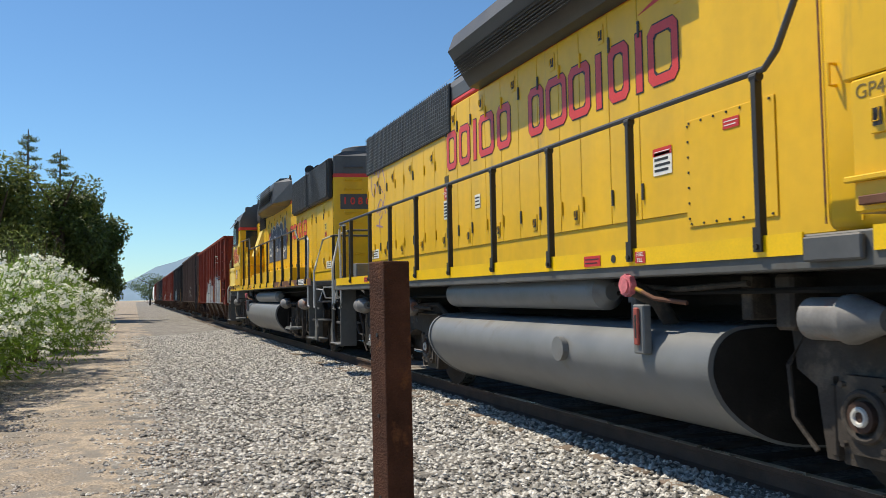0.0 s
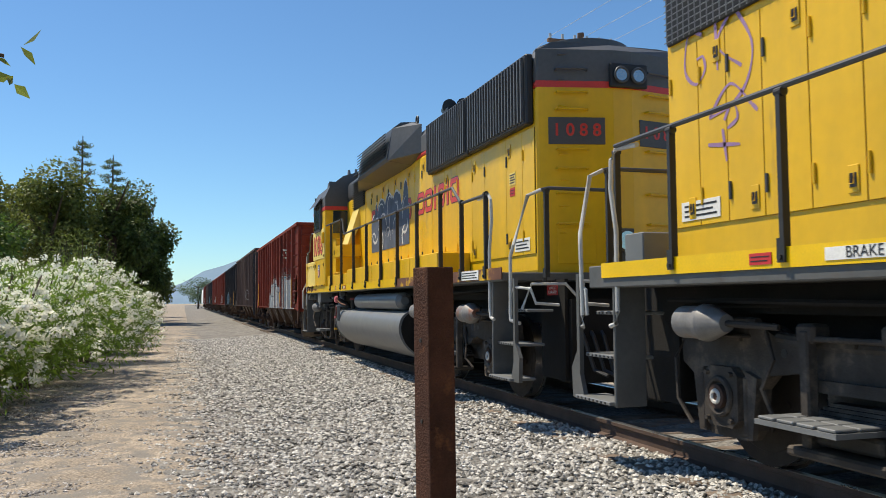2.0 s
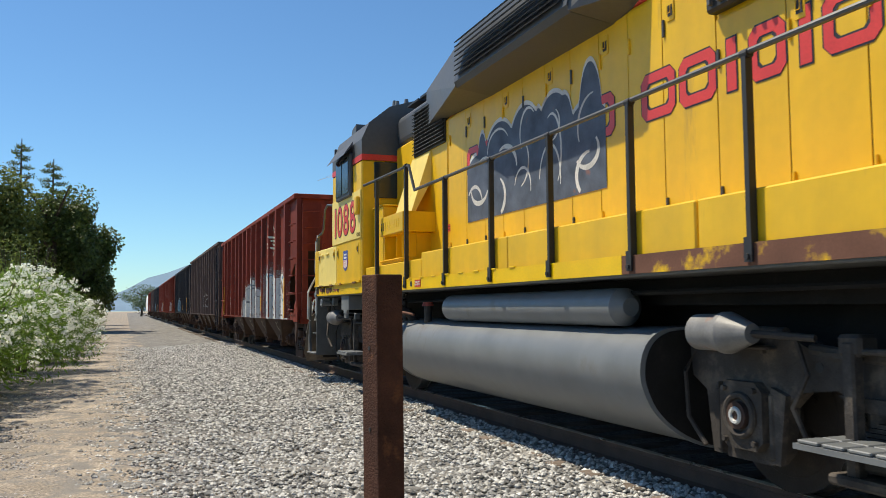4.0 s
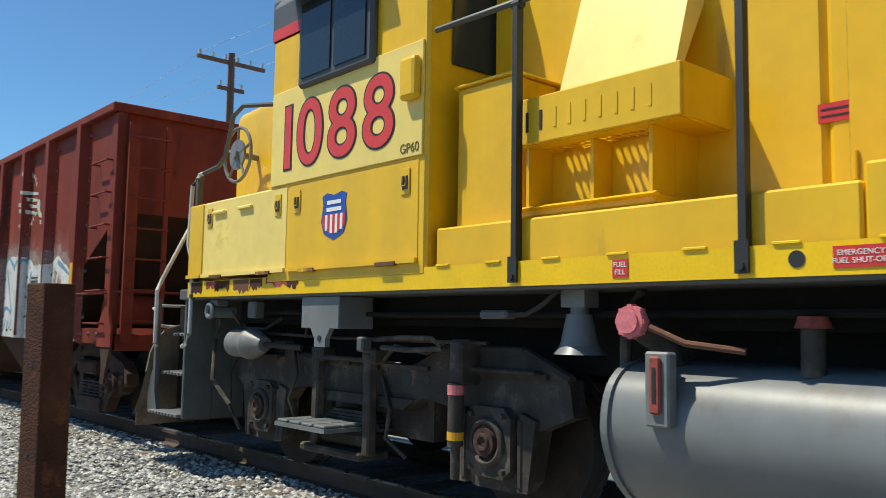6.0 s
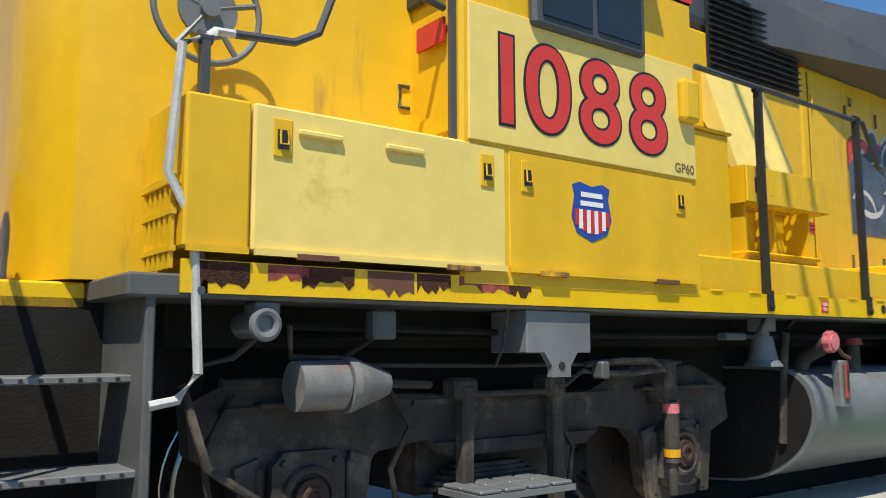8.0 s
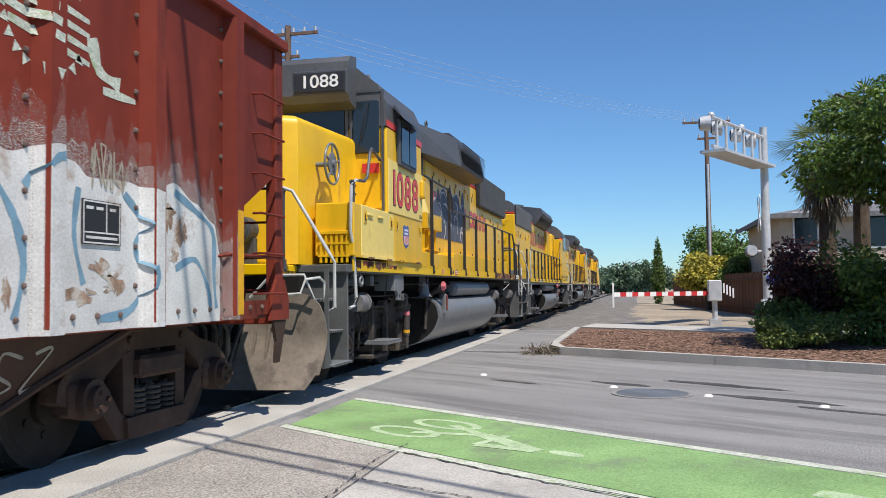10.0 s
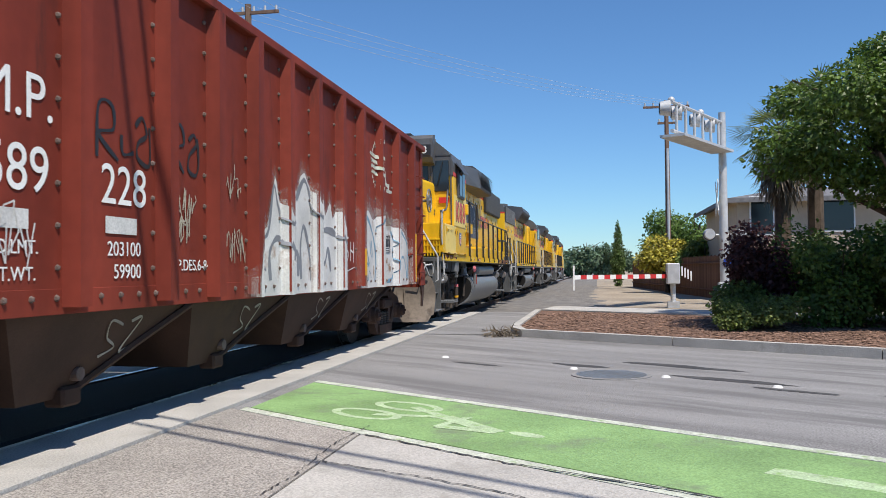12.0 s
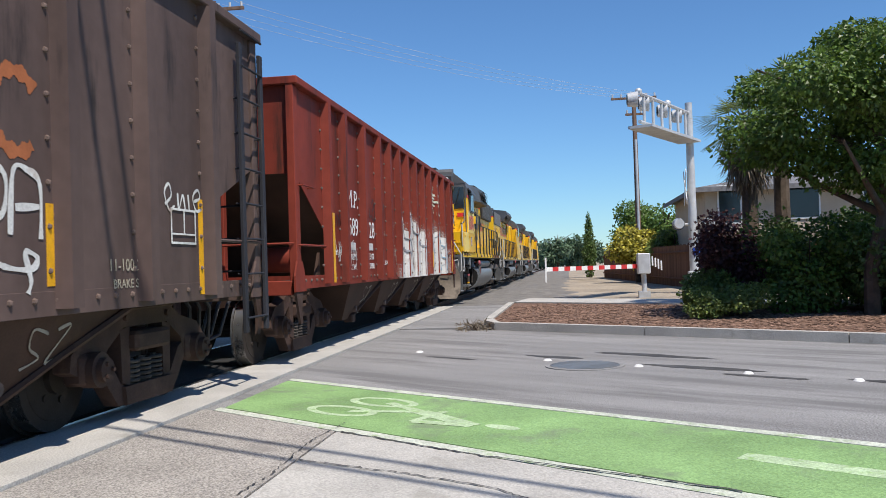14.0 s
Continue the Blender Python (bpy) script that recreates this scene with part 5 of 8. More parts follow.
    box(bm, -3.14, -3.12, -1.44, -1.0, 2.2, 2.46)
    box(bm, -2.09, -2.07, -1.44, -1.0, 2.2, 2.46)
    v = part("vent_box", bm, YELLOW, L, "yellow vent box with slots")
    for k in range(9):
        bm = B()
        box(bm, -3.05 + k * 0.1, -3.03 + k * 0.1, -1.464, -1.4585, 2.27, 2.38, 0.001)
        part("slot", bm, INK if k < 2 else YELLOW, v)
    part("perforated_plate", perforated(-3.06, -2.28, -1.33, -1.2, 2.2, 16, 2, 0.36), YELLOW, v, "perforated yellow plate")
    bm = B()
    box(bm, -3.118, -2.092, -1.44, -1.332, 2.196, 2.204)
    box(bm, -2.278, -2.092, -1.33, -1.0, 2.196, 2.204)
    part("vent_floor", bm, YELLOW, v)
    bm = B()
    box(bm, -3.14, -2.24, -1.43, -1.0, 1.8, 1.86, 0.01)
    prism(bm, [(-1.47, 1.845), (-1.43, 1.862), (-1.43, 1.835)], -3.16, -2.22, "x")
    t = part("tray", bm, YELLOW, L, "open tray under a perforated plate")
    for q in ((-3.1, -3.08, -1.4), (-2.68, -2.66, -1.36), (-2.29, -2.27, -1.4)):
        bm = B()
        box(bm, q[0], q[1], q[2], -1.202, 1.862, 2.195)
        part("tray_wall", bm, YELLOW, t)
    bm = B()
    box(bm, -3.1, -2.27, -1.2, -1.0, 1.862, 2.195)
    part("tray_wall", bm, YELLOW, t)
    # handrail and stanchions along the walkway
    for x in (6.62, 5.72, 4.52, 3.32, 2.12, 0.91, -0.35, -1.73, -3.06):
        stanchion(L, x, -1.52, 1.5, 2.4 if x > 6 else 2.62 if x > -1 else 2.98)
    stanchion(L, 7.5, -1.52, 1.5, 2.4)
    rail_bar(L, [(7.55, -1.52, 2.4), (6.6, -1.52, 2.4), (6.25, -1.52, 2.64), (-1.4, -1.52, 2.64), (-1.62, -1.52, 2.98), (-3.75, -1.52, 3.02)], DARKGREY)
    end_rails(L, 7.55, 1, 1.5)
    steps(L, 7.62, 1)
    rail_bar(L, [(-5.74, -1.45, 2.95), (-6.25, -1.5, 3.02), (-6.38, -1.52, 2.95), (-6.5, -1.52, 2.62), (-6.62, -1.52, 2.55), (-6.9, -1.52, 2.525)], DARKGREY)
    rail_bar(L, [(-6.9, -1.52, 2.525), (-6.98, -1.52, 2.52), (-7.12, -1.52, 2.44), (-7.16, -1.52, 1.9), (-7.05, -1.52, 1.7), (-7.02, -1.54, 1.1), (-7.1, -1.54, 1.0), (-7.2, -1.52, 0.98)], RAILWHITE)
    rail_bar(L, [(-7.9, 0.2, 2.34), (-7.92, -0.95, 2.36), (-7.9, -1.1, 2.3), (-7.78, -1.48, 1.62), (-7.76, -1.54, 1.5), (-7.76, -1.54, 1.0), (-7.84, -1.48, 0.96)], RAILWHITE)
    stanchion(L, -7.9, -0.98, 1.46, 2.3, DARKGREY)
    stanchion(L, -7.9, 0.3, 1.46, 2.3, DARKGREY)
    stanchion(L, -7.02, -1.5, 1.46, 2.48, DARKGREY)
    cut_lever(L, -7.95, -1, -1.46)
    bm = B()
    box(bm, -7.14, -6.9, -1.5, -1.1, 1.86, 1.9, 0.004)
    pb = part("corner_basket", bm, YELLOW, L, "yellow slotted corner panel")
    for k in range(6):
        bm = B()
        box(bm, -7.13, -7.115, -1.48 + 0.066 * k, -1.45 + 0.066 * k, 1.52, 1.86)
        part("basket_bar", bm, YELLOW, pb)
    for z in (1.6, 1.75):
        bm = B()
        box(bm, -7.135, -7.11, -1.49, -1.1, z - 0.012, z + 0.012)
        part("basket_bar", bm, YELLOW, pb)
    steps(L, -7.2, -1, True)
    bm = B()
    box(bm, -8.1, -7.3, -0.9, 0.9, 1.37, 1.49, 0.01)
    part("front_platform", bm, STRIPE, L)
    # hood end in three facets: number panels, headlights, grab irons
    plan = [(7.775, -1.0), (7.79, -0.97), (7.97, -0.12), (7.97, 0.12), (7.79, 0.97), (7.775, 1.0)]
    for z0, z1, grow, mat, lab in ((1.5, 3.618, 0.0, YELLOW, "yellow hood end in angled facets"), (3.618, 3.693, 0.003, RED, "red stripe"), (3.693, 4.06, 0.0, GREY, "grey upper hood end")):
        bm = B()
        prism(bm, [(p + grow, q * (1 + grow)) for p, q in plan], z0, z1, "z")
        part("hood_end", bm, mat, L, lab)
    bm = B()
    vs0 = [bm.verts.new((p, q, 4.06)) for p, q in plan]
    vs1 = [bm.verts.new((7.775 + (p - 7.775) * 0.3, q * 0.78, 4.16)) for p, q in plan]
    bm.faces.new(vs1)
    for i in range(6):
        bm.faces.new((vs0[i], vs0[(i + 1) % 6], vs1[(i + 1) % 6], vs1[i]))
    bmesh.ops.recalc_face_normals(bm, faces=bm.faces[:])
    part("hood_end_cap", bm, GREY, L)
    turn = math.degrees(math.atan2(0.85, 0.18))
    for side in (-1, 1):
        facet = pose(7.88, side * 0.545, 0, 0, 0, 0) @ pose(0, 0, 0, 0, 0, (90 - turn) * side)
        bm = B()
        box(bm, 0.0, 0.012, -0.33, 0.33, 2.96, 3.27, 0.003)
        pl = part("end_number_panel", bm, DARKGREY, L, "dark panel with red digits")
        pl.matrix_basis = facet
        words("road_number", "1 0 8 8", 0.2, pose(0.0145, 0.0, 3.12, 90, 0, 90), RED, pl, depth=0.002, bold=0.004)
        for z in (2.05, 2.4, 2.68, 2.9, 3.36, 3.56, 3.82):
            bm = B()
            tube(bm, [(0, -0.24, z), (0.06, -0.24, z), (0.06, 0.12, z), (0, 0.12, z)], 0.014, 6)
            part("grab_iron", bm, YELLOW if z < 3.6 else GREY, L).matrix_basis = facet
        bm = B()
        box(bm, 0.0, 0.008, -0.24, 0.2, 1.6, 2.0, 0.003)
        part("end_locker", bm, YELLOW, L).matrix_basis = facet
    headlights(L, 7.97, 1, 0.06, 3.76)
    bm = B()
    cyl(bm, (8.02, -0.05, 1.85), 0.13, 0.16, "x", 20)
    box(bm, 7.95, 7.99, -0.2, 0.1, 1.6, 2.0)
    part("ditch_light", bm, DARKGREY, L)
    bm = B()
    cyl(bm, (8.1, -0.05, 1.85), 0.11, 0.03, "x", 20)
    part("ditch_lens", bm, LENS, L)
    for z in (1.95, 2.25, 2.55, 2.85, 3.4, 3.7, 4.0):
        bm = B()
        tube(bm, [(7.78, -0.75, z), (7.85, -0.75, z), (7.85, -0.35, z), (7.78, -0.35, z)], 0.012, 6)
        part("grab_iron", bm, YELLOW if z < 3.6 else GREY, L)
    # front platform end: anti-climber, ditch light, plough
    mouldboard(L)
    bm = B()
    prism(bm, [(7.95, 0.3), (8.3, 0.3), (8.3, 1.2), (7.95, 1.2)], -0.85, 1.45)
    part("pilot", bm, UNDERDARK, L)
    bm = B()
    cyl(bm, (-7.74, -0.42, 1.9), 0.15, 0.22, "x", 22)
    box(bm, -7.72, -7.64, -0.56, -0.28, 1.48, 1.8, 0.01)
    part("front_light", bm, DARKGREY, L)
    bm = B()
    cyl(bm, (-7.86, -0.42, 1.9), 0.125, 0.03, "x", 22)
    part("front_lens", bm, LENS, L)
    coupler(L, 8.1, 1, TRUCKGREY)
    coupler(L, -8.2, -1, TRUCKGREY)
    # under the deck
    fuel_tank(L, -2.48, 3.35, 0.08, air=(-0.75, 2.95))
    filler(L, -2.3)
    bm = B()
    cyl(bm, (-1.55, -1.3, 1.12), 0.05, 0.22, "z", 16)
    vp = part("vent_pipe", bm, TRUCKGREY, L, smooth=True)
    bm = B()
    cyl(bm, (-1.55, -1.3, 1.24), 0.075, 0.05, "z", 18, 0.06)
    part("vent_cap", bm, FADEDRED, vp, "faded red vent cap", True)
    bm = B()
    cyl(bm, (-2.8, -1.3, 1.19), 0.105, 0.17, "z", 28, 0.07)
    cyl(bm, (-2.8, -1.3, 1.085), 0.14, 0.045, "z", 28, 0.108)
    cyl(bm, (-2.8, -1.3, 1.29), 0.05, 0.05, "z", 16)
    box(bm, -2.88, -2.72, -1.36, -1.24, 1.31, 1.4)
    part("bell", bm, GREYTANK, L, "dull grey locomotive bell", True)
    bm = B()
    box(bm, -5.24, -4.76, -1.5, -1.2, 1.17, 1.398, 0.006)
    part("junction_box", bm, GREYTANK, L)
    bm = B()
    prism(bm, [(-5.12, 1.18), (-4.86, 1.18), (-4.92, 1.1), (-4.92, 1.04), (-5.06, 1.04), (-5.06, 1.1)], -1.5, -1.46)
    part("jacking_bracket", bm, GREYTANK, L)
    bm = B()
    ring(bm, (-6.72, -1.5, 1.3), 0.055, 0.02, "y", 20, 8)
    cyl(bm, (-6.72, -1.38, 1.3), 0.06, 0.22, "y", 18)
    box(bm, -6.76, -6.64, -1.48, -1.36, 1.34, 1.4, 0.01)
    part("pipe_end", bm, GREYTANK, L, "open grey pipe end", True)
    for q, r in (([(-6.72, -1.4, 1.24), (-6.8, -1.36, 1.16), (-6.95, -1.3, 1.12), (-6.95, -1.3, 1.3)], 0.014), ([(-6.55, -1.38, 1.3), (-6.5, -1.3, 1.16), (-6.2, -1.25, 1.15), (-6.0, -1.2, 1.25)], 0.014),
                 ([(-5.3, -1.42, 1.4), (-5.32, -1.4, 1.2), (-5.36, -1.38, 1.1)], 0.009), ([(-4.6, -1.3, 1.1), (-4.3, -1.3, 1.12), (-4.0, -1.3, 1.12), (-3.9, -1.3, 1.06), (-4.2, -1.32, 1.04), (-4.5, -1.32, 1.05)], 0.018),
                 ([(-3.3, -1.42, 1.27), (-3.08, -1.42, 1.27), (-2.98, -1.4, 1.32), (-2.88, -1.38, 1.4)], 0.014), ([(-2.4, -1.3, 1.4), (-2.5, -1.3, 1.3), (-2.52, -1.28, 1.0), (-2.52, -1.25, 0.5)], 0.03),
                 ([(-7.0, -1.3, 1.05), (-6.9, -1.36, 0.7), (-6.6, -1.34, 0.5)], 0.02), ([(-6.4, -1.2, 1.12), (-5.2, -1.2, 1.1), (-3.6, -1.2, 1.1)], 0.012)):
        bm = B()
        tube(bm, q, r, 8)
        part("under_deck_pipe", bm, TRUCKGREY, L, smooth=True)
    for x0, x1, z0, z1 in ((-6.15, -6.02, 1.24, 1.38), (-3.42, -3.2, 1.245, 1.295), (-4.62, -4.55, 1.02, 1.12)):
        bm = B()
        box(bm, x0, x1, -1.45, -1.36, z0, z1, 0.012)
        part("fitting", bm, STEPGREY, L)
    bm = B()
    cyl(bm, (-4.99, -1.503, 1.1), 0.022, 0.006, "y", 14)
    part("bracket_hole", bm, INK, L)
    loco_truck(L, 5.35)
    loco_truck(L, -4.97, True)
    # signs
    plain_sign(L, -2.36, -1.536, 1.487, 0.09, 0.085, SIGNRED, "FUEL\nFILL", 0.036, WHITE)
    plain_sign(L, -1.25, -1.536, 1.49, 0.21, 0.085, SIGNRED, "EMERGENCY\nFUEL SHUT-OFF", 0.031, WHITE)
    bm = B()
    cyl(bm, (-1.5, -1.536, 1.49), 0.035, 0.006, "y", 16)
    part("sill_hole", bm, INK, L)
    plain_sign(L, 6.95, -1.536, 1.49, 0.65, 0.11, WHITE)
    plain_sign(L, 7.36, -w - 0.016, 1.84, 0.46, 0.15, WHITE)
    plain_sign(L, 7.08, -w - 0.016, 2.66, 0.2, 0.15, PALE, rows=4)
    plain_sign(L, 7.07, -w - 0.016, 2.5, 0.16, 0.1, SIGNRED, rows=2)
    plain_sign(L, -1.55, -w - 0.003, 2.2, 0.18, 0.09, SIGNRED, rows=2)
    plain_sign(L, 7.93, -0.9, 1.3, 0.28, 0.11, SIGNRED, "WATCH\nYOUR STEP", 0.045, WHITE)
    # name and graffiti on the hood
    letter_blocks(L, -w - 0.016, 2.64, 3.0, [(-0.23 + 1.16 * a, -0.23 + 1.16 * b) for a, b in NAME[6:]])
    letter_blocks(L, -w - 0.016, 2.64, 3.0, [(2.02, 2.34)])
    letter_blocks(L, -w - 0.016, 2.72, 3.08, [(-0.9 + 1.16 * a, -0.9 + 1.16 * b) for a, b in NAME[:5]])
    graffiti(L, -0.9, 2.2, -w - 0.017, 2.2, 3.4, 11, SPRAYDARK, SPRAY, "dark graffiti with white outlines over the hood", 1.3)
    return L


def graffiti(parent, x0, x1, y, z0, z1, seed, fill, line, label, swell=1.0):
    """Sprayed bubble letters as thin paint that follows the side: filled up to a lumpy outline, with looping strokes.
    y: the plane of the side, or None for the ribbed side of a hopper car."""
    rnd = random.Random(seed)

    def face_y(x):
        return -side_y(x) if y is None else y
    n = max(3, round((x1 - x0) / 0.62))
    width = (x1 - x0) / n
    lobes = []
    for i in range(n):
        edge = 0.72 if i in (0, n - 1) else 1.0
        lobes.append((x0 + (i + 0.5) * width, width * rnd.uniform(0.55, 0.7), (z1 - z0) * edge * rnd.uniform(0.72, 1.0)))
    spikes = [(rnd.uniform(x0 + 0.2, x1 - 0.2), rnd.uniform(0.11, 0.2), (z1 - z0) * rnd.uniform(0.8, 1.05)) for _ in range(n)]

    def top(x):
        best = 0.0
        for c, w, h in lobes + spikes:
            d = abs(x - c) / w
            if d < 1:
                best = max(best, h * (0.55 + 0.45 * math.sqrt(1 - d * d)))
        return z0 + best

    def outline(grow, mat, lift, name, lab=""):
        bm = B()
        steps_ = int((x1 - x0) / 0.025)
        prev = None
        for i in range(steps_ + 1):
            x = x0 + (x1 - x0) * i / steps_
            t = max(top(max(min(x, x1 - 0.01), x0 + 0.01)) + grow, z0 + 0.01)
            cur = (bm.verts.new((x, face_y(x) - lift, z0)), bm.verts.new((x, face_y(x) - lift, t)))
            if prev:
                bm.faces.new((prev[0], cur[0], cur[1], prev[1]))
            prev = cur
        bmesh.ops.recalc_face_normals(bm, faces=bm.faces[:])
        return part(name, bm, mat, parent, lab)
    g = outline(0.0, fill, 0.0032, "graffiti", label)
    outline(0.035 * swell, line, 0.002, "graffiti_edge")
    bm = B()
    for i, (c, w, h) in enumerate(lobes):
        for j in range(3):
            cx, cz = c + rnd.uniform(-0.3, 0.3) * width, z0 + h * (0.2 + 0.26 * j)
            a0, turn, rx, rz = rnd.uniform(0, 6.28), rnd.uniform(1.6, 3.6), width * rnd.uniform(0.28, 0.5), h * rnd.uniform(0.15, 0.36)
            t = rnd.uniform(0.01, 0.022) * swell
            last = None
            for k in range(34):
                a = a0 + turn * k / 33
                px, pz = cx + rx * math.cos(a), cz + rz * math.sin(a)
                if not (x0 + 0.03 < px < x1 - 0.03 and z0 + 0.02 < pz < top(px) - 0.02):
                    last = None
                    continue
                nx, nz = rx * math.cos(a) / max(rx, 1e-3), rz * math.sin(a) / max(rz, 1e-3)
                f = t * (0.4 + 0.6 * math.sin(math.pi * k / 33))
                yy = face_y(px) - 0.0045 - 0.0003 * j
                cur = (bm.verts.new((px - nx * f, yy, pz - nz * f)), bm.verts.new((px + nx * f, yy, pz + nz * f)))
                if last:
                    bm.faces.new((last[0], cur[0], cur[1], last[1]))
                last = cur
    bmesh.ops.recalc_face_normals(bm, faces=bm.faces[:])
    tagged(part("graffiti_line", bm, line, g), kind="stuff")
    return g


def stroke(parent, pts, width, mat, lift=0.0065, y=None, name="spray_stroke", label="", slope=0.0):
    """A brushed line of paint that bends smoothly through a few points (x, z) on the side."""
    bm = B()
    last = None
    n = len(pts)
    for i in range(n - 1):
        p0, p1, p2, p3 = pts[max(i - 1, 0)], pts[i], pts[i + 1], pts[min(i + 2, n - 1)]
        for k in range(12 if i < n - 2 else 13):
            t = k / 12
            q = [0.5 * (2 * p1[c] + (p2[c] - p0[c]) * t + (2 * p0[c] - 5 * p1[c] + 4 * p2[c] - p3[c]) * t * t + (3 * p1[c] - p0[c] - 3 * p2[c] + p3[c]) * t ** 3) for c in (0, 1)]
            if last:
                dx, dz = q[0] - last[0], q[1] - last[1]
                s = math.hypot(dx, dz) or 1e-6
                w = width * (0.75 + 0.25 * math.sin(3.1 * i + 4 * t))
                yy = (-side_y(q[0]) if y is None else y + slope * (q[1] - pts[0][1])) - lift
                cur = (bm.verts.new((q[0] - dz / s * w / 2, yy, q[1] + dx / s * w / 2)), bm.verts.new((q[0] + dz / s * w / 2, yy, q[1] - dx / s * w / 2)))
                if last[2]:
                    bm.faces.new((last[2][0], cur[0], cur[1], last[2][1]))
                last = (q[0], q[1], cur)
            else:
                last = (q[0], q[1], None)
    return part(name, bm, mat, parent, label)


def paint_patch(parent, edge, z0, grow, lift, mat, name, label="", soft=0.0):
    """Sprayed patch on the ribbed side: from z0 up to a spiky edge given as (x, z)."""
    bm = B()
    prev = None
    x0, x1 = edge[0][0] - grow, edge[-1][0] + grow
    steps_ = int((x1 - x0) / 0.02)
    for i in range(steps_ + 1):
        x = x0 + (x1 - x0) * i / steps_
        xc = min(max(x, edge[0][0]), edge[-1][0])
        for (a0, b0), (a1, b1) in zip(edge, edge[1:]):
            if a0 <= xc <= a1:
                f = (xc - a0) / max(a1 - a0, 1e-6)
                f = f + soft * (f * f * (3 - 2 * f) - f)
                z = b0 + (b1 - b0) * f
                break
        z = max(z + grow * (1 + 0.25 * math.sin(23 * x) + 0.2 * math.sin(51 * x)), z0 + 0.02)
        yy = -side_y(x) - lift
        cur = (bm.verts.new((x, yy, z0)), bm.verts.new((x, yy, z)))
        if prev:
            bm.faces.new((prev[0], cur[0], cur[1], prev[1]))
        prev = cur
    bmesh.ops.recalc_face_normals(bm, faces=bm.faces[:])
    return part(name, bm, mat, parent, label)


def tag_marks(parent, x, y, z, size, seed, mat):
    """A thin scribbled tag."""
    rnd = random.Random(seed)
    bm = B()
    px, pz = x, z
    for i in range(26):
        qx = x + size * (i / 26) + rnd.uniform(-0.1, 0.1) * size
        qz = z + rnd.uniform(-0.4, 0.4) * size
        d = Vector((qx - px, qz - pz))
        if d.length > 1e-3:
            d.normalize()
            s = Vector((-d.y, d.x)) * 0.006
            bm.faces.new([bm.verts.new((a, y - 0.0001 * i, b)) for a, b in ((px - s.x, pz - s.y), (qx - s.x, qz - s.y), (qx + s.x, qz + s.y), (px + s.x, pz + s.y))])
        px, pz = qx, qz
    return tagged(part("spray_tag", bm, mat, parent, "thin scribbled spray tag"), kind="stuff")


def build_road_loco():
    """A locomotive with its cab to the front and its hood end to the rear."""
    L = empty("locomotive", "yellow diesel locomotive with grey roof and black handrail posts", "locomotive", "locomotives of the train")
    w = 1.0
    underframe(L, -8.0, 8.0, 1.48, 1.29)
    bm = B()
    box(bm, -7.75, 3.1, -1.535, -1.522, 1.37, 1.49)
    part("sill_stripe", bm, STRIPE, L, "bright yellow sill stripe")
    bm = B()
    box(bm, 3.55, 7.9, -1.535, -1.522, 1.37, 1.49)
    part("sill_stripe", bm, STRIPE, L)
    bm = B()
    box(bm, 3.12, 3.5, -1.56, -1.522, 1.33, 1.46, 0.01)
    part("sill_bracket", bm, GREY, L)
    hood_shell(L, -7.55, 4.0, w, 4.05, 3.6, 1.48)
    # door rows: lower skirt, doors with seams
    edges = [-7.5, -7.1, -6.75, -6.35, -5.9, -5.45, -5.0, -4.5, -4.05, -3.6, -3.2, -2.75, -2.3, -1.85, -1.4, -0.95, -0.5, -0.1, 0.4, 0.85, 1.5]
    bm = B()
    box(bm, -7.5, 1.5, -w - 0.004, -w, 1.76, 3.2)
    box(bm, -3.4, 1.5, -w - 0.004, -w, 3.2, 3.56)
    part("door_recess", bm, INK, L)
    for i, (a, b) in enumerate(zip(edges, edges[1:])):
        top = 3.2 if b < -3.4 else 3.57
        hood_door(L, a, b, -w, 1.76, top)
        latch(L, b - 0.1, -w - 0.015, 1.9) if i % 2 == 0 else None
        latch(L, b - 0.1, -w - 0.015, top - 0.15) if i % 2 else None
    bm = B()
    box(bm, 1.52, 2.9, -w - 0.09, -w, 1.5, 3.57, 0.015)
    cb = part("electrical_cabinet", bm, YELLOW, L)
    bm = B()
    box(bm, 1.56, 2.45, -w - 0.1, -w - 0.09, 1.64, 2.4, 0.003)
    pn = part("bolted_panel", bm, YELLOW, cb)
    for k in range(7):
        for x, z in ((1.6 + 0.135 * k, 1.66), (1.6 + 0.135 * k, 2.38), (1.58, 1.7 + 0.11 * k)):
            bm = B()
            cyl(bm, (x, -w - 0.103, z), 0.009, 0.008, "y", 6)
            part("bolt", bm, INK, pn)
    bm = B()
    box(bm, 2.9, 4.0, -1.2, -w, 1.5, 3.57, 0.08, 3)
    part("duct_panel", bm, YELLOW, L, "smooth yellow curved panel", True)
    # radiators
    for a, b in ((-7.5, -5.45), (-5.42, -3.4)):
        bm = B()
        box(bm, a, b, -w - 0.03, -w, 3.26, 3.9, 0.01)
        g = part("radiator_grille", bm, BLACK, L, "wire mesh radiator grille")
        for k in range(12):
            bm = B()
            z = 3.29 + 0.052 * k
            tube(bm, [(a, -w - 0.045, z), (b, -w - 0.045, z)], 0.005, 5)
            part("mesh_wire", bm, GREYTANK, g)
        for k in range(26):
            bm = B()
            x = a + 0.04 + (b - a - 0.08) * k / 25
            tube(bm, [(x, -w - 0.05, 3.26), (x, -w - 0.05, 3.9)], 0.005, 5)
            part("mesh_wire", bm, GREYTANK, g)
    # dynamic brake overhang with dark sloping grilles
    bm = B()
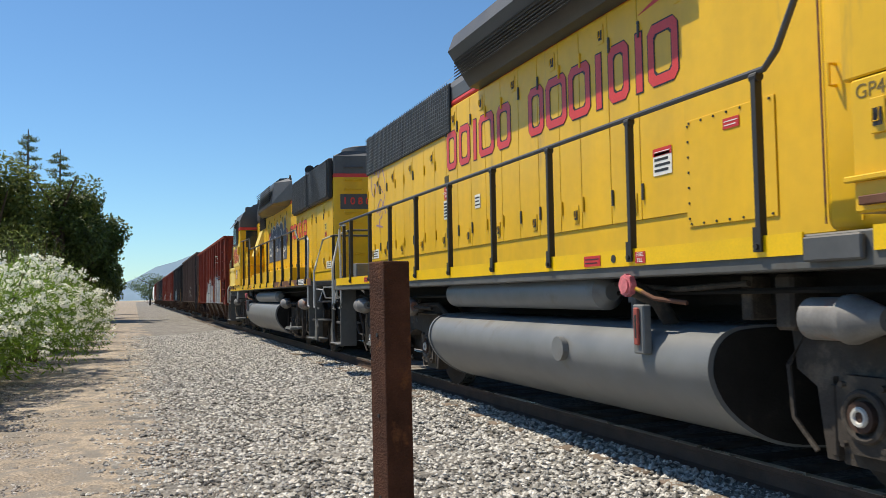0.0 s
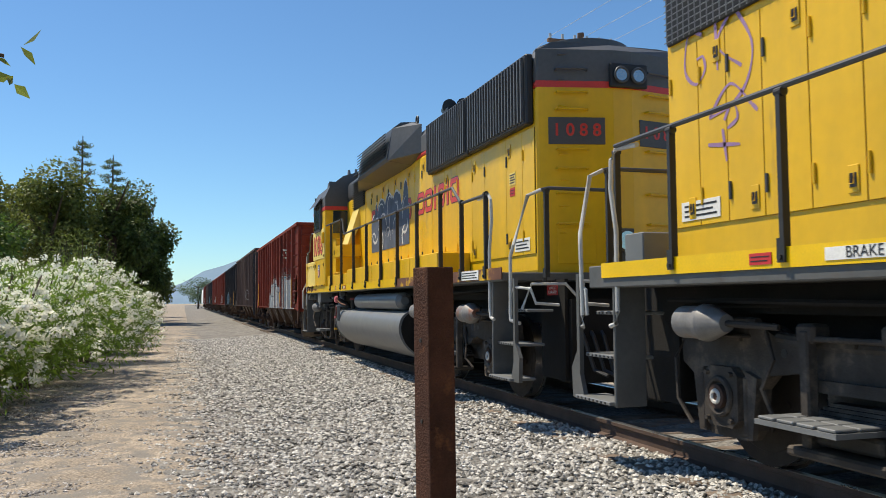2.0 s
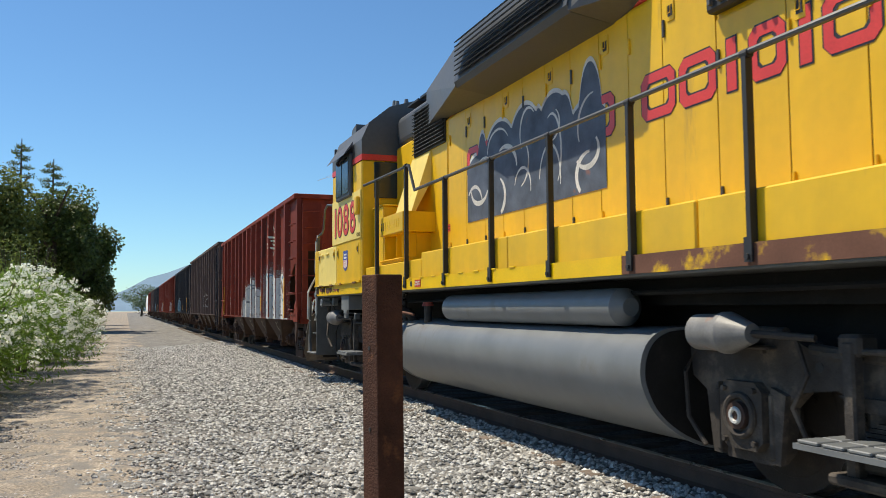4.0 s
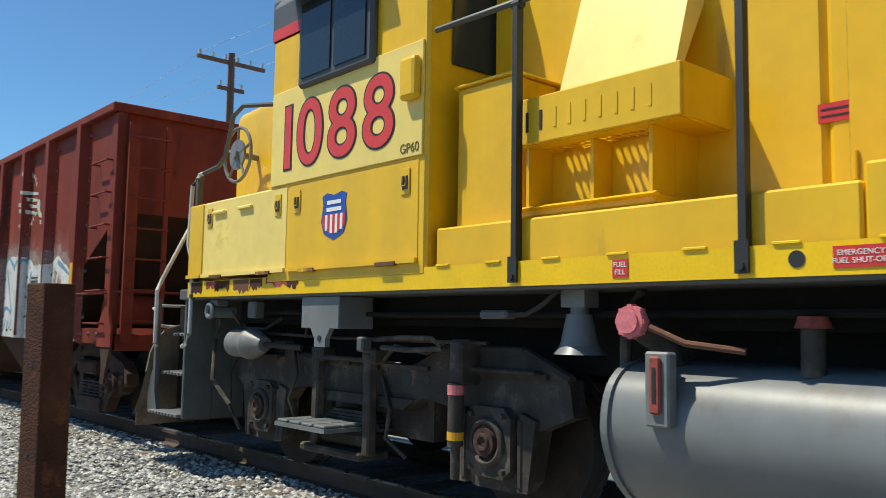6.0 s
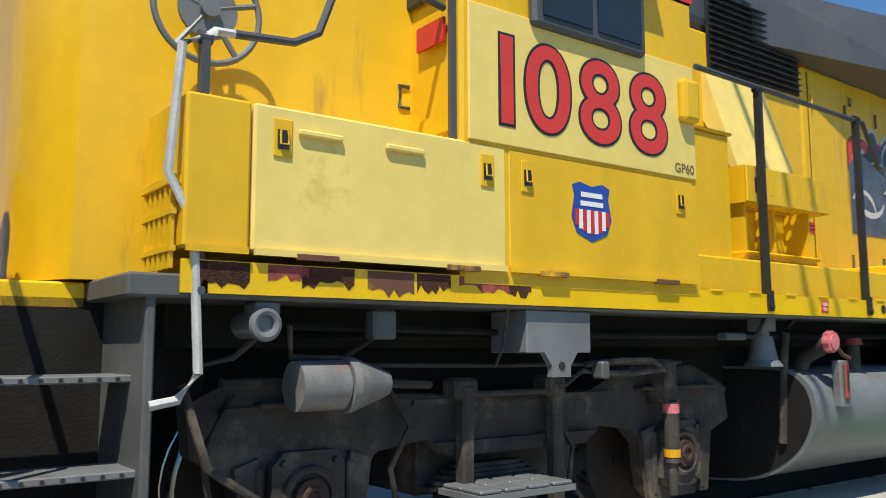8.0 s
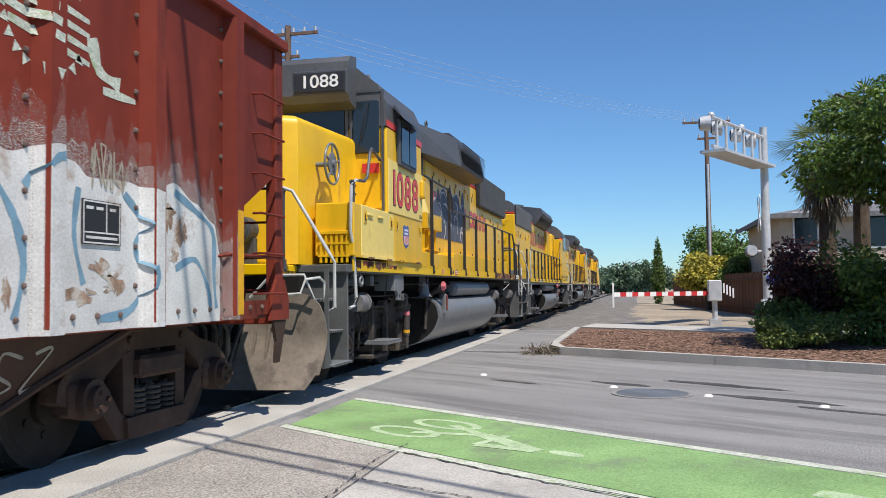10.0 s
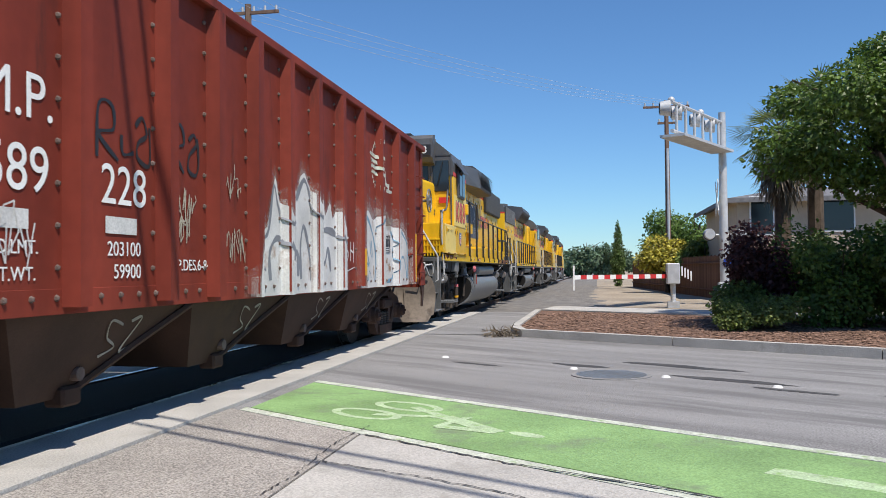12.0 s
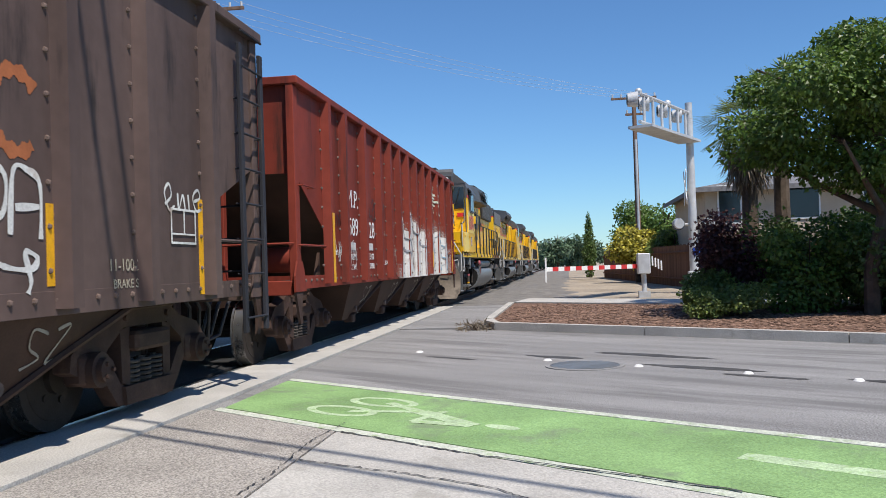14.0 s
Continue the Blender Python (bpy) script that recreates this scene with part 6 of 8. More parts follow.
    prism(bm, [(-w + 0.02, 3.6), (-1.12, 3.62), (-1.38, 4.02), (-1.3, 4.22), (-0.7, 4.3), (0.7, 4.3), (1.3, 4.22), (1.38, 4.02), (1.12, 3.62), (w - 0.02, 3.6)], -2.5, 1.6, "x")
    d = part("dynamic_brake_blister", bm, DARKGREY, L, "dark overhanging roof blister")
    louvres(d, -2.45, 1.5, -1.29, 3.68, 3.98, 8)
    for x in (-6.6, -5.4, -4.2):
        roof_fan(L, x, 4.03, 0.55)
    for x in (-1.2, 0.6):
        roof_fan(L, x, 4.28, 0.5)
    bm = B()
    for dx, dy, l in ((0, -0.1, 0.34), (0.14, 0.1, 0.3)):
        cyl(bm, (2.2 + dx + l / 2, dy, 4.3), 0.11, l, "x", 14, 0.05)
    box(bm, 2.1, 2.3, -0.3, 0.3, 4.0, 4.28)
    part("air_horn", bm, INK, L)
    # cab and nose
    bm = B()
    box(bm, 4.0, 5.9, -1.54, 1.54, 1.48, 3.36, 0.02)
    cab = part("cab", bm, YELLOW, L)
    bm = B()
    prism(bm, [(-1.54, 3.36), (-1.54, 3.62), (-1.3, 3.92), (-0.9, 4.1), (0.9, 4.1), (1.3, 3.92), (1.54, 3.62), (1.54, 3.36)], 4.0, 5.92, "x")
    part("cab_roof", bm, GREY, cab)
    bm = B()
    box(bm, 3.995, 5.905, -1.545, 1.545, 3.33, 3.42)
    part("cab_stripe", bm, RED, cab)
    for a, b in ((4.4, 4.9), (4.96, 5.46)):
        bm = B()
        box(bm, a, b, -1.575, -1.54, 2.9, 3.5, 0.015)
        part("side_window", bm, GLASS, cab)
    bm = B()
    box(bm, 3.97, 4.0, -1.4, -1.02, 2.5, 3.45, 0.01)
    part("cab_door_window", bm, GLASS, cab)
    bm = B()
    box(bm, 3.45, 7.2, -1.54, -1.05, 1.55, 2.2, 0.012)
    part("side_box", bm, YELLOW, L)
    latch(L, 3.62, -1.545, 2.0)
    bm = B()
    box(bm, 3.4, 3.995, -1.538, -1.205, 2.205, 3.34, 0.01)
    cs = part("cab_side_panel", bm, YELLOW, L, "yellow cab side panel")
    words("stencil", "GP40-2", 0.1, near_side(3.64, -1.5415, 2.13), MODELINK, L, depth=0.001)
    bm = B()
    box(bm, 3.42, 7.2, -1.575, -1.54, 1.7, 1.73, 0.006)
    part("box_ledge", bm, YELLOW, L)
    bm = B()
    box(bm, 3.5, 3.7, -1.57, -1.535, 1.585, 1.63, 0.005)
    part("box_hinge", bm, WORN, L)
    for x, z0, z1 in ((2.93, 1.55, 3.5), (3.18, 1.55, 3.5)):
        bm = B()
        box(bm, x - 0.006, x + 0.006, -1.204, -1.198, z0, z1)
        part("panel_seam", bm, WORN, L)
    bm = B()
    tube(bm, [(3.04, -1.2, 2.3), (3.04, -1.25, 2.3), (3.04, -1.25, 2.42), (3.04, -1.2, 2.42)], 0.01, 6)
    part("door_handle", bm, YELLOW, L)
    # slanting red flash above the doors
    bm = B()
    prism(bm, [(0.86, 3.4), (1.5, 3.565), (1.5, 3.47)], -w - 0.0185, -w - 0.0165)
    part("red_flash", bm, RED, L, "slanting red painted flash")
    bm = B()
    prism(bm, [(7.35, -0.62), (7.15, -0.98), (5.9, -1.1), (5.9, 1.1), (7.15, 0.98), (7.35, 0.62)], 1.5, 2.9, "z")
    part("short_nose", bm, YELLOW, L)
    headlights(L, 5.9, 1, 0, 3.85)
    # handrail
    for x in (2.78, 1.48, 0.25, -0.95, -2.16, -3.35, -4.5, -5.55, -6.7):
        stanchion(L, x, -1.52, 1.46, 2.38)
    rail_bar(L, [(-7.5, -1.52, 2.42), (2.85, -1.52, 2.42), (2.95, -1.52, 2.5), (3.36, -1.52, 3.15), (3.39, -1.5, 3.2)], DARKGREY)
    end_rails(L, -7.55, -1, 1.48)
    steps(L, -7.62, -1)
    end_rails(L, 7.4, 1, 1.48)
    steps(L, 7.45, 1)
    stanchion(L, -7.7, -1.4, 1.46, 2.4)
    for z in (1.95, 2.25, 2.55, 2.85, 3.4, 3.7):
        bm = B()
        tube(bm, [(-7.55, -0.75, z), (-7.62, -0.75, z), (-7.62, -0.35, z), (-7.55, -0.35, z)], 0.012, 6)
        part("grab_iron", bm, YELLOW, L)
    headlights(L, -7.55, -1, 0, 3.75)
    bm = B()
    box(bm, -8.3, -7.95, -0.85, 1.45, 0.3, 1.2)
    part("pilot", bm, UNDERDARK, L)
    bm = B()
    prism(bm, [(8.05, 0.2), (8.6, 0.2), (8.5, 0.7), (8.1, 1.2)], -1.45, 1.45)
    part("plough", bm, MUDDY, L)
    bm = B()
    box(bm, -7.95, -7.65, -1.2, -0.9, 1.5, 1.75, 0.01)
    part("platform_box", bm, GREYTANK, L)
    coupler(L, -8.1, -1, TRUCKGREY)
    coupler(L, 8.1, 1, TRUCKGREY)
    t = fuel_tank(L, -2.95, 2.24, air=(-2.6, 0.85))
    filler(L, 1.42)
    bm = B()
    cyl(bm, (0.36, -1.52, 0.73), 0.1, 0.05, "y", 22)
    part("tank_plug", bm, GREYTANK, t, smooth=True)
    bm = B()
    cyl(bm, (1.2, -1.3, 1.0), 0.055, 0.26, "z", 16)
    cyl(bm, (1.2, -1.3, 1.13), 0.075, 0.04, "z", 18)
    part("vent_pipe", bm, DARKGREY, L)
    bm = B()
    box(bm, 2.2, 2.3, -1.2, -1.0, 1.0, 1.28, 0.01)
    box(bm, 2.55, 2.7, -1.25, -1.0, 0.95, 1.28, 0.02)
    tube(bm, [(0.9, -1.3, 1.25), (1.7, -1.3, 1.2), (2.4, -1.3, 1.23)], 0.02)
    part("under_deck_valve", bm, TRUCKGREY, L)
    loco_truck(L, -5.3)
    loco_truck(L, 4.5)
    plain_sign(L, 1.25 + 0.35, -1.536, 1.425, 0.12, 0.08, SIGNRED, "FUEL\nFILL", 0.04, WHITE)
    plain_sign(L, 0.95, -1.536, 1.425, 0.24, 0.08, SIGNRED, rows=2)
    bm = B()
    cyl(bm, (1.25, -1.536, 1.43), 0.03, 0.006, "y", 14)
    part("sill_hole", bm, INK, L)
    plain_sign(L, -4.82, -1.536, 1.43, 0.8, 0.07, WHITE, "BRAKE STICK", 0.085, INK)
    plain_sign(L, -5.75, -1.536, 1.43, 0.2, 0.07, SIGNRED, rows=2)
    plain_sign(L, -7.1, -w - 0.016, 1.88, 0.5, 0.15, WHITE)
    plain_sign(L, -2.55, -w - 0.016, 2.28, 0.16, 0.16, WHITE)
    plain_sign(L, -3.58, -w - 0.016, 2.66, 0.15, 0.12, MODELINK, rows=3)
    plain_sign(L, -3.58, -w - 0.016, 2.5, 0.19, 0.16, SIGNRED, "FIRE\nEXTINGUISHER\nINSIDE", 0.042, WHITE)
    plain_sign(L, -3.58, -w - 0.016, 2.28, 0.24, 0.24, WHITE, rows=5)
    plain_sign(L, 1.15, -w - 0.016, 2.18, 0.24, 0.2, WHITE, rows=4)
    plain_sign(L, 1.15, -w - 0.018, 2.26, 0.24, 0.06, SIGNRED, rows=1, ink=WHITE)
    plain_sign(L, 2.05, -w - 0.102, 2.3, 0.16, 0.07, SIGNRED, rows=2, ink=WHITE)
    letter_blocks(L, -w - 0.016, 2.78, 3.26, [(-3.55 + 1.095 * a, -3.55 + 1.095 * b) for a, b in NAME])
    for q in ([(-7.02, 3.22), (-7.2, 3.28), (-7.26, 3.0), (-7.12, 2.86), (-7.0, 2.94), (-7.02, 3.05), (-7.1, 3.05)], [(-6.86, 3.36), (-6.84, 2.9)], [(-6.6, 3.34), (-6.84, 3.1), (-6.56, 2.86)],
              [(-6.62, 3.3), (-6.44, 3.0), (-6.5, 2.74), (-6.7, 2.6), (-6.96, 2.56)], [(-6.96, 2.56), (-6.7, 2.76), (-6.46, 2.56), (-6.4, 2.5)], [(-6.78, 2.5), (-6.68, 2.62), (-6.62, 2.5), (-6.74, 2.44)], [(-7.0, 2.36), (-6.6, 2.3)], [(-6.8, 2.46), (-6.76, 2.2)]):
        stroke(L, q, 0.032, SPRAYPURPLE, 0.002, -w - 0.0155, label="violet sprayed tag")
    return L


def freight_truck(parent, x):
    bm = B()
    box(bm, -0.3, 0.3, -1.2, 1.2, 0.55, 0.72, 0.03)
    box(bm, -0.15, 0.15, -0.3, 0.3, 0.7, 1.0)
    t = part("truck", bm, BROWNSTEEL, parent, "rusty brown freight truck")
    t.matrix_basis = pose(x, 0, 0)
    for s in (-1, 1):
        bm = B()
        y0, y1 = sorted((s * 0.98, s * 1.12))
        prism(bm, [(-1.14, 0.6), (-1.0, 0.72), (-0.66, 0.8), (-0.4, 0.93), (0.4, 0.93), (0.66, 0.8), (1.0, 0.72), (1.14, 0.6), (1.16, 0.48), (1.06, 0.44), (1.02, 0.58), (0.76, 0.58), (0.72, 0.46), (0.64, 0.6), (0.38, 0.76),
                   (-0.38, 0.76), (-0.64, 0.6), (-0.72, 0.46), (-0.76, 0.58), (-1.02, 0.58), (-1.06, 0.44), (-1.16, 0.48)], y0, y1)
        for m in (-1, 1):
            prism(bm, [(m * 0.29, 0.765), (m * 0.44, 0.74), (m * 0.42, 0.3), (m * 0.29, 0.26)], y0, y1)
            prism(bm, [(m * 0.73, 0.57), (m * 0.76, 0.44), (m * 0.48, 0.12), (m * 0.34, 0.12), (m * 0.34, 0.26), (m * 0.44, 0.3), (m * 0.6, 0.5)], y0 + 0.005, y1 - 0.005)
            cyl(bm, (m * 0.36, s * 1.13, 0.84), 0.03, 0.04, "y", 10)
        prism(bm, [(-0.42, 0.27), (0.42, 0.27), (0.4, 0.115), (-0.4, 0.115)], min(y0, s * 1.15), max(y1, s * 1.15))
        box(bm, -0.5, 0.5, min(y0, s * 1.15), max(y1, s * 1.15), 0.9, 0.945, 0.01)
        part("side_frame", bm, BROWNSTEEL, t)
    for a in (-0.89, 0.89):
        wheelset(t, a, 0.43, 0.43, WHEELDARK)
        bm = B()
        box(bm, a - 0.17, a + 0.17, -1.16, -0.98, 0.36, 0.6, 0.03)
        cyl(bm, (a, -1.15, 0.47), 0.14, 0.14, "y", 20)
        cyl(bm, (a, -1.23, 0.47), 0.095, 0.08, "y", 20)
        for k in range(3):
            cyl(bm, (a + 0.055 * math.cos(k * 2.09), -1.28, 0.47 + 0.055 * math.sin(k * 2.09)), 0.018, 0.03, "y", 6)
        part("bearing_cap", bm, BROWNSTEEL, t, smooth=True)
    for k in (-0.2, 0.0, 0.2):
        bm = B()
        for j in range(6):
            ring(bm, (k, -1.06, 0.26 + j * 0.04), 0.075, 0.016, "z", 14, 6)
        cyl(bm, (k, -1.06, 0.36), 0.04, 0.26, "z", 8)
        tagged(part("coil_spring", bm, TRUCKGREY, t), kind="stuff")
    return t


RIBS = (6.36, 5.15, 4.08, 3.0, 2.03, 1.05, 0.1, -0.77, -1.64, -2.5, -3.65, -4.83, -5.72)


def side_y(x):
    """How far the ribbed side of a hopper car stands out at x."""
    for r in RIBS:
        d = abs(x - r)
        if d < 0.065:
            return 1.59
        if d < 0.1:
            return 1.48 + 0.11 * (0.1 - d) / 0.035
    return 1.48


def build_hopper(ends, top, paint, label, sill=1.02, strips=((6.36, 0.85), (3.0, 0.5), (-2.3, 0.45), (-5.36, 0.95))):
    """Open hopper car: ribbed sides, sloped ends, four discharge bays. Origin at mid-length."""
    H = empty("hopper_car", label, "hopper car", "freight cars of the train")
    y = 1.48
    rear, front = ends
    for s in (-1, 1):
        bm = B()
        a, b = sorted((s * (y - 0.012), s * y))
        prism(bm, [(RIBS[-1] - 0.06, sill - 0.07), (RIBS[0] + 0.06, sill - 0.07), (RIBS[0] + 0.06, 1.82), (front, 2.32), (front, top), (rear, top), (rear, 2.42), (RIBS[-1] - 0.06, 1.72)], a, b)
        part("side_sheet", bm, paint, H)
        bm = B()
        a, b = sorted((s * (y - 0.06), s * (y + 0.09)))
        box(bm, rear - 0.06, front + 0.06, a, b, top, top + 0.1, 0.012)
        part("top_chord", bm, paint, H)
        bm = B()
        a, b = sorted((s * (y - 0.004), s * (y + 0.0025)))
        box(bm, rear - 0.1, front + 0.1, a, b, sill - 0.075, sill + 0.09, 0.004)
        part("side_sill", bm, paint, H)
        for x in RIBS:
            bm = B()
            yo = s * (y + 0.11)
            prism(bm, [(x - 0.1, s * y), (x - 0.065, yo), (x + 0.065, yo), (x + 0.1, s * y)], sill - 0.03, top - 0.0, "z")
            r = part("rib", bm, paint, H)
            if s < 0:
                bm = B()
                for j in range(9):
                    for dx in (-0.15, 0.15):
                        ball(bm, (x + dx, -y - 0.004, sill + 0.22 + j * (top - sill - 0.35) / 8), 0.023, 1)
                tagged(part("rivets", bm, RIVET, r), kind="stuff")
        if s < 0:
            bm = B()
            for j in range(int((front - rear) / 0.24)):
                ball(bm, (rear + 0.1 + j * 0.24, -y - 0.005, sill + 0.03), 0.024, 1)
            tagged(part("sill_rivets", bm, RIVET, H), kind="stuff")
    for e, h in ((-1, rear), (1, front)):
        # upright end sheet, slope sheet below it, posts, platform, ladder and handrails
        def span(a, b):
            return sorted((h - e * a, h - e * b))
        bm = B()
        box(bm, *span(0.03, 0.05), -y + 0.015, y - 0.015, 2.4, top)
        part("end_sheet", bm, paint, H)
        bm = B()
        prism(bm, [(h - e * 0.05, 2.42), (h - e * 2.75, 1.1), (h - e * 2.95, 1.1), (h - e * 0.12, 2.5)], -y + 0.015, y - 0.015)
        part("slope_sheet", bm, BAYBROWN, H, "dark brown slope sheet")
        bm = B()
        box(bm, *span(0.1, -0.06), -y - 0.05, y + 0.05, top, top + 0.1, 0.01)
        part("end_chord", bm, paint, H)
        bm = B()
        box(bm, *span(0.12, -0.1), -1.45, 1.45, sill - 0.14, sill + 0.04, 0.01)
        part("end_sill", bm, paint, H)
        bm = B()
        box(bm, *span(3, -0.3), -0.3, 0.3, 0.72, 1.0)
        part("draft_sill", bm, BAYBROWN, H)
        for yy in (-y + 0.02, y - 0.02):
            bm = B()
            box(bm, *span(0.12, -0.05), yy - 0.05, yy + 0.05, sill - 0.05, top, 0.008)
            part("corner_post", bm, paint, H)
            bm = B()
            s = -1 if yy < 0 else 1
            prism(bm, [(h - e * 0.26, sill - 0.1), (h - e * 0.2, sill + 0.16), (h - e * 0.12, sill + 0.28), (h + e * 0.06, sill + 0.28), (h + e * 0.16, sill + 0.1), (h + e * 0.16, sill - 0.1)], *sorted((s * (y + 0.016), s * (y + 0.04))))
            part("gusset", bm, paint, H)
            bm = B()
            prism(bm, [(h - e * 0.16, sill - 0.105), (h + e * 0.12, sill - 0.105), (h + e * 0.02, sill - 0.36), (h - e * 0.03, sill - 0.5), (h - e * 0.12, sill - 0.5), (h - e * 0.1, sill - 0.3)], *sorted((s * (y + 0.0), s * (y + 0.03))))
            part("sill_step", bm, BROWNSTEEL, H)
            bm = B()
            tube(bm, [(h - e * 0.02, s * y, 1.5), (h - e * 0.05, s * (y + 0.06), 1.5), (h - e * 1.1, s * (y + 0.06), 1.5), (h - e * 1.2, s * (y - 0.02), 1.48)], 0.017, 6)
            part("side_handrail", bm, paint, H)
        for yy in (-0.5, 0.5):
            bm = B()
            box(bm, *span(0.1, 0.0), yy - 0.05, yy + 0.05, sill, 2.42, 0.008)
            part("end_post", bm, paint, H)
        bm = B()
        tube(bm, [(h + e * 0.02, -y, 1.52), (h + e * 0.12, -y + 0.06, 1.52), (h + e * 0.12, 1.3, 1.52), (h + e * 0.02, 1.36, 1.52)], 0.017, 6)
        part("end_handrail", bm, paint, H)
        bm = B()
        cyl(bm, (h - e * 0.75, -0.95, 1.33), 0.17, 0.6, "y", 18)
        part("air_reservoir", bm, paint, H, "small round air tank under the slope", True)
        bm = B()
        prism(bm, [(h - e * 0.95, 1.0), (h - e * 1.2, 1.0), (h - e * 1.2, 1.42)], -1.42, -1.38)
        part("bracket", bm, BAYBROWN, H)
        # brown car's ladder in black: dark brown with shade put into it
        steel = BLACKCAR if paint is BROWNCAR else paint
        for yy, w in ((-e * 1.36, 0.06), (-e * 0.98, 0.025)):
            bm = B()
            box(bm, *span(-0.14, -0.18), yy - w, yy + w, sill - 0.05, top - 0.12)
            lr = part("ladder_rail", bm, steel, H)
        for k in range(7):
            bm = B()
            z = sill + 0.18 + k * (top - sill - 0.3) / 6.5
            tube(bm, [(h + e * 0.16, -e * 1.4, z), (h + e * 0.23, -e * 1.36, z), (h + e * 0.23, -e * 0.98, z), (h + e * 0.16, -e * 0.95, z)], 0.013, 6)
            part("rung", bm, steel, lr)
        for k in range(6):
            bm = B()
            z = sill + 0.15 + k * 0.36
            x = h - e * 0.3
            tube(bm, [(x - 0.24, -y, z), (x - 0.24, -y - 0.09, z), (x + 0.24, -y - 0.09, z), (x + 0.24, -y, z)], 0.012, 6)
            if e > 0 or k == 3:
                part("side_grab_iron", bm, steel, H)
        if e > 0 and paint is BROWNCAR:
            for x in (h - 0.56, h + 0.01):
                bm = B()
                box(bm, x - 0.04, x + 0.04, -y - 0.1, -y - 0.06, sill - 0.45, top - 0.15, 0.006)
                side = part("ladder_stile", bm, steel, H, "dark upright of the side ladder")
            for k in range(3):
                bm = B()
                z = sill + 2.3 - 0.02 + (k - 1) * 0.36 if k else sill - 0.3
                tube(bm, [(h - 0.56, -y - 0.1, z), (h + 0.01, -y - 0.1, z)], 0.013, 6)
                part("ladder_rung", bm, steel, H)
        coupler(H, h + e * 0.15, e, BROWNSTEEL)
        freight_truck(H, e * 5.85)
    for k in range(4):
        x = 3.72 - 2.31 * k
        bm = B()
        vs0 = [bm.verts.new(p) for p in ((x - 0.95, -1.4, sill - 0.08), (x + 1.32, -1.4, sill - 0.08), (x + 1.32, 1.4, sill - 0.08), (x - 0.95, 1.4, sill - 0.08))]
        vs1 = [bm.verts.new(p) for p in ((x - 0.5, -1.12, 0.34), (x, -1.12, 0.34), (x, 1.12, 0.34), (x - 0.5, 1.12, 0.34))]
        bm.faces.new(vs1[::-1])
        for i in range(4):
            bm.faces.new((vs0[i], vs0[(i + 1) % 4], vs1[(i + 1) % 4], vs1[i]))
        bmesh.ops.recalc_face_normals(bm, faces=bm.faces[:])
        by = part("discharge_bay", bm, BAYBROWN, H, "rusty discharge bay under the car")
        bm = B()
        tube(bm, [(x - 0.02, -1.14, 0.35), (x + 0.66, -1.28, 0.66), (x + 1.3, -1.42, sill - 0.08)], 0.03, 6)
        part("bay_rim", bm, BAYBROWN, by)
        bm = B()
        box(bm, x - 0.12, x + 0.1, -1.2, -1.04, 0.28, 0.42, 0.02)
        part("gate_latch", bm, BAYBROWN, by)
        bm = B()
        cyl(bm, (x + 0.02, -1.17, 0.5), 0.05, 0.14, "y", 12)
        part("latch_pin", bm, RIVET, by)
        for q in ([(x + 0.38, 0.82), (x + 0.2, 0.86), (x + 0.22, 0.74), (x + 0.36, 0.66), (x + 0.2, 0.6)], [(x + 0.46, 0.84), (x + 0.6, 0.86), (x + 0.46, 0.62), (x + 0.64, 0.66)]):
            stroke(by, q, 0.024, CHALK, 0.012, -1.4 + 0.28 * (sill - 0.08 - q[0][1]) / 0.6, "chalk_mark", "pale chalk scrawl", -0.467)
    bm = B()
    box(bm, rear + 2, front - 2, -0.35, 0.35, 0.75, 1.0)
    part("centre_sill", bm, BAYBROWN, H)
    for x, tall in strips:
        bm = B()
        yy = -side_y(x) - 0.003
        box(bm, x - 0.05, x + 0.05, yy - 0.002, yy + 0.002, sill - 0.02 if tall > 0.8 else sill + 0.12, sill + tall)
        part("reflector", bm, CARYELLOW, H, "yellow reflector strip")
    return H


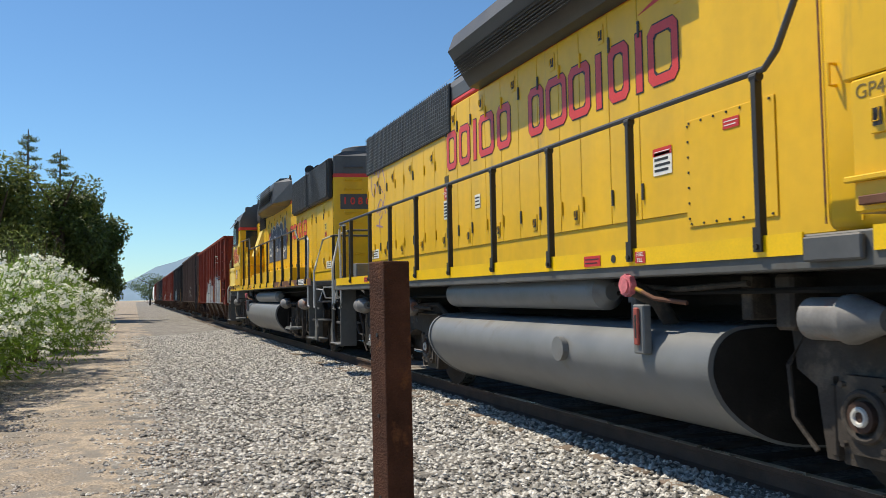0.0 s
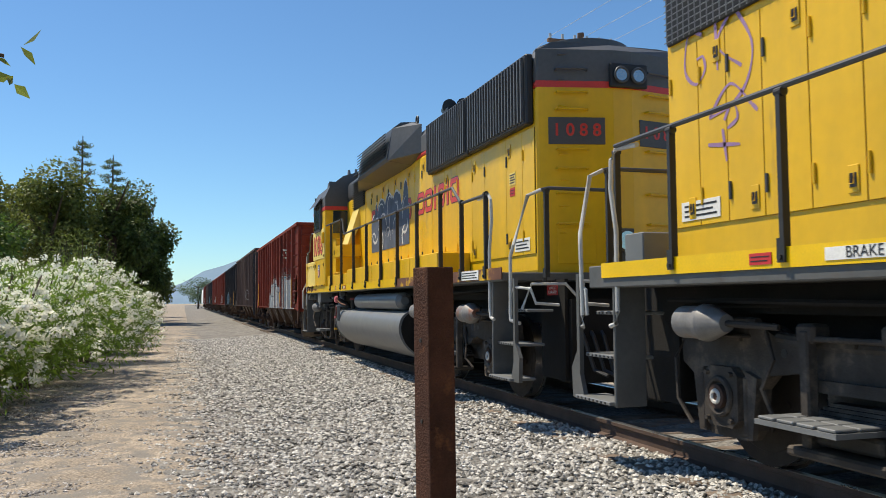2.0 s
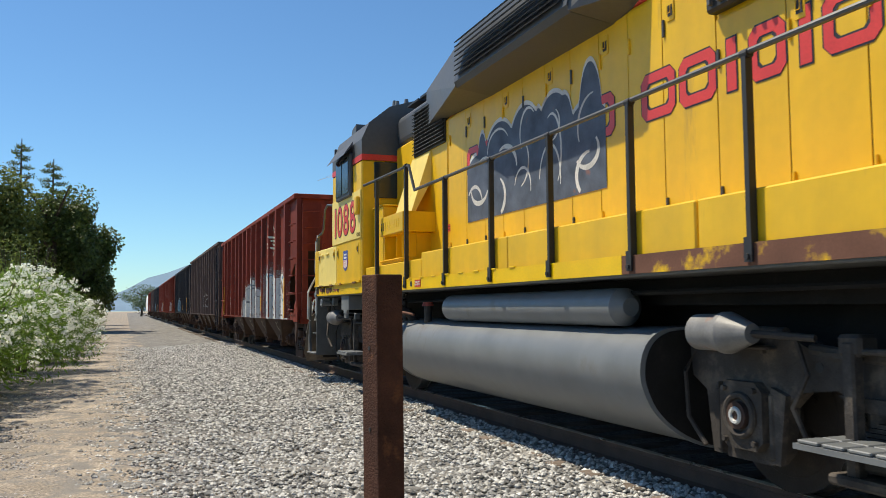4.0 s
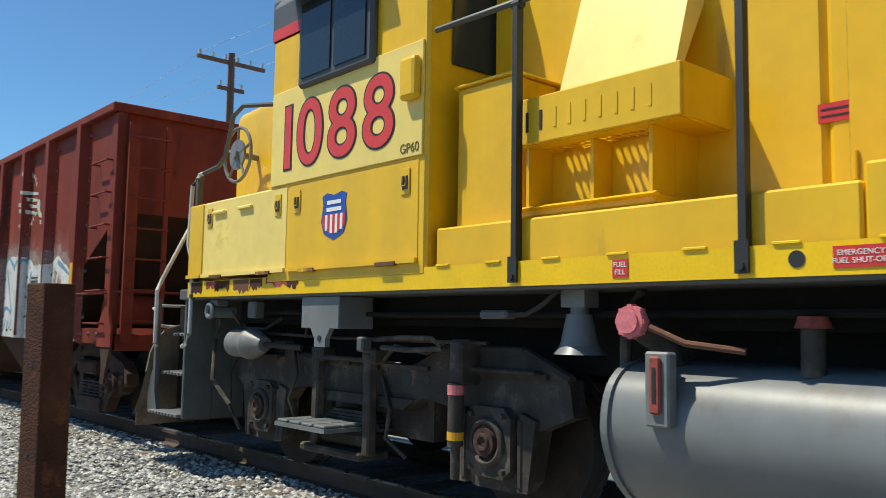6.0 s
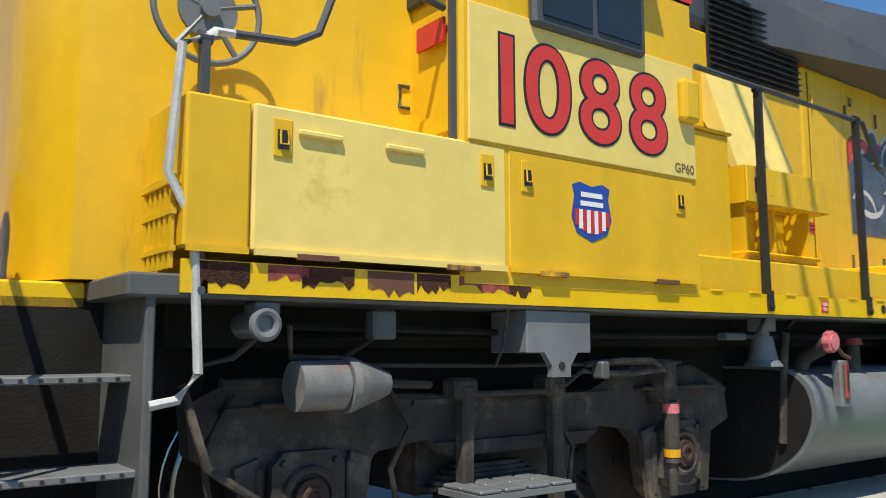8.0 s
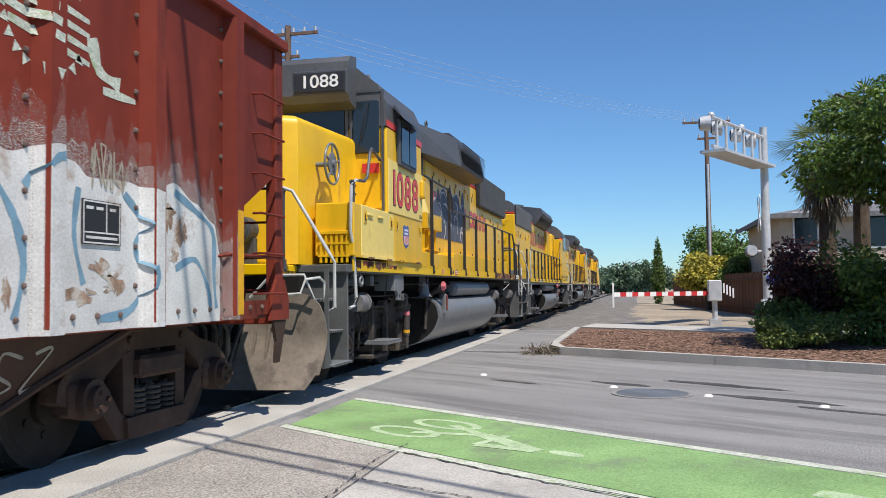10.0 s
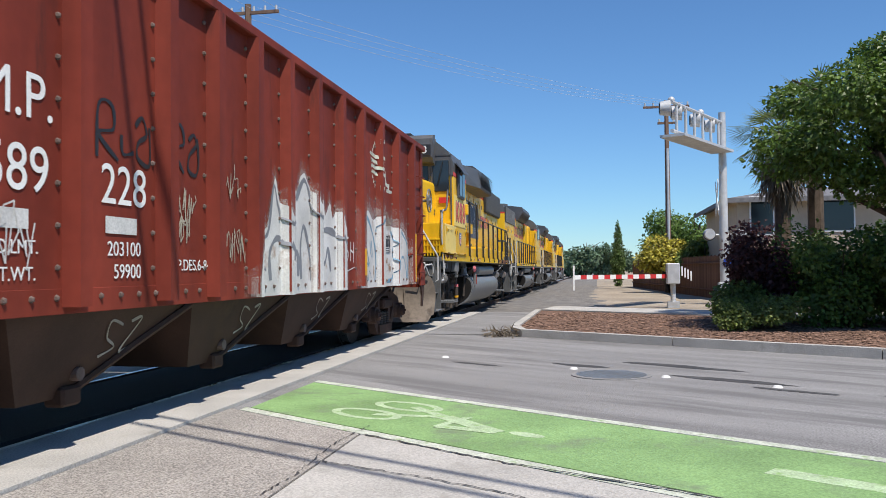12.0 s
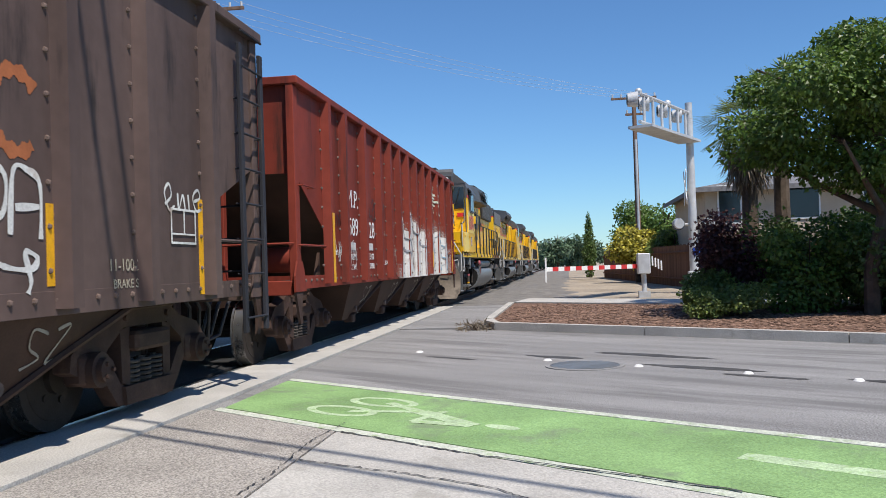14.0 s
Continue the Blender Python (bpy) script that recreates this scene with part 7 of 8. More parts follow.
def dress_red_hopper(H):
    """Lettering and spray paint on the first car behind the locomotives."""
    y = -1.487
    for t, x, z, s in (("M.P.", -4.18, 2.26, 0.4), ("589", -4.18, 1.82, 0.4), ("228", -3.04, 1.81, 0.4), ("203100", -3.04, 1.37, 0.145), ("59900", -3.0, 1.21, 0.145), ("LD.LMT.", -4.2, 1.36, 0.12), ("LT.WT.", -4.2, 1.2, 0.12), ("BRAKE SHOES", -5.1, 1.42, 0.1), ("P.DES.6-84", -1.98, 1.26, 0.13)):
        words("car_lettering", t, s, near_side(x, y, z), WHITE, H, "white stencilled lettering", depth=0.001)
    for x, z in ((-4.28, 1.53), (-3.08, 1.54)):
        bm = B()
        box(bm, x - 0.2, x + 0.2, y - 0.002, y, z - 0.06, z + 0.06, 0.0008)
        part("white_patch", bm, SPRAY, H)
    big = [(-0.8, 1.1), (-0.74, 1.4), (-0.6, 1.58), (-0.38, 1.66), (-0.3, 1.85), (-0.15, 2.2), (-0.03, 1.95), (0.14, 1.8), (0.26, 1.95), (0.4, 2.14), (0.5, 2.1), (0.62, 2.3), (0.74, 2.35), (0.9, 2.22),
           (1.05, 2.02), (1.2, 1.96), (1.42, 2.14), (1.5, 1.9), (1.7, 2.07), (1.8, 1.88), (1.95, 1.98), (2.02, 1.8), (2.2, 1.64), (2.32, 1.4), (2.34, 1.1)]
    paint_patch(H, big, 0.96, 0.16, 0.0028, FAINTMIST, "overspray")
    paint_patch(H, big, 0.96, 0.06, 0.0035, MIST, "overspray")
    g = paint_patch(H, big, 0.955, 0.0, 0.0045, SPRAY, "graffiti", "white bubble graffiti with grey outlines", 0.6)
    for q, w in (([(-0.72, 1.2), (-0.6, 1.5), (-0.36, 1.62), (-0.2, 2.1), (-0.08, 1.9), (0.12, 1.72), (0.35, 2.04)], 0.035), ([(0.45, 2.0), (0.72, 2.26), (0.92, 2.1), (0.98, 1.9), (1.15, 1.86), (1.4, 2.02)], 0.05),
                 ([(-0.3, 1.1), (-0.32, 1.4), (-0.1, 1.56), (0.15, 1.42), (0.25, 1.2)], 0.05), ([(0.1, 1.38), (0.3, 1.36), (0.5, 1.4), (0.52, 1.15)], 0.06), ([(0.62, 1.1), (0.6, 1.5), (0.72, 1.72), (0.9, 1.4), (0.95, 1.1)], 0.045),
                 ([(1.1, 1.75), (1.3, 1.7), (1.6, 1.72), (1.95, 1.66), (2.15, 1.45), (2.2, 1.15)], 0.06), ([(1.2, 1.5), (1.45, 1.3), (1.6, 1.48), (1.7, 1.2)], 0.05), ([(1.25, 2.0), (1.2, 1.8), (1.34, 1.74)], 0.05)):
        stroke(g, q, w * 1.7, SPRAYGREY)
    low = [(3.12, 1.9), (3.2, 2.08), (3.5, 2.1), (3.8, 1.98), (4.1, 2.06), (4.35, 2.0), (4.5, 1.92), (4.9, 1.94), (5.2, 1.9), (5.5, 2.0), (5.8, 1.88), (6.1, 1.74), (6.2, 1.5)]
    paint_patch(H, low, 0.96, 0.3, 0.0028, FAINTMIST, "overspray")
    paint_patch(H, low, 0.96, 0.14, 0.0035, MIST, "overspray")
    g = paint_patch(H, low, 0.955, 0.0, 0.0045, SPRAY, "graffiti", "white and blue graffiti over rusty paint", 1.0)
    for q, w in (([(3.12, 2.0), (3.28, 2.08), (3.45, 2.0), (3.65, 1.86), (3.85, 1.62), (3.93, 1.35), (3.86, 1.05)], 0.05), ([(3.22, 1.92), (3.35, 1.68), (3.55, 1.3)], 0.04), ([(3.12, 1.3), (3.3, 1.36), (3.55, 1.28)], 0.05),
                 ([(3.6, 1.66), (3.63, 1.48), (3.72, 1.42), (3.68, 1.66)], 0.025), ([(4.3, 1.98), (4.08, 1.98), (3.93, 1.8)], 0.05), ([(4.4, 1.86), (4.36, 1.55), (4.45, 1.25)], 0.04),
                 ([(4.86, 1.86), (5.08, 1.68), (5.0, 1.5), (5.12, 1.3), (4.95, 1.08), (4.62, 1.03)], 0.045), ([(5.48, 1.94), (5.85, 1.8), (6.08, 1.66), (6.1, 1.3), (6.14, 1.06)], 0.045), ([(5.5, 1.36), (5.8, 1.44), (6.0, 1.22), (6.04, 1.05)], 0.04),
                 ([(3.2, 1.06), (3.28, 1.2), (3.34, 1.06), (3.4, 1.18), (3.48, 1.06), (3.56, 1.2), (3.66, 1.1)], 0.018)):
        stroke(g, q, w * 1.5, SPRAYBLUE)
    rnd = random.Random(515)
    for cx, cz, rx, rz in ((4.4, 1.18, 0.16, 0.06), (4.75, 1.25, 0.13, 0.09), (4.62, 1.36, 0.1, 0.05), (5.42, 1.75, 0.09, 0.12), (5.6, 1.62, 0.1, 0.1), (5.5, 1.45, 0.08, 0.06), (3.8, 1.2, 0.04, 0.1), (5.35, 1.1, 0.04, 0.08)):
        bm = B()
        bm.faces.new([bm.verts.new((cx + rx * math.cos(k * 0.2618) * rnd.uniform(0.35, 1.3), -1.4866, cz + rz * math.sin(k * 0.2618) * rnd.uniform(0.35, 1.3))) for k in range(24)])
        part("peeled_patch", bm, PEELED, g, "rusty patch where the paint has peeled")
    for q, w, m in (([(2.5, 1.66), (2.36, 1.64), (2.32, 1.52), (2.48, 1.46), (2.44, 1.36), (2.3, 1.36)], 0.03, SPRAY), ([(2.6, 1.62), (2.58, 1.34), (2.6, 1.48), (2.74, 1.46), (2.74, 1.6), (2.72, 1.32)], 0.03, SPRAY), ([(2.3, 1.24), (2.42, 1.28), (2.36, 1.2), (2.8, 1.26)], 0.015, SPRAY),
                    ([(-3.38, 1.98), (-3.36, 2.36), (-3.2, 2.38), (-3.18, 2.22), (-3.36, 2.16), (-3.12, 2.0)], 0.04, INK), ([(-3.08, 2.2), (-3.06, 2.06), (-2.92, 2.08)], 0.04, INK),
                    ([(-2.9, 2.28), (-2.8, 2.36), (-2.74, 2.24), (-2.86, 2.16), (-2.86, 2.05), (-2.7, 2.02), (-2.7, 2.3)], 0.04, INK), ([(-2.36, 2.0), (-2.34, 2.36), (-2.2, 2.4), (-2.16, 2.26), (-2.32, 2.2), (-2.16, 2.02)], 0.04, INK),
                    ([(-2.08, 2.3), (-1.98, 2.36), (-1.94, 2.28), (-2.06, 2.18), (-2.08, 2.06), (-1.96, 2.02), (-1.9, 2.12), (-1.92, 2.34)], 0.04, INK)):
        stroke(H, q, w, m, label="sprayed tag")
    # plain emblem: pale slanting bars inside a toothed ring
    ex, ez = 4.1, 2.84
    for k in range(4):
        stroke(H, [(ex - 0.5 + 0.05 * k, ez + 0.16 - 0.09 * k), (ex + 0.4, ez + 0.06 - 0.09 * k)], 0.055, MARKING, 0.002, name="emblem_bar", label="worn pale emblem bar")
    stroke(H, [(ex + 0.42, ez - 0.02), (ex + 0.5, ez - 0.22), (ex + 0.72, ez - 0.27)], 0.12, MARKING, 0.0022, name="emblem_bar")
    bm = B()
    for k in range(22):
        t = 0.6 + k * 2 * math.pi / 26
        c, s = math.cos(t), math.sin(t)
        yy = -side_y(ex + 0.4 * c) - 0.002
        bm.faces.new([bm.verts.new((ex + u * c - v * s, yy, ez + u * s + v * c)) for u, v in ((0.34, -0.035), (0.41, 0.0), (0.34, 0.035))])
    tagged(part("emblem_teeth", bm, MARKING, H, "worn pale toothed ring"), kind="stuff")
    stroke(H, [(4.62, 2.5), (5.0, 2.5)], 0.06, MARKING, 0.0022, name="emblem_bar")
    bm = B()
    box(bm, 4.42, 4.82, y - 0.01, y - 0.004, 1.5, 1.78)
    pl = part("test_plate", bm, INK, H, "black test plate with white boxes")
    for x0, x1, z0, z1 in ((4.43, 4.81, 1.765, 1.775), (4.43, 4.81, 1.505, 1.515), (4.43, 4.44, 1.515, 1.765), (4.8, 4.81, 1.515, 1.765), (4.66, 4.67, 1.58, 1.765), (4.44, 4.8, 1.57, 1.58), (4.46, 4.53, 1.72, 1.74), (4.56, 4.63, 1.72, 1.74), (4.7, 4.76, 1.72, 1.74), (4.46, 4.78, 1.535, 1.552)):
        bm = B()
        box(bm, x0, x1, y - 0.0115, y - 0.0102, z0, z1)
        part("plate_bar", bm, SPRAY, pl)
    for i, (x, z, s, m) in enumerate(((-5.3, 1.45, 0.5, SPRAY), (-4.6, 1.4, 0.6, SPRAY), (-1.45, 2.05, 0.42, CHALK), (-1.4, 1.45, 0.45, CHALK), (-2.35, 1.75, 0.4, CHALK), (-2.35, 1.55, 0.3, CHALK), (4.5, 2.0, 0.4, CHALK), (-5.2, 1.9, 0.3, INK))):
        tag_marks(H, x, y - 0.004, z, s, 40 + i, m)


def dress_brown_hopper(H):
    y = -1.487
    for q in ([(2.2, 1.25), (2.25, 2.0), (2.6, 1.9), (2.5, 1.65), (2.28, 1.62), (2.65, 1.5), (2.6, 1.3), (2.28, 1.28)], [(2.85, 1.3), (2.9, 1.95), (3.2, 1.9), (3.15, 1.62), (2.92, 1.6), (3.25, 1.28)],
              [(3.36, 1.95), (3.4, 1.6), (3.46, 1.98), (3.62, 1.94), (3.6, 1.68), (3.44, 1.62)], [(3.66, 1.5), (3.7, 1.98), (3.84, 2.0), (3.96, 1.9), (3.96, 1.5)], [(3.7, 1.72), (3.95, 1.74)],
              [(3.3, 1.42), (3.6, 1.3), (3.85, 1.28), (3.92, 1.36), (3.8, 1.4), (3.85, 1.2), (3.82, 1.1)]):
        stroke(H, [(u - 0.12, 1.1 + (v - 1.1) * 0.86) for u, v in q], 0.055, SPRAY, label="white sprayed letters")
    for q in ([(5.32, 1.78), (5.44, 1.86), (5.4, 1.96), (5.32, 1.88), (5.4, 1.74), (5.5, 1.78)], [(5.56, 1.9), (5.58, 1.76), (5.66, 1.88), (5.7, 1.76)], [(5.76, 1.9), (5.78, 1.76)], [(5.88, 1.84), (6.0, 1.88), (5.96, 1.95), (5.86, 1.88), (5.92, 1.76), (6.04, 1.78)]):
        stroke(H, [(u + 0.2, v) for u, v in q], 0.03, SPRAY, label="thin white sprayed tag")
    for t, x, z, s in (("11-100-20", 4.9, 1.27, 0.13), ("BRAKE SHOES", 5.0, 1.13, 0.1)):
        words("car_lettering", t, s, near_side(x, y, z), CHALK, H, depth=0.001)
    bm = B()
    for a, b, c, d in ((5.5, 5.98, 1.45, 1.47), (5.5, 5.98, 1.74, 1.76), (5.5, 5.52, 1.45, 1.75), (5.96, 5.98, 1.45, 1.75), (5.74, 5.76, 1.53, 1.75), (5.5, 5.98, 1.53, 1.545)):
        box(bm, a + 0.12, b + 0.12, y - 0.003, y - 0.001, c, d)
    part("test_frame", bm, SPRAY, H, "white stencilled box")
    arc = [(3.62 + 0.24 * math.cos(radians(f)), 2.23 + 0.25 * math.sin(radians(f))) for f in range(40, 325, 15)]
    stroke(H, arc, 0.12, RUSTMARK, 0.003, name="orange_mark", label="faded orange open ring")


def build_covered_car():
    """Pale rounded covered hopper at the end of the cars."""
    C = empty("covered_hopper", "pale grey rounded covered hopper car", "hopper car", "freight cars of the train")
    bm = B()
    prof = [(-1.5, 1.0), (-1.55, 2.2), (-1.45, 3.4), (-1.0, 4.1), (-0.4, 4.35), (0.4, 4.35), (1.0, 4.1), (1.45, 3.4), (1.55, 2.2), (1.5, 1.0)]
    prism(bm, prof, -7.4, 7.4, "x")
    part("body", bm, WHITE, C, smooth=True)
    for e in (-1, 1):
        freight_truck(C, e * 5.6)
        coupler(C, e * 7.4, e, BROWNSTEEL)
    return C


U_ROAD, U_REAR = -6.57, -24.6
TRAIN = []
loco_a = build_road_loco()
loco_b = build_rear_facing_loco()
near_wheels = len(TURNING)
TRAIN += [(loco_a, U_ROAD, 0), (loco_b, U_REAR, 0)]
TRAIN += [(copy_thing(loco_a, pose(0, 0, 0)), U_ROAD + 18.1, 0), (copy_thing(loco_a, pose(0, 0, 0)), U_ROAD + 36.2, 0)]
hop_red = build_hopper((-7.03, 7.36), 3.5, OXIDE, "rust-red ribbed hopper car with white graffiti", 1.02, ((6.36, 0.85), (3.0, 0.5), (-2.3, 0.45), (-5.68, 0.95)))
dress_red_hopper(hop_red)
hop_brown = build_hopper((-7.38, 7.62), 3.68, BROWNCAR, "dark brown ribbed hopper car with pale graffiti", 1.02, ((6.22, 0.85), (3.95, 0.66), (-2.3, 0.45), (-5.36, 0.95)))
dress_brown_hopper(hop_brown)
near_wheels = len(TURNING)
hop_black = build_hopper((-7.03, 7.62), 3.6, BLACKCAR, "black ribbed hopper car")
graffiti(hop_black, -3, 1, None, 1.06, 1.9, 21, SPRAYBLUE, SPRAY, "pale blue graffiti low on the side")
hop_rust = build_hopper((-7.03, 7.62), 3.6, OXIDE, "rust-red ribbed hopper car")
graffiti(hop_rust, 2, 5, None, 1.06, 1.8, 22, SPRAY, SPRAYBLUE, "white graffiti low on the side")
PITCH = 15.97
FIRST = -41.1
TRAIN += [(hop_red, FIRST, 0), (hop_brown, FIRST - PITCH, 0), (hop_black, FIRST - 2 * PITCH, 0), (hop_rust, FIRST - 3 * PITCH, 0)]
for k, src in enumerate((hop_rust, hop_black, hop_brown, hop_rust)):
    TRAIN.append((copy_thing(src, pose(0, 0, 0)), FIRST - (4 + k) * PITCH, 0))
TRAIN.append((build_covered_car(), FIRST - 8 * PITCH - 0.6, 0))
for ob, u, turn in TRAIN:
    ob.matrix_basis = pose(u, TRACK_Y, 0, 0, 0, turn)


# ---- plants ----
def leaf_cloud(blobs, count, length, width, seed, shell=0.72, droop=0.2, spread=0.08, face=0.6):
    """Vertices and faces of many small leaves filling a set of uneven blobs (cx, cy, cz, rx, ry, rz)."""
    rnd = np.random.RandomState(seed)
    blobs = np.array(blobs, float)
    weight = np.prod(blobs[:, 3:], axis=1) ** (2 / 3)
    pick = rnd.choice(len(blobs), count, p=weight / weight.sum())
    d = rnd.normal(size=(count, 3))
    d /= np.linalg.norm(d, axis=1)[:, None]
    r = shell + (1.0 - shell) * rnd.uniform(0, 1, count) ** 0.7 + rnd.normal(0, spread, count)
    inner = rnd.uniform(size=count) < 0.22
    r[inner] *= rnd.uniform(0.3, 1.0, inner.sum())
    c = blobs[pick, :3] + d * blobs[pick, 3:] * r[:, None]
    axis = d + rnd.normal(0, 0.7, (count, 3))
    axis[:, 2] -= droop
    axis /= np.linalg.norm(axis, axis=1)[:, None]
    # most leaves turn their faces outwards and up to the light
    out = d + rnd.normal(0, 0.35, (count, 3)) + (-0.15, -0.1, 0.75)
    out /= np.linalg.norm(out, axis=1)[:, None]
    lit = rnd.uniform(size=count) < face
    flat_axis = axis - out * np.sum(axis * out, axis=1)[:, None]
    flat_axis /= np.linalg.norm(flat_axis, axis=1)[:, None]
    axis[lit] = flat_axis[lit]
    ref = rnd.normal(size=(count, 3))
    ref[lit] = out[lit]
    side = np.cross(axis, ref)
    side /= np.linalg.norm(side, axis=1)[:, None]
    up = np.cross(axis, side)
    s = rnd.uniform(0.6, 1.3, count)[:, None]
    a, b, n = axis * length * s, side * width * s, up * width * 0.35 * s
    v = np.stack([c, c + a * 0.45 + b - n, c + a, c + a * 0.45 - b - n], 1)
    base = 4 * np.arange(count)
    faces = np.stack([base, base + 1, base + 2, base + 3], 1)
    return v.reshape(-1, 3), faces


def foliage(name, parent, blobs, count, length, width, mat, seed, label="", **kw):
    v, f = leaf_cloud(blobs, count, length, width, seed, **kw)
    ob = new(name, from_arrays(name, v.tolist(), f.tolist(), mat))
    ob.parent = parent
    if label:
        ob["label"] = label
    return ob


def clumps(c, r, n, seed, squash=1.0, size=0.5):
    """A crown as a set of smaller blobs round a centre."""
    rnd = random.Random(seed)
    out = []
    for i in range(n):
        while True:
            p = Vector([rnd.uniform(-1, 1) for _ in range(3)])
            if p.length < 1:
                break
        k = size * rnd.uniform(0.65, 1.25)
        out.append((c[0] + p.x * r[0] * 0.75, c[1] + p.y * r[1] * 0.75, c[2] + p.z * r[2] * 0.75 * squash, r[0] * k, r[1] * k, r[2] * k * 0.8))
    return out


def trunk_mesh(pts, r0, r1, limbs=()):
    bm = B()

    def limb(ps, a, b):
        ps = [Vector(p) for p in ps]
        n = 9
        rings = []
        for i, p in enumerate(ps):
            rr = a + (b - a) * i / (len(ps) - 1)
            dd = (ps[min(i + 1, len(ps) - 1)] - ps[max(i - 1, 0)]).normalized()
            u = dd.cross(Vector((0.3, 1, 0.1))).normalized()
            w = dd.cross(u)
            rings.append([bm.verts.new(p + rr * (math.cos(6.2832 * k / n) * u + math.sin(6.2832 * k / n) * w) * (1 + 0.12 * math.sin(k * 2.3 + i))) for k in range(n)])
        for p, q in zip(rings, rings[1:]):
            for k in range(n):
                bm.faces.new((p[k], p[(k + 1) % n], q[(k + 1) % n], q[k]))
    limb(pts, r0, r1)
    for ps, a, b in limbs:
        limb(ps, a, b)
    return bm


def tree(x, y, z0, height, crown_r, crown_z, mat, label, seed, leaves=5000, size=0.12, nclump=14, trunk_r=0.2, category="tree", squash=1.0, csize=0.45):
    rnd = random.Random(seed)
    T = empty("tree", label, category)
    T.location = (x, y, z0)
    top = height * 0.85
    pts = [(rnd.uniform(-0.1, 0.1) * i, rnd.uniform(-0.1, 0.1) * i, top * i / 5 - (0.1 if i == 0 else 0)) for i in range(6)]
    limbs = []
    for k in range(6):
        a = rnd.uniform(0, 6.28)
        b = pts[2 + k % 3]
        limbs.append(([b, (b[0] + crown_r[0] * 0.35 * math.cos(a), b[1] + crown_r[1] * 0.35 * math.sin(a), b[2] + height * 0.1), (b[0] + crown_r[0] * 0.75 * math.cos(a), b[1] + crown_r[1] * 0.75 * math.sin(a), b[2] + height * 0.22)], trunk_r * 0.45, trunk_r * 0.12))
    part("trunk", trunk_mesh(pts, trunk_r, trunk_r * 0.3, limbs), BARK, T, smooth=True)
    foliage("crown", T, clumps((0, 0, crown_z), crown_r, nclump, seed, squash, csize), leaves, size, size * 0.36, mat, seed + 1)
    return T


def conifer(x, y, z0, height, seed):
    """A tall thin conifer with bare layered branches."""
    rnd = random.Random(seed)
    T = empty("conifer", "tall sparse dark conifer with layered branches", "tree")
    T.location = (x, y, z0)
    limbs, blobs = [], []
    n = 34
    for i in range(n):
        f = i / n
        z = height * (0.36 + 0.62 * f)
        l = (1 - f) ** 0.8 * 2.1 * rnd.uniform(0.55, 1.15) + 0.25
        a = i * 2.4 + rnd.uniform(-0.4, 0.4)
        e = (l * math.cos(a), l * math.sin(a), z + l * 0.12)
        limbs.append(([(0, 0, z), (e[0] * 0.55, e[1] * 0.55, z - 0.05), e], 0.05, 0.015))
        for g in (0.5, 0.78, 1.0):
            blobs.append((e[0] * g, e[1] * g, z + l * 0.12 * g, 0.34, 0.34, 0.12))
    part("trunk", trunk_mesh([(0, 0, -0.1), (0.05, 0, height * 0.5), (0, 0.03, height)], 0.24, 0.03, limbs), BARK, T)
    foliage("crown", T, blobs, 5200, 0.17, 0.03, PINE, seed, droop=0.0)
    return T


def oleander(x, y, r, h, seed, flowers=1.0, leaves=5200, mat=None):
    S = empty("oleander_bush", "dense oleander shrub covered in white flowers beside the path", "bush", "oleander hedge")
    S.location = (x, y, -0.42)
    rnd = random.Random(seed)
    blobs = [(rnd.uniform(-0.6, 0.6) * r, rnd.uniform(-0.6, 0.6) * r, h * rnd.uniform(0.2, 0.74), r * rnd.uniform(0.38, 0.6), r * rnd.uniform(0.38, 0.6), h * rnd.uniform(0.2, 0.32)) for _ in range(16)]
    stems = []
    for k in range(9):
        a = k * 0.7
        stems.append(([(0.1 * math.cos(a), 0.1 * math.sin(a), -0.05), (0.4 * r * math.cos(a), 0.4 * r * math.sin(a), h * 0.5), (0.6 * r * math.cos(a), 0.6 * r * math.sin(a), h * 0.85)], 0.03, 0.008))
    part("stem", trunk_mesh([(0, 0, -0.05), (0, 0, h * 0.8)], 0.04, 0.01, stems), BARK, S)
    foliage("leaves", S, blobs, leaves, 0.14, 0.016, mat or OLEANDER, seed, droop=-0.25)
    if flowers:
        n = int(330 * flowers)
        rn = np.random.RandomState(seed + 5)
        heads = []
        while len(heads) < n:
            b = blobs[rn.randint(len(blobs))]
            d = rn.normal(size=3)
            d /= np.linalg.norm(d)
            if d[2] < -0.35:
                continue
            heads.append((b[0] + d[0] * b[3] * 1.04, b[1] + d[1] * b[4] * 1.04, b[2] + d[2] * b[5] * 1.06, 0.085, 0.085, 0.065))
        foliage("blossom", S, heads, n * 20, 0.055, 0.03, PETAL, seed + 9, "clusters of white petals", shell=0.55, droop=-0.2, face=0.9)
    return S


for i, (x, y, r, h) in enumerate(((-10.9, -3.55, 1.3, 1.75), (-12.6, -3.2, 1.45, 2.05), (-14.8, -3.1, 1.6, 2.3), (-17.4, -2.9, 1.7, 2.45), (-20.2, -2.75, 1.75, 2.5), (-23.6, -2.5, 1.75, 2.5), (-27.5, -2.35, 1.7, 2.4))):
    oleander(x, y, r, h * 1.06, 100 + i, 1.05 if i > 0 else 0.5, 7500)
for i, (x, y, r, h) in enumerate(((-31.5, -2.3, 1.5, 2.3), (-37, -2.4, 1.5, 2.2), (-43, -2.5, 1.5, 2.2), (-52, -2.8, 1.7, 2.6))):
    oleander(x, y, r, h, 120 + i, 0.3, 3600, BRIGHT)
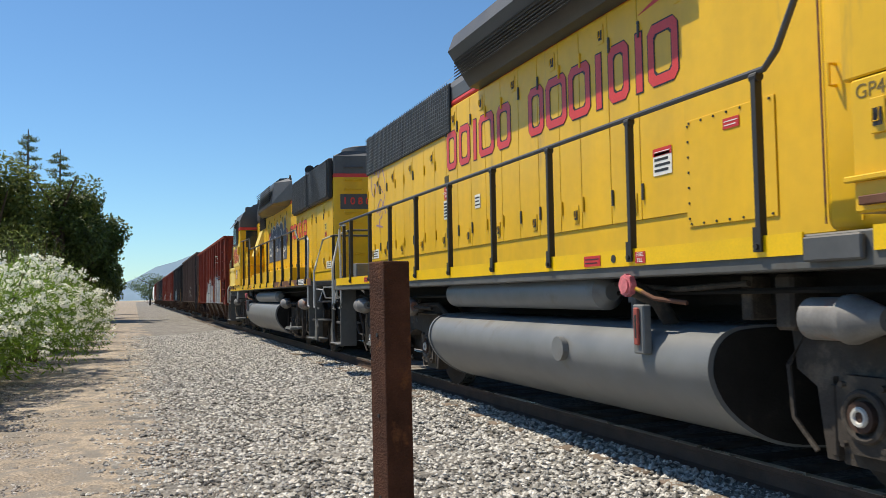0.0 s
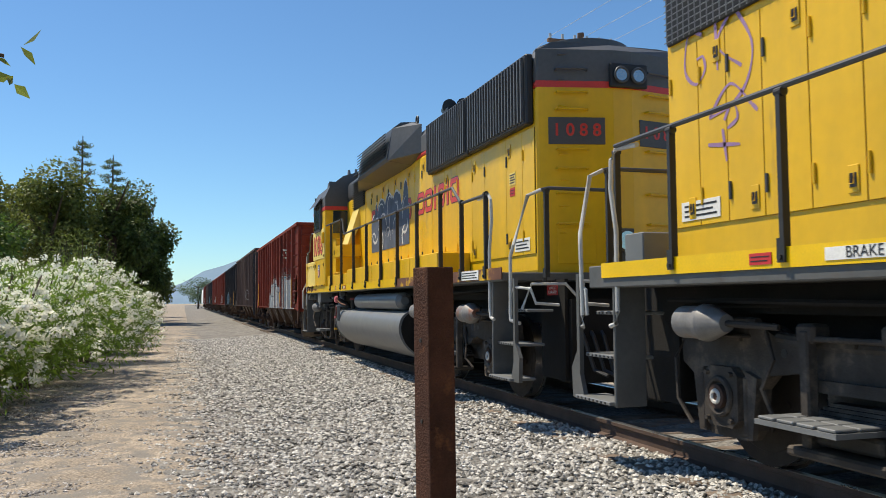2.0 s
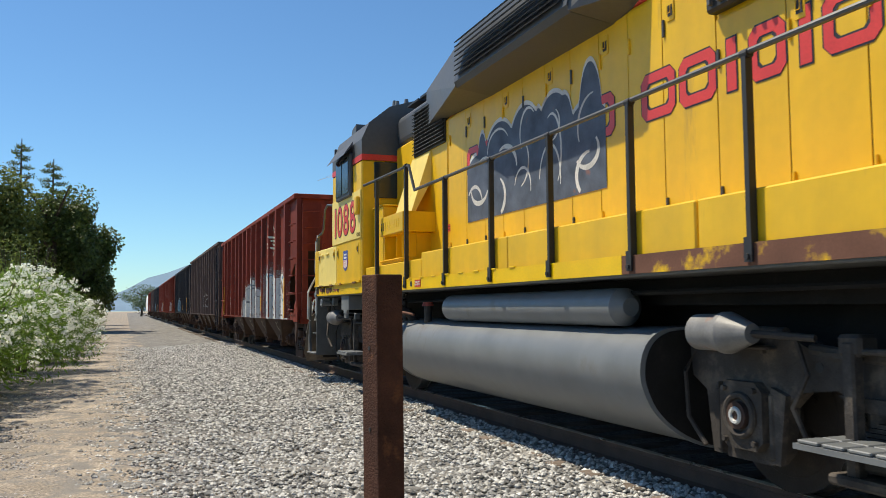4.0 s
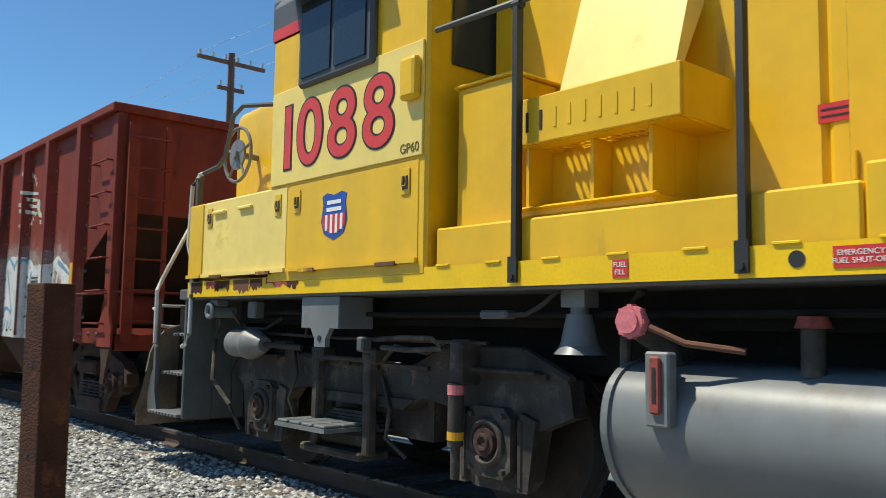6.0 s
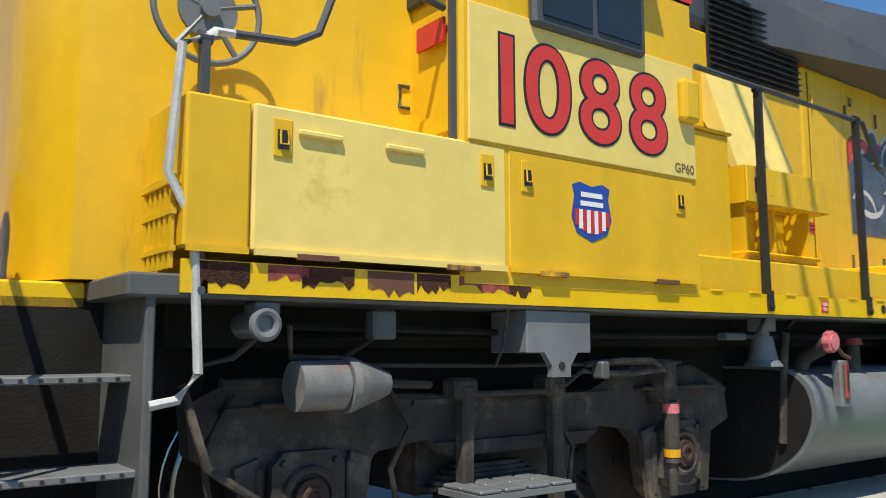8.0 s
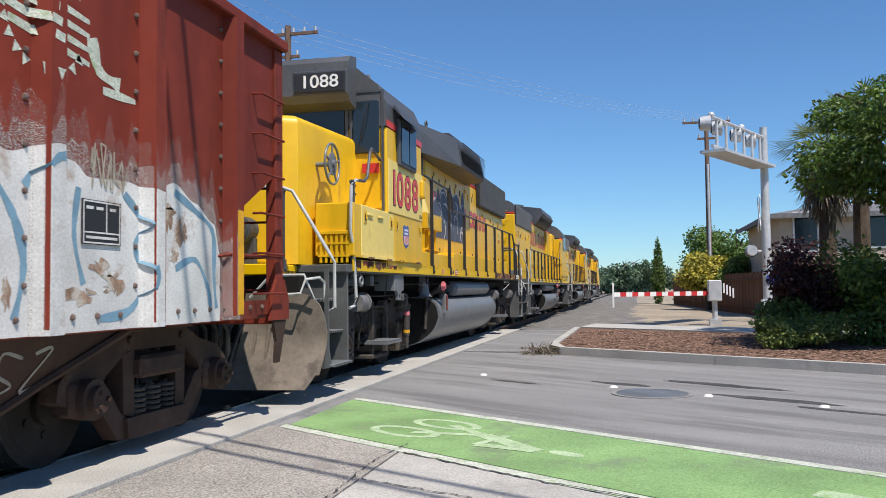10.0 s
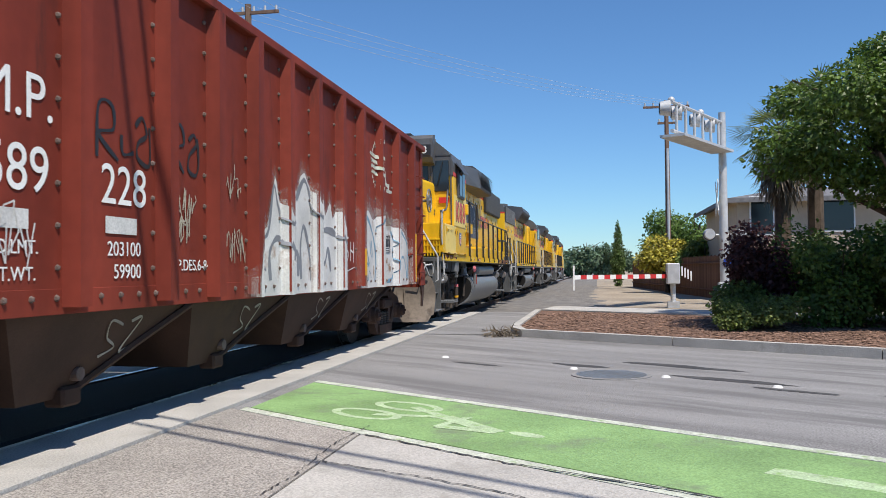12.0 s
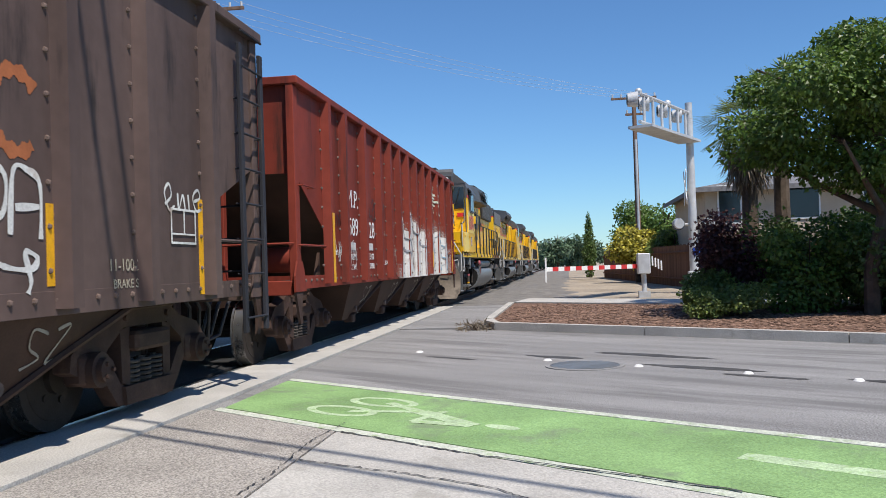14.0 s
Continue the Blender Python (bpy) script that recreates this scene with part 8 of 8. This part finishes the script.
oleander(-33.5, -3.5, 1.5, 4.6, 131, 0, 5200, BRIGHT)
for i, (x, y, h) in enumerate(((-29, -6.2, 4.6), (-26, -7.2, 4.4), (-33, -8.5, 5.0))):
    tree(x, y, -0.4, h, (1.7, 1.7, 1.3), h - 1.3, OAK, "green leafy shrub tree behind the hedge", 140 + i, 4200, 0.16, 10, 0.09)
for i, (x, y, h, rr, m) in enumerate(((-66, -3.1, 10.4, 2.8, PINE), (-62, -4.7, 10.9, 3.3, PINE), (-60, -8.2, 11.6, 3.3, PINELIGHT), (-56, -11.5, 11.0, 3.4, PINELIGHT), (-66, -11.0, 11.6, 3.4, PINE), (-74, -3.6, 6.6, 2.2, PINE), (-90, -3.2, 6.0, 2.4, PINE), (-50, -13.0, 9.0, 2.8, PINELIGHT), (-58, -15.5, 10.0, 3.4, PINE))):
    tree(x, y, -0.5, h, (rr, rr, h * 0.42), h * 0.56, m, "large dark rounded evergreen tree", 160 + i, 13000, 0.24, 30, 0.28, csize=0.34)
conifer(-69.6, -7.6, -0.5, 14.6, 180)
conifer(-69.8, -5.4, -0.5, 13.2, 181)
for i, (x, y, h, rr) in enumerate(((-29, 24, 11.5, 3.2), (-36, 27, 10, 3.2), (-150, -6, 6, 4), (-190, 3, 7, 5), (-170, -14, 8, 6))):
    tree(x, y, -0.5, h, (rr, rr, h * 0.4), h * 0.6, OAK if i < 2 else FARLEAF, "leafy tree beyond the track" if i < 2 else "distant tree, haze put into its leaf colour", 190 + i, 4500, 0.3, 14, 0.25)


def overhanging_tree():
    """A young tree whose leafy twig hangs into view beside the path."""
    T = empty("tree", "young tree with a hanging twig of bright leaves", "tree")
    T.location = (-2.35, -1.77, -0.36)
    limbs = [([(0, 0, 2.0), (-0.3, 0.5, 2.35), (-0.55, 1.22, 2.34)], 0.025, 0.006), ([(0, 0, 1.9), (-0.3, 0.5, 2.1), (-0.55, 1.2, 2.1)], 0.02, 0.005)]
    part("trunk", trunk_mesh([(0, 0, -0.05), (0.02, 0.02, 1.2), (0, 0, 2.6)], 0.05, 0.015, limbs), BARK, T)
    blobs = [(-0.55, 1.18, 2.38, 0.08, 0.1, 0.06), (-0.55, 1.22, 2.28, 0.07, 0.07, 0.06), (-0.55, 1.17, 2.12, 0.05, 0.06, 0.05), (0, 0, 2.7, 0.6, 0.6, 0.4), (-0.2, 0.4, 2.6, 0.3, 0.35, 0.25)]
    foliage("crown", T, blobs, 420, 0.085, 0.02, BRIGHT, 205, droop=0.1)
    return T


overhanging_tree()

# right-hand side: street tree, palm, hedge, shrubs
tree(15.8, -5.3, 0.06, 5.2, (2.5, 2.85, 1.95), 3.75, STREETLEAF, "broad street tree with glossy green leaves", 210, 30000, 0.095, 46, 0.16, csize=0.22)
tree(15.4, -7.9, 0.06, 5.8, (2.6, 2.6, 1.7), 4.65, STREETLEAF, "broad street tree with glossy green leaves", 211, 26000, 0.1, 44, 0.17, csize=0.25)


def palm(x, y, z0, h):
    P = empty("fan_palm", "fan palm with a skirt of dry fronds", "palm")
    P.location = (x, y, z0)
    part("trunk", trunk_mesh([(0, 0, -0.1), (0.05, 0, h * 0.5), (0, 0, h)], 0.2, 0.17), BARK, P)
    rnd = random.Random(7)
    for k in range(26):
        a, up = k * 2.4, rnd.uniform(-0.5, 1.1)
        l = rnd.uniform(0.9, 1.25)
        d = Vector((math.cos(a) * math.cos(up), math.sin(a) * math.cos(up), math.sin(up)))
        bm = B()
        tip = Vector((0, 0, h)) + d * l * 0.55
        side = d.cross(Vector((0, 0, 1))).normalized()
        nrm = side.cross(d)
        tube(bm, [(0, 0, h), tip], 0.012, 5)
        for j in range(15):
            g = (j - 7) / 7 * 1.25
            q = (d * math.cos(g) + side * math.sin(g)).normalized()
            e = tip + q * l * 0.6 + Vector((0, 0, -0.12 - 0.1 * abs(g)))
            s = q.cross(nrm) * 0.022
            bm.faces.new([bm.verts.new(p) for p in (tip, (tip + e) / 2 + s, e, (tip + e) / 2 - s)])
        part("frond", bm, PALM, P)
    foliage("dry_skirt", P, [(0, 0, h - 0.55 - 0.25 * i, 0.42, 0.42, 0.35) for i in range(3)], 1100, 0.45, 0.018, DRY, 230, "hanging grey-brown dead fronds", droop=3.0)
    return P


palm(20.0, -4.15, 0.05, 4.2)
palm(20.8, -5.05, 0.05, 5.0)


def shrub(name, x, y, z0, r, h, mat, label, seed, n=5000, size=0.08, cat="bush", wide=0.4):
    S = empty(name, label, cat)
    S.location = (x, y, z0)
    rnd = random.Random(seed)
    part("stem", trunk_mesh([(0, 0, -0.05), (0, 0, h * 0.6)], 0.03, 0.01, [([(0, 0, 0), (r[0] * 0.5 * math.cos(k), r[1] * 0.5 * math.sin(k), h * 0.7)], 0.02, 0.006) for k in range(6)]), BARK, S)
    foliage("leaves", S, [(rnd.uniform(-0.7, 0.7) * r[0], rnd.uniform(-0.7, 0.7) * r[1], h * rnd.uniform(0.2, 0.75), r[0] * rnd.uniform(0.3, 0.5), r[1] * rnd.uniform(0.3, 0.5), h * rnd.uniform(0.2, 0.32)) for _ in range(16)], n, size, size * wide, mat, seed)
    return S


shrub("low_bush", 16.2, -2.95, 0.07, (0.85, 0.85), 0.62, BRIGHT, "low rounded green bush in the mulch", 240, 6000, 0.06)
# lighter leaf colour on some shrubs also carries the sunlight on their tops
for i, (x, y, r, h, m, l) in enumerate((
        (18.4, -3.5, (1.0, 0.9), 2.1, MAROON, "tall shrub with dark red leaves"), (18.0, -3.0, (0.7, 0.6), 0.9, DARKLEAF, "dark green shrub in the mulch"), (17.3, -4.6, (1.2, 1.1), 2.0, OAK, "dense dark green hedge shrub"),
        (16.4, -6.1, (1.4, 1.2), 1.7, DARKLEAF, "dense dark green hedge shrub"), (15.2, -6.6, (1.2, 1.1), 1.9, BRIGHT, "dense dark green hedge shrub"), (17.6, -6.4, (1.3, 1.2), 2.2, BRIGHT, "light green shrub, sunlight put into its leaf colour"),
        (14.4, -7.4, (1.3, 1.1), 2.0, OAK, "dense dark green hedge shrub"), (16.6, -8.2, (1.4, 1.3), 2.2, BRIGHT, "light green shrub, sunlight put into its leaf colour"), (18.6, -5.2, (1.2, 1.1), 2.1, DARKLEAF, "dense dark green hedge shrub"), (19.6, -6.8, (1.5, 1.3), 2.2, DARKLEAF, "dense dark green hedge shrub"), (19.0, -8.6, (1.5, 1.3), 2.3, DARKLEAF, "dense dark green hedge shrub"))):
    shrub("hedge_shrub", x, y, 0.05, r, h, m, l, 250 + i, 6500, 0.09)
shrub("dry_weed", 15.5, 1.75, -0.03, (0.35, 0.3), 0.16, DRY, "small dry weed at the kerb corner", 270, 260, 0.16, "weed", 0.06)
for i, (x, y, h, rr, m, l) in enumerate(((56, -4.6, 5.0, 2.2, OAK, "round green tree beyond the lot"), (52, -5.6, 4.6, 2.0, OAK, "round green tree beyond the lot"), (44, -3.55, 3.1, 1.3, BROOM, "shrub covered in yellow blossom"), (42, -4.9, 2.7, 1.0, BRIGHT, "bright green shrub over the fence"), (47, -6.6, 3.6, 1.5, OAK, "round green tree beyond the lot"))):
    tree(x, y, -0.1, h, (rr, rr, h * 0.42), h * 0.58, m, l, 280 + i, 5200, 0.2, 16, 0.14)
CY = empty("cypress", "narrow dark green cypress tree", "tree")
CY.location = (60, -1.5, -0.1)
part("trunk", trunk_mesh([(0, 0, -0.1), (0, 0, 4.0)], 0.12, 0.03), BARK, CY)
foliage("crown", CY, [(0, 0, 0.4 + 0.35 * i, 0.5 * (1 - abs(i - 4) / 9), 0.5 * (1 - abs(i - 4) / 9), 0.4) for i in range(12)], 3200, 0.16, 0.05, DARKLEAF, 300, droop=-1.0)
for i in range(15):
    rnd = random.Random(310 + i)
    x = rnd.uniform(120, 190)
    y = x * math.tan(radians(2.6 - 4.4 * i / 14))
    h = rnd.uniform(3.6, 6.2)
    tree(x, y, -0.4, h, (3.0, 3.0, h * 0.42), h * 0.55, FARLEAF, "distant tree, haze put into its leaf colour", 330 + i, 1500, 0.5, 8, 0.2)


# ---- fixtures ----
def rust_post():
    """Old rusted steel post beside the path: a flat front with turned-in edges."""
    bm = B()
    prism(bm, [(-0.066, -0.066), (0.066, -0.066), (0.066, 0.066), (-0.066, 0.066)], 0.0, 1.72, "z")
    bmesh.ops.bevel(bm, geom=[e for e in bm.edges], offset=0.006, segments=2, affect="EDGES", profile=0.5)
    p = thing("steel_post", bm, RUSTPOST, "rust-brown square steel post set beside the track", "post")
    p.matrix_basis = pose(-3.58, 1.07, -0.375, 0.6, 0.2, 14)
    bm = B()
    for z in (0.35, 0.7, 1.05, 1.4):
        cyl(bm, (0.0, -0.067, z), 0.009, 0.006, "y", 10)
    part("bolt_hole", bm, INK, p)


rust_post()


def signal_mast():
    M = empty("crossing_signal_mast", "grey steel cantilever mast with crossing lights", "crossing signal")
    M.location = (29.6, -4.25, -0.045)
    bm = B()
    cyl(bm, (0, 0, 3.25), 0.16, 6.5, "z", 18, 0.12)
    part("mast", bm, GALV, M, smooth=True)
    bm = B()
    prism(bm, [(-0.45, 0), (0.45, 0), (0.2, 0.75), (-0.2, 0.75)], -0.2, 0.2, "y")
    part("base", bm, GALV, M)
    # cantilever arm towards the road: two rails, uprights and a walkway
    d = Vector((-4.1, 2.0, 0))
    for z in (5.3, 6.15):
        bm = B()
        tube(bm, [(0, 0, z), (d.x, d.y, z)], 0.06)
        part("arm_rail", bm, GALV, M)
    bm = B()
    s = Vector((0.44, 0.9, 0)) * 0.38
    vs = [(0 - s.x, 0 - s.y), (d.x - s.x, d.y - s.y), (d.x + s.x, d.y + s.y), (s.x, s.y)]
    prism(bm, vs, 5.12, 5.2, "z")
    part("walkway", bm, GALV, M)
    for k in range(6):
        bm = B()
        p = d * (k + 0.5) / 6
        tube(bm, [(p.x, p.y, 5.2), (p.x, p.y, 6.15)], 0.045)
        part("upright", bm, GALV, M)
    for k, g in enumerate((0.15, 0.45, 0.8, 1.0)):
        p = d * g
        bm = B()
        cyl(bm, (p.x - 0.1, p.y + 0.2, 5.95), 0.2, 0.3, "y", 18, 0.24)
        lamp = part("signal_light", bm, GALV, M, smooth=True)
        bm = B()
        cyl(bm, (p.x - 0.1, p.y + 0.36, 5.95), 0.15, 0.02, "y", 18)
        part("lens", bm, INK, lamp)
        bm = B()
        ball(bm, (p.x + 0.1, p.y, 6.12 + 0.1 * (k % 2)), 0.11, 2)
        part("back_cover", bm, GALV, lamp, smooth=True)
    for sgn in (-1, 1):
        bm = B()
        cyl(bm, (-0.15, 0.5 * sgn, 2.35), 0.2, 0.22, "x", 18)
        l = part("side_light", bm, DARKGREY, M)
        bm = B()
        cyl(bm, (-0.3, 0.5 * sgn, 2.37), 0.16, 0.3, "x", 18, 0.2)
        part("hood", bm, GALV, l)
    bm = B()
    tube(bm, [(0, -0.5, 2.35), (0, 0.5, 2.35)], 0.04)
    part("light_bar", bm, GALV, M)
    for a in (45, -45):
        bm = B()
        box(bm, -0.75, 0.75, -0.01, 0.01, -0.1, 0.1)
        c = part("crossbuck", bm, WHITE, M, "white crossed boards")
        c.matrix_basis = pose(-0.1, 0.22, 3.6, 0, a, -3)
    bm = B()
    box(bm, -0.19, -0.17, -0.25, 0.05, 1.3, 1.55)
    part("notice", bm, BLUE, M, "small blue notice")
    return M


signal_mast()


def gate():
    G = empty("crossing_gate", "lowered crossing gate with red and white striped arm", "crossing gate")
    G.location = (27.2, -2.35, -0.045)
    bm = B()
    cyl(bm, (0, 0, 0.6), 0.08, 1.2, "z", 14)
    box(bm, -0.18, 0.18, -0.18, 0.18, 0, 0.2)
    part("stand", bm, GALV, G)
    bm = B()
    box(bm, -0.22, 0.22, -0.2, 0.2, 0.75, 1.4, 0.03)
    part("mechanism", bm, GALV, G)
    bm = B()
    for k in range(4):
        box(bm, -0.05, 0.05, -0.3 - 0.09 * k, -0.26 - 0.09 * k, 1.0 - 0.05 * k, 1.3 - 0.05 * k)
    part("counterweight", bm, WHITE, G)
    n = 17
    end = Vector((-1.5, 3.0, 0.02))
    for k in range(n):
        a, b = end * (k / n), end * ((k + 1) / n)
        bm = B()
        w = Vector((0.01, 0.005, 0))
        vs = [bm.verts.new(q) for q in ((a.x, a.y, 0.93), (b.x, b.y, 0.93), (b.x, b.y, 1.06), (a.x, a.y, 1.06))]
        f = bm.faces.new(vs)
        r = bmesh.ops.extrude_face_region(bm, geom=[f])
        for v in r["geom"]:
            if isinstance(v, bmesh.types.BMVert):
                v.co += Vector((0.04, 0.02, 0))
        bmesh.ops.recalc_face_normals(bm, faces=bm.faces[:])
        part("arm_segment", bm, SIGNRED if k % 2 else WHITE, G)
    bm = B()
    box(bm, end.x - 0.03, end.x + 0.03, end.y, end.y + 0.05, 0.6, 1.35)
    part("arm_tip", bm, WHITE, G)


gate()


def utility_pole(x, y, z0, h, label, arms=True):
    P = empty("utility_pole", label, "utility pole")
    P.location = (x, y, z0)
    part("pole", trunk_mesh([(0, 0, -0.1), (0, 0, h * 0.5), (0, 0, h)], 0.17, 0.12), POLEWOOD, P)
    if arms:
        for z, l in ((h - 0.35, 1.3), (h - 1.3, 0.5)):
            bm = B()
            box(bm, -0.06, 0.06, -l, l, z - 0.06, z + 0.06)
            a = part("crossarm", bm, POLEWOOD, P)
            for k in range(6 if l > 1 else 2):
                bm = B()
                yy = -l + 0.1 + (2 * l - 0.2) * k / (5 if l > 1 else 1)
                cyl(bm, (0, yy, z + 0.15), 0.05, 0.2, "z", 10)
                part("insulator", bm, GALV, a)
    return P


utility_pole(50.0, -4.1, -0.1, 11.0, "tall brown wooden utility pole with crossarms")
bm = B()
cyl(bm, (49.82, -4.12, 4.0), 0.07, 8.2, "z", 10)
thing("conduit_riser", bm, GALV, "pale conduit fixed up the wooden pole", "conduit")
utility_pole(32.0, 13.8, -0.5, 12.6, "wooden utility pole behind the train")
utility_pole(-26.8, 13.5, -0.5, 11.2, "wooden utility pole behind the cars")


def wire(a, b, sag, label="thin pale wire strung overhead", r=0.006, mat=GALV):
    a, b = Vector(a), Vector(b)
    bm = B()
    pts = []
    for i in range(15):
        f = i / 14
        p = a.lerp(b, f)
        p.z -= sag * 4 * f * (1 - f)
        pts.append(p)
    tube(bm, pts, r, 5)
    thing("overhead_wire", bm, mat, label, "wire", "overhead wires")


for k in range(4):
    o = -1.2 + 0.8 * k
    wire((32.0, 13.8 + o, 11.95), (50.0, -4.1 + o, 10.7), 0.5)
for k in range(3):
    wire((-26.8, 13.5 - 1.2 + k * 1.2, 10.5), (-70, 15, 12.0), 0.6)
    wire((-26.8, 13.5 - 1.2 + k * 1.2, 10.5), (32.0, 13.8 - 1.2 + k, 11.9), 1.2)
# wires over the pavement, high above the eye, and the poles that carry them
for o in (0.0, 0.34):
    wire((13.56 + o, 20.0, 8.6), (-11.2 + o, -25.2, 8.6), 0.6, "black cable over the road", 0.03, INK)
utility_pole(13.7, 20.0, -0.1, 8.8, "wooden utility pole across the track", False)
utility_pole(-11.0, -25.2, -0.6, 9.4, "wooden utility pole along the road", False)


def fence():
    F = empty("board_fence", "brown wooden board fence behind the pavement", "fence")
    x0, y0, x1, y1 = 31.5, -5.0, 58.0, -2.4
    n = 150
    for k in range(n):
        f = (k / n) ** 1.0
        x, y = x0 + (x1 - x0) * f, y0 + (y1 - y0) * f
        bm = B()
        box(bm, -0.085, 0.085, -0.012, 0.012, 0, 1.75 + 0.03 * math.sin(k * 1.7), 0.003)
        b = part("board", bm, FENCEWOOD, F)
        b.matrix_basis = pose(x, y, -0.06, 0, 0, 5.6)
    for z in (0.3, 1.4):
        bm = B()
        tube(bm, [(x0, y0 + 0.05, z), (x1, y1 + 0.05, z)], 0.045, 6)
        part("fence_rail", bm, FENCEWOOD, F)
    # short return towards the hedge
    F2 = empty("board_fence", "brown wooden board fence behind the pavement", "fence")
    for k in range(36):
        bm = B()
        box(bm, -0.012, 0.012, -0.085, 0.085, 0, 1.75, 0.003)
        b = part("board", bm, FENCEWOOD, F2)
        b.matrix_basis = pose(31.4, -5.1 - 0.176 * k, -0.06)


fence()


def house(x, y, wx, wy, h, roof_h, name_label, turn=0.0, windows=()):
    H = empty("house", name_label, "house")
    H.matrix_basis = pose(x, y, -0.1, 0, 0, turn)
    bm = B()
    box(bm, 0, wx, -wy, 0, 0, h)
    part("wall", bm, STUCCO, H)
    bm = B()
    e = 0.5
    vs = [bm.verts.new(p) for p in ((-e, e, h), (wx + e, e, h), (wx + e, -wy - e, h), (-e, -wy - e, h), (wx * 0.5, -wy * 0.25, h + roof_h), (wx * 0.5, -wy * 0.75, h + roof_h))]
    for f in ((0, 1, 4), (1, 2, 5, 4), (2, 3, 5), (3, 0, 4, 5), (3, 2, 1, 0)):
        bm.faces.new([vs[i] for i in f])
    bmesh.ops.recalc_face_normals(bm, faces=bm.faces[:])
    part("roof", bm, ROOFTILE, H)
    bm = B()
    box(bm, -e - 0.02, wx + e, e - 0.02, e + 0.02, h - 0.16, h + 0.02)
    box(bm, -e - 0.02, -e + 0.02, -wy - e, e, h - 0.16, h + 0.02)
    part("fascia", bm, ROOFTILE, H)
    for yy, z, w, hh in windows:
        bm = B()
        box(bm, -0.05, 0.01, yy - w / 2, yy + w / 2, z, z + hh)
        f = part("window", bm, WHITE, H)
        bm = B()
        box(bm, -0.06, -0.045, yy - w / 2 + 0.06, yy + w / 2 - 0.06, z + 0.06, z + hh - 0.06)
        part("pane", bm, GLASS, f)


house(33.5, -5.3, 9, 12, 3.9, 0.8, "two-storey cream stucco house with a grey roof", 0, ((-0.9, 2.5, 0.9, 1.5), (-3.6, 2.6, 1.2, 1.3), (-6.5, 2.2, 1.6, 1.6)))
house(58, -6.0, 9, 10, 3.2, 1.6, "low house with a grey shingle roof", 0, ((-2, 1.0, 1.4, 1.2),))


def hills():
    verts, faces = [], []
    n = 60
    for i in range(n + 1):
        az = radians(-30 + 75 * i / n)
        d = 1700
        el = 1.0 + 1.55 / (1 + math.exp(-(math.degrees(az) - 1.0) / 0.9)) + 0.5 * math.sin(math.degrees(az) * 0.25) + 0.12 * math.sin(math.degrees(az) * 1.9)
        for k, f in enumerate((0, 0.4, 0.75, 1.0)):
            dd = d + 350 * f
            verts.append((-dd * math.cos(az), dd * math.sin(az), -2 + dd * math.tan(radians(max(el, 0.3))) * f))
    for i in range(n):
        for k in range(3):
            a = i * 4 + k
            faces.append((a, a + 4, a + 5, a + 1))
    tagged(new("backdrop_hills", from_arrays("backdrop_hills", verts, faces, HILL)), "hills on the horizon, haze put into their blue", "hills", kind="structure")


hills()


# ---- what moves ----
def motions():
    for ob, u, turn in TRAIN:
        walk(ob, [(t * 0.5, pose(u + travel(t * 0.5), TRACK_Y, 0, 0, 0, turn)) for t in range(29)])
    for w, x, z, r in TURNING[:near_wheels]:
        walk(w, [(k * 4 / 30, pose(x, 0, z) @ Matrix.Rotation(travel(k * 4 / 30) / r, 4, "Y")) for k in range(106)])


motions()
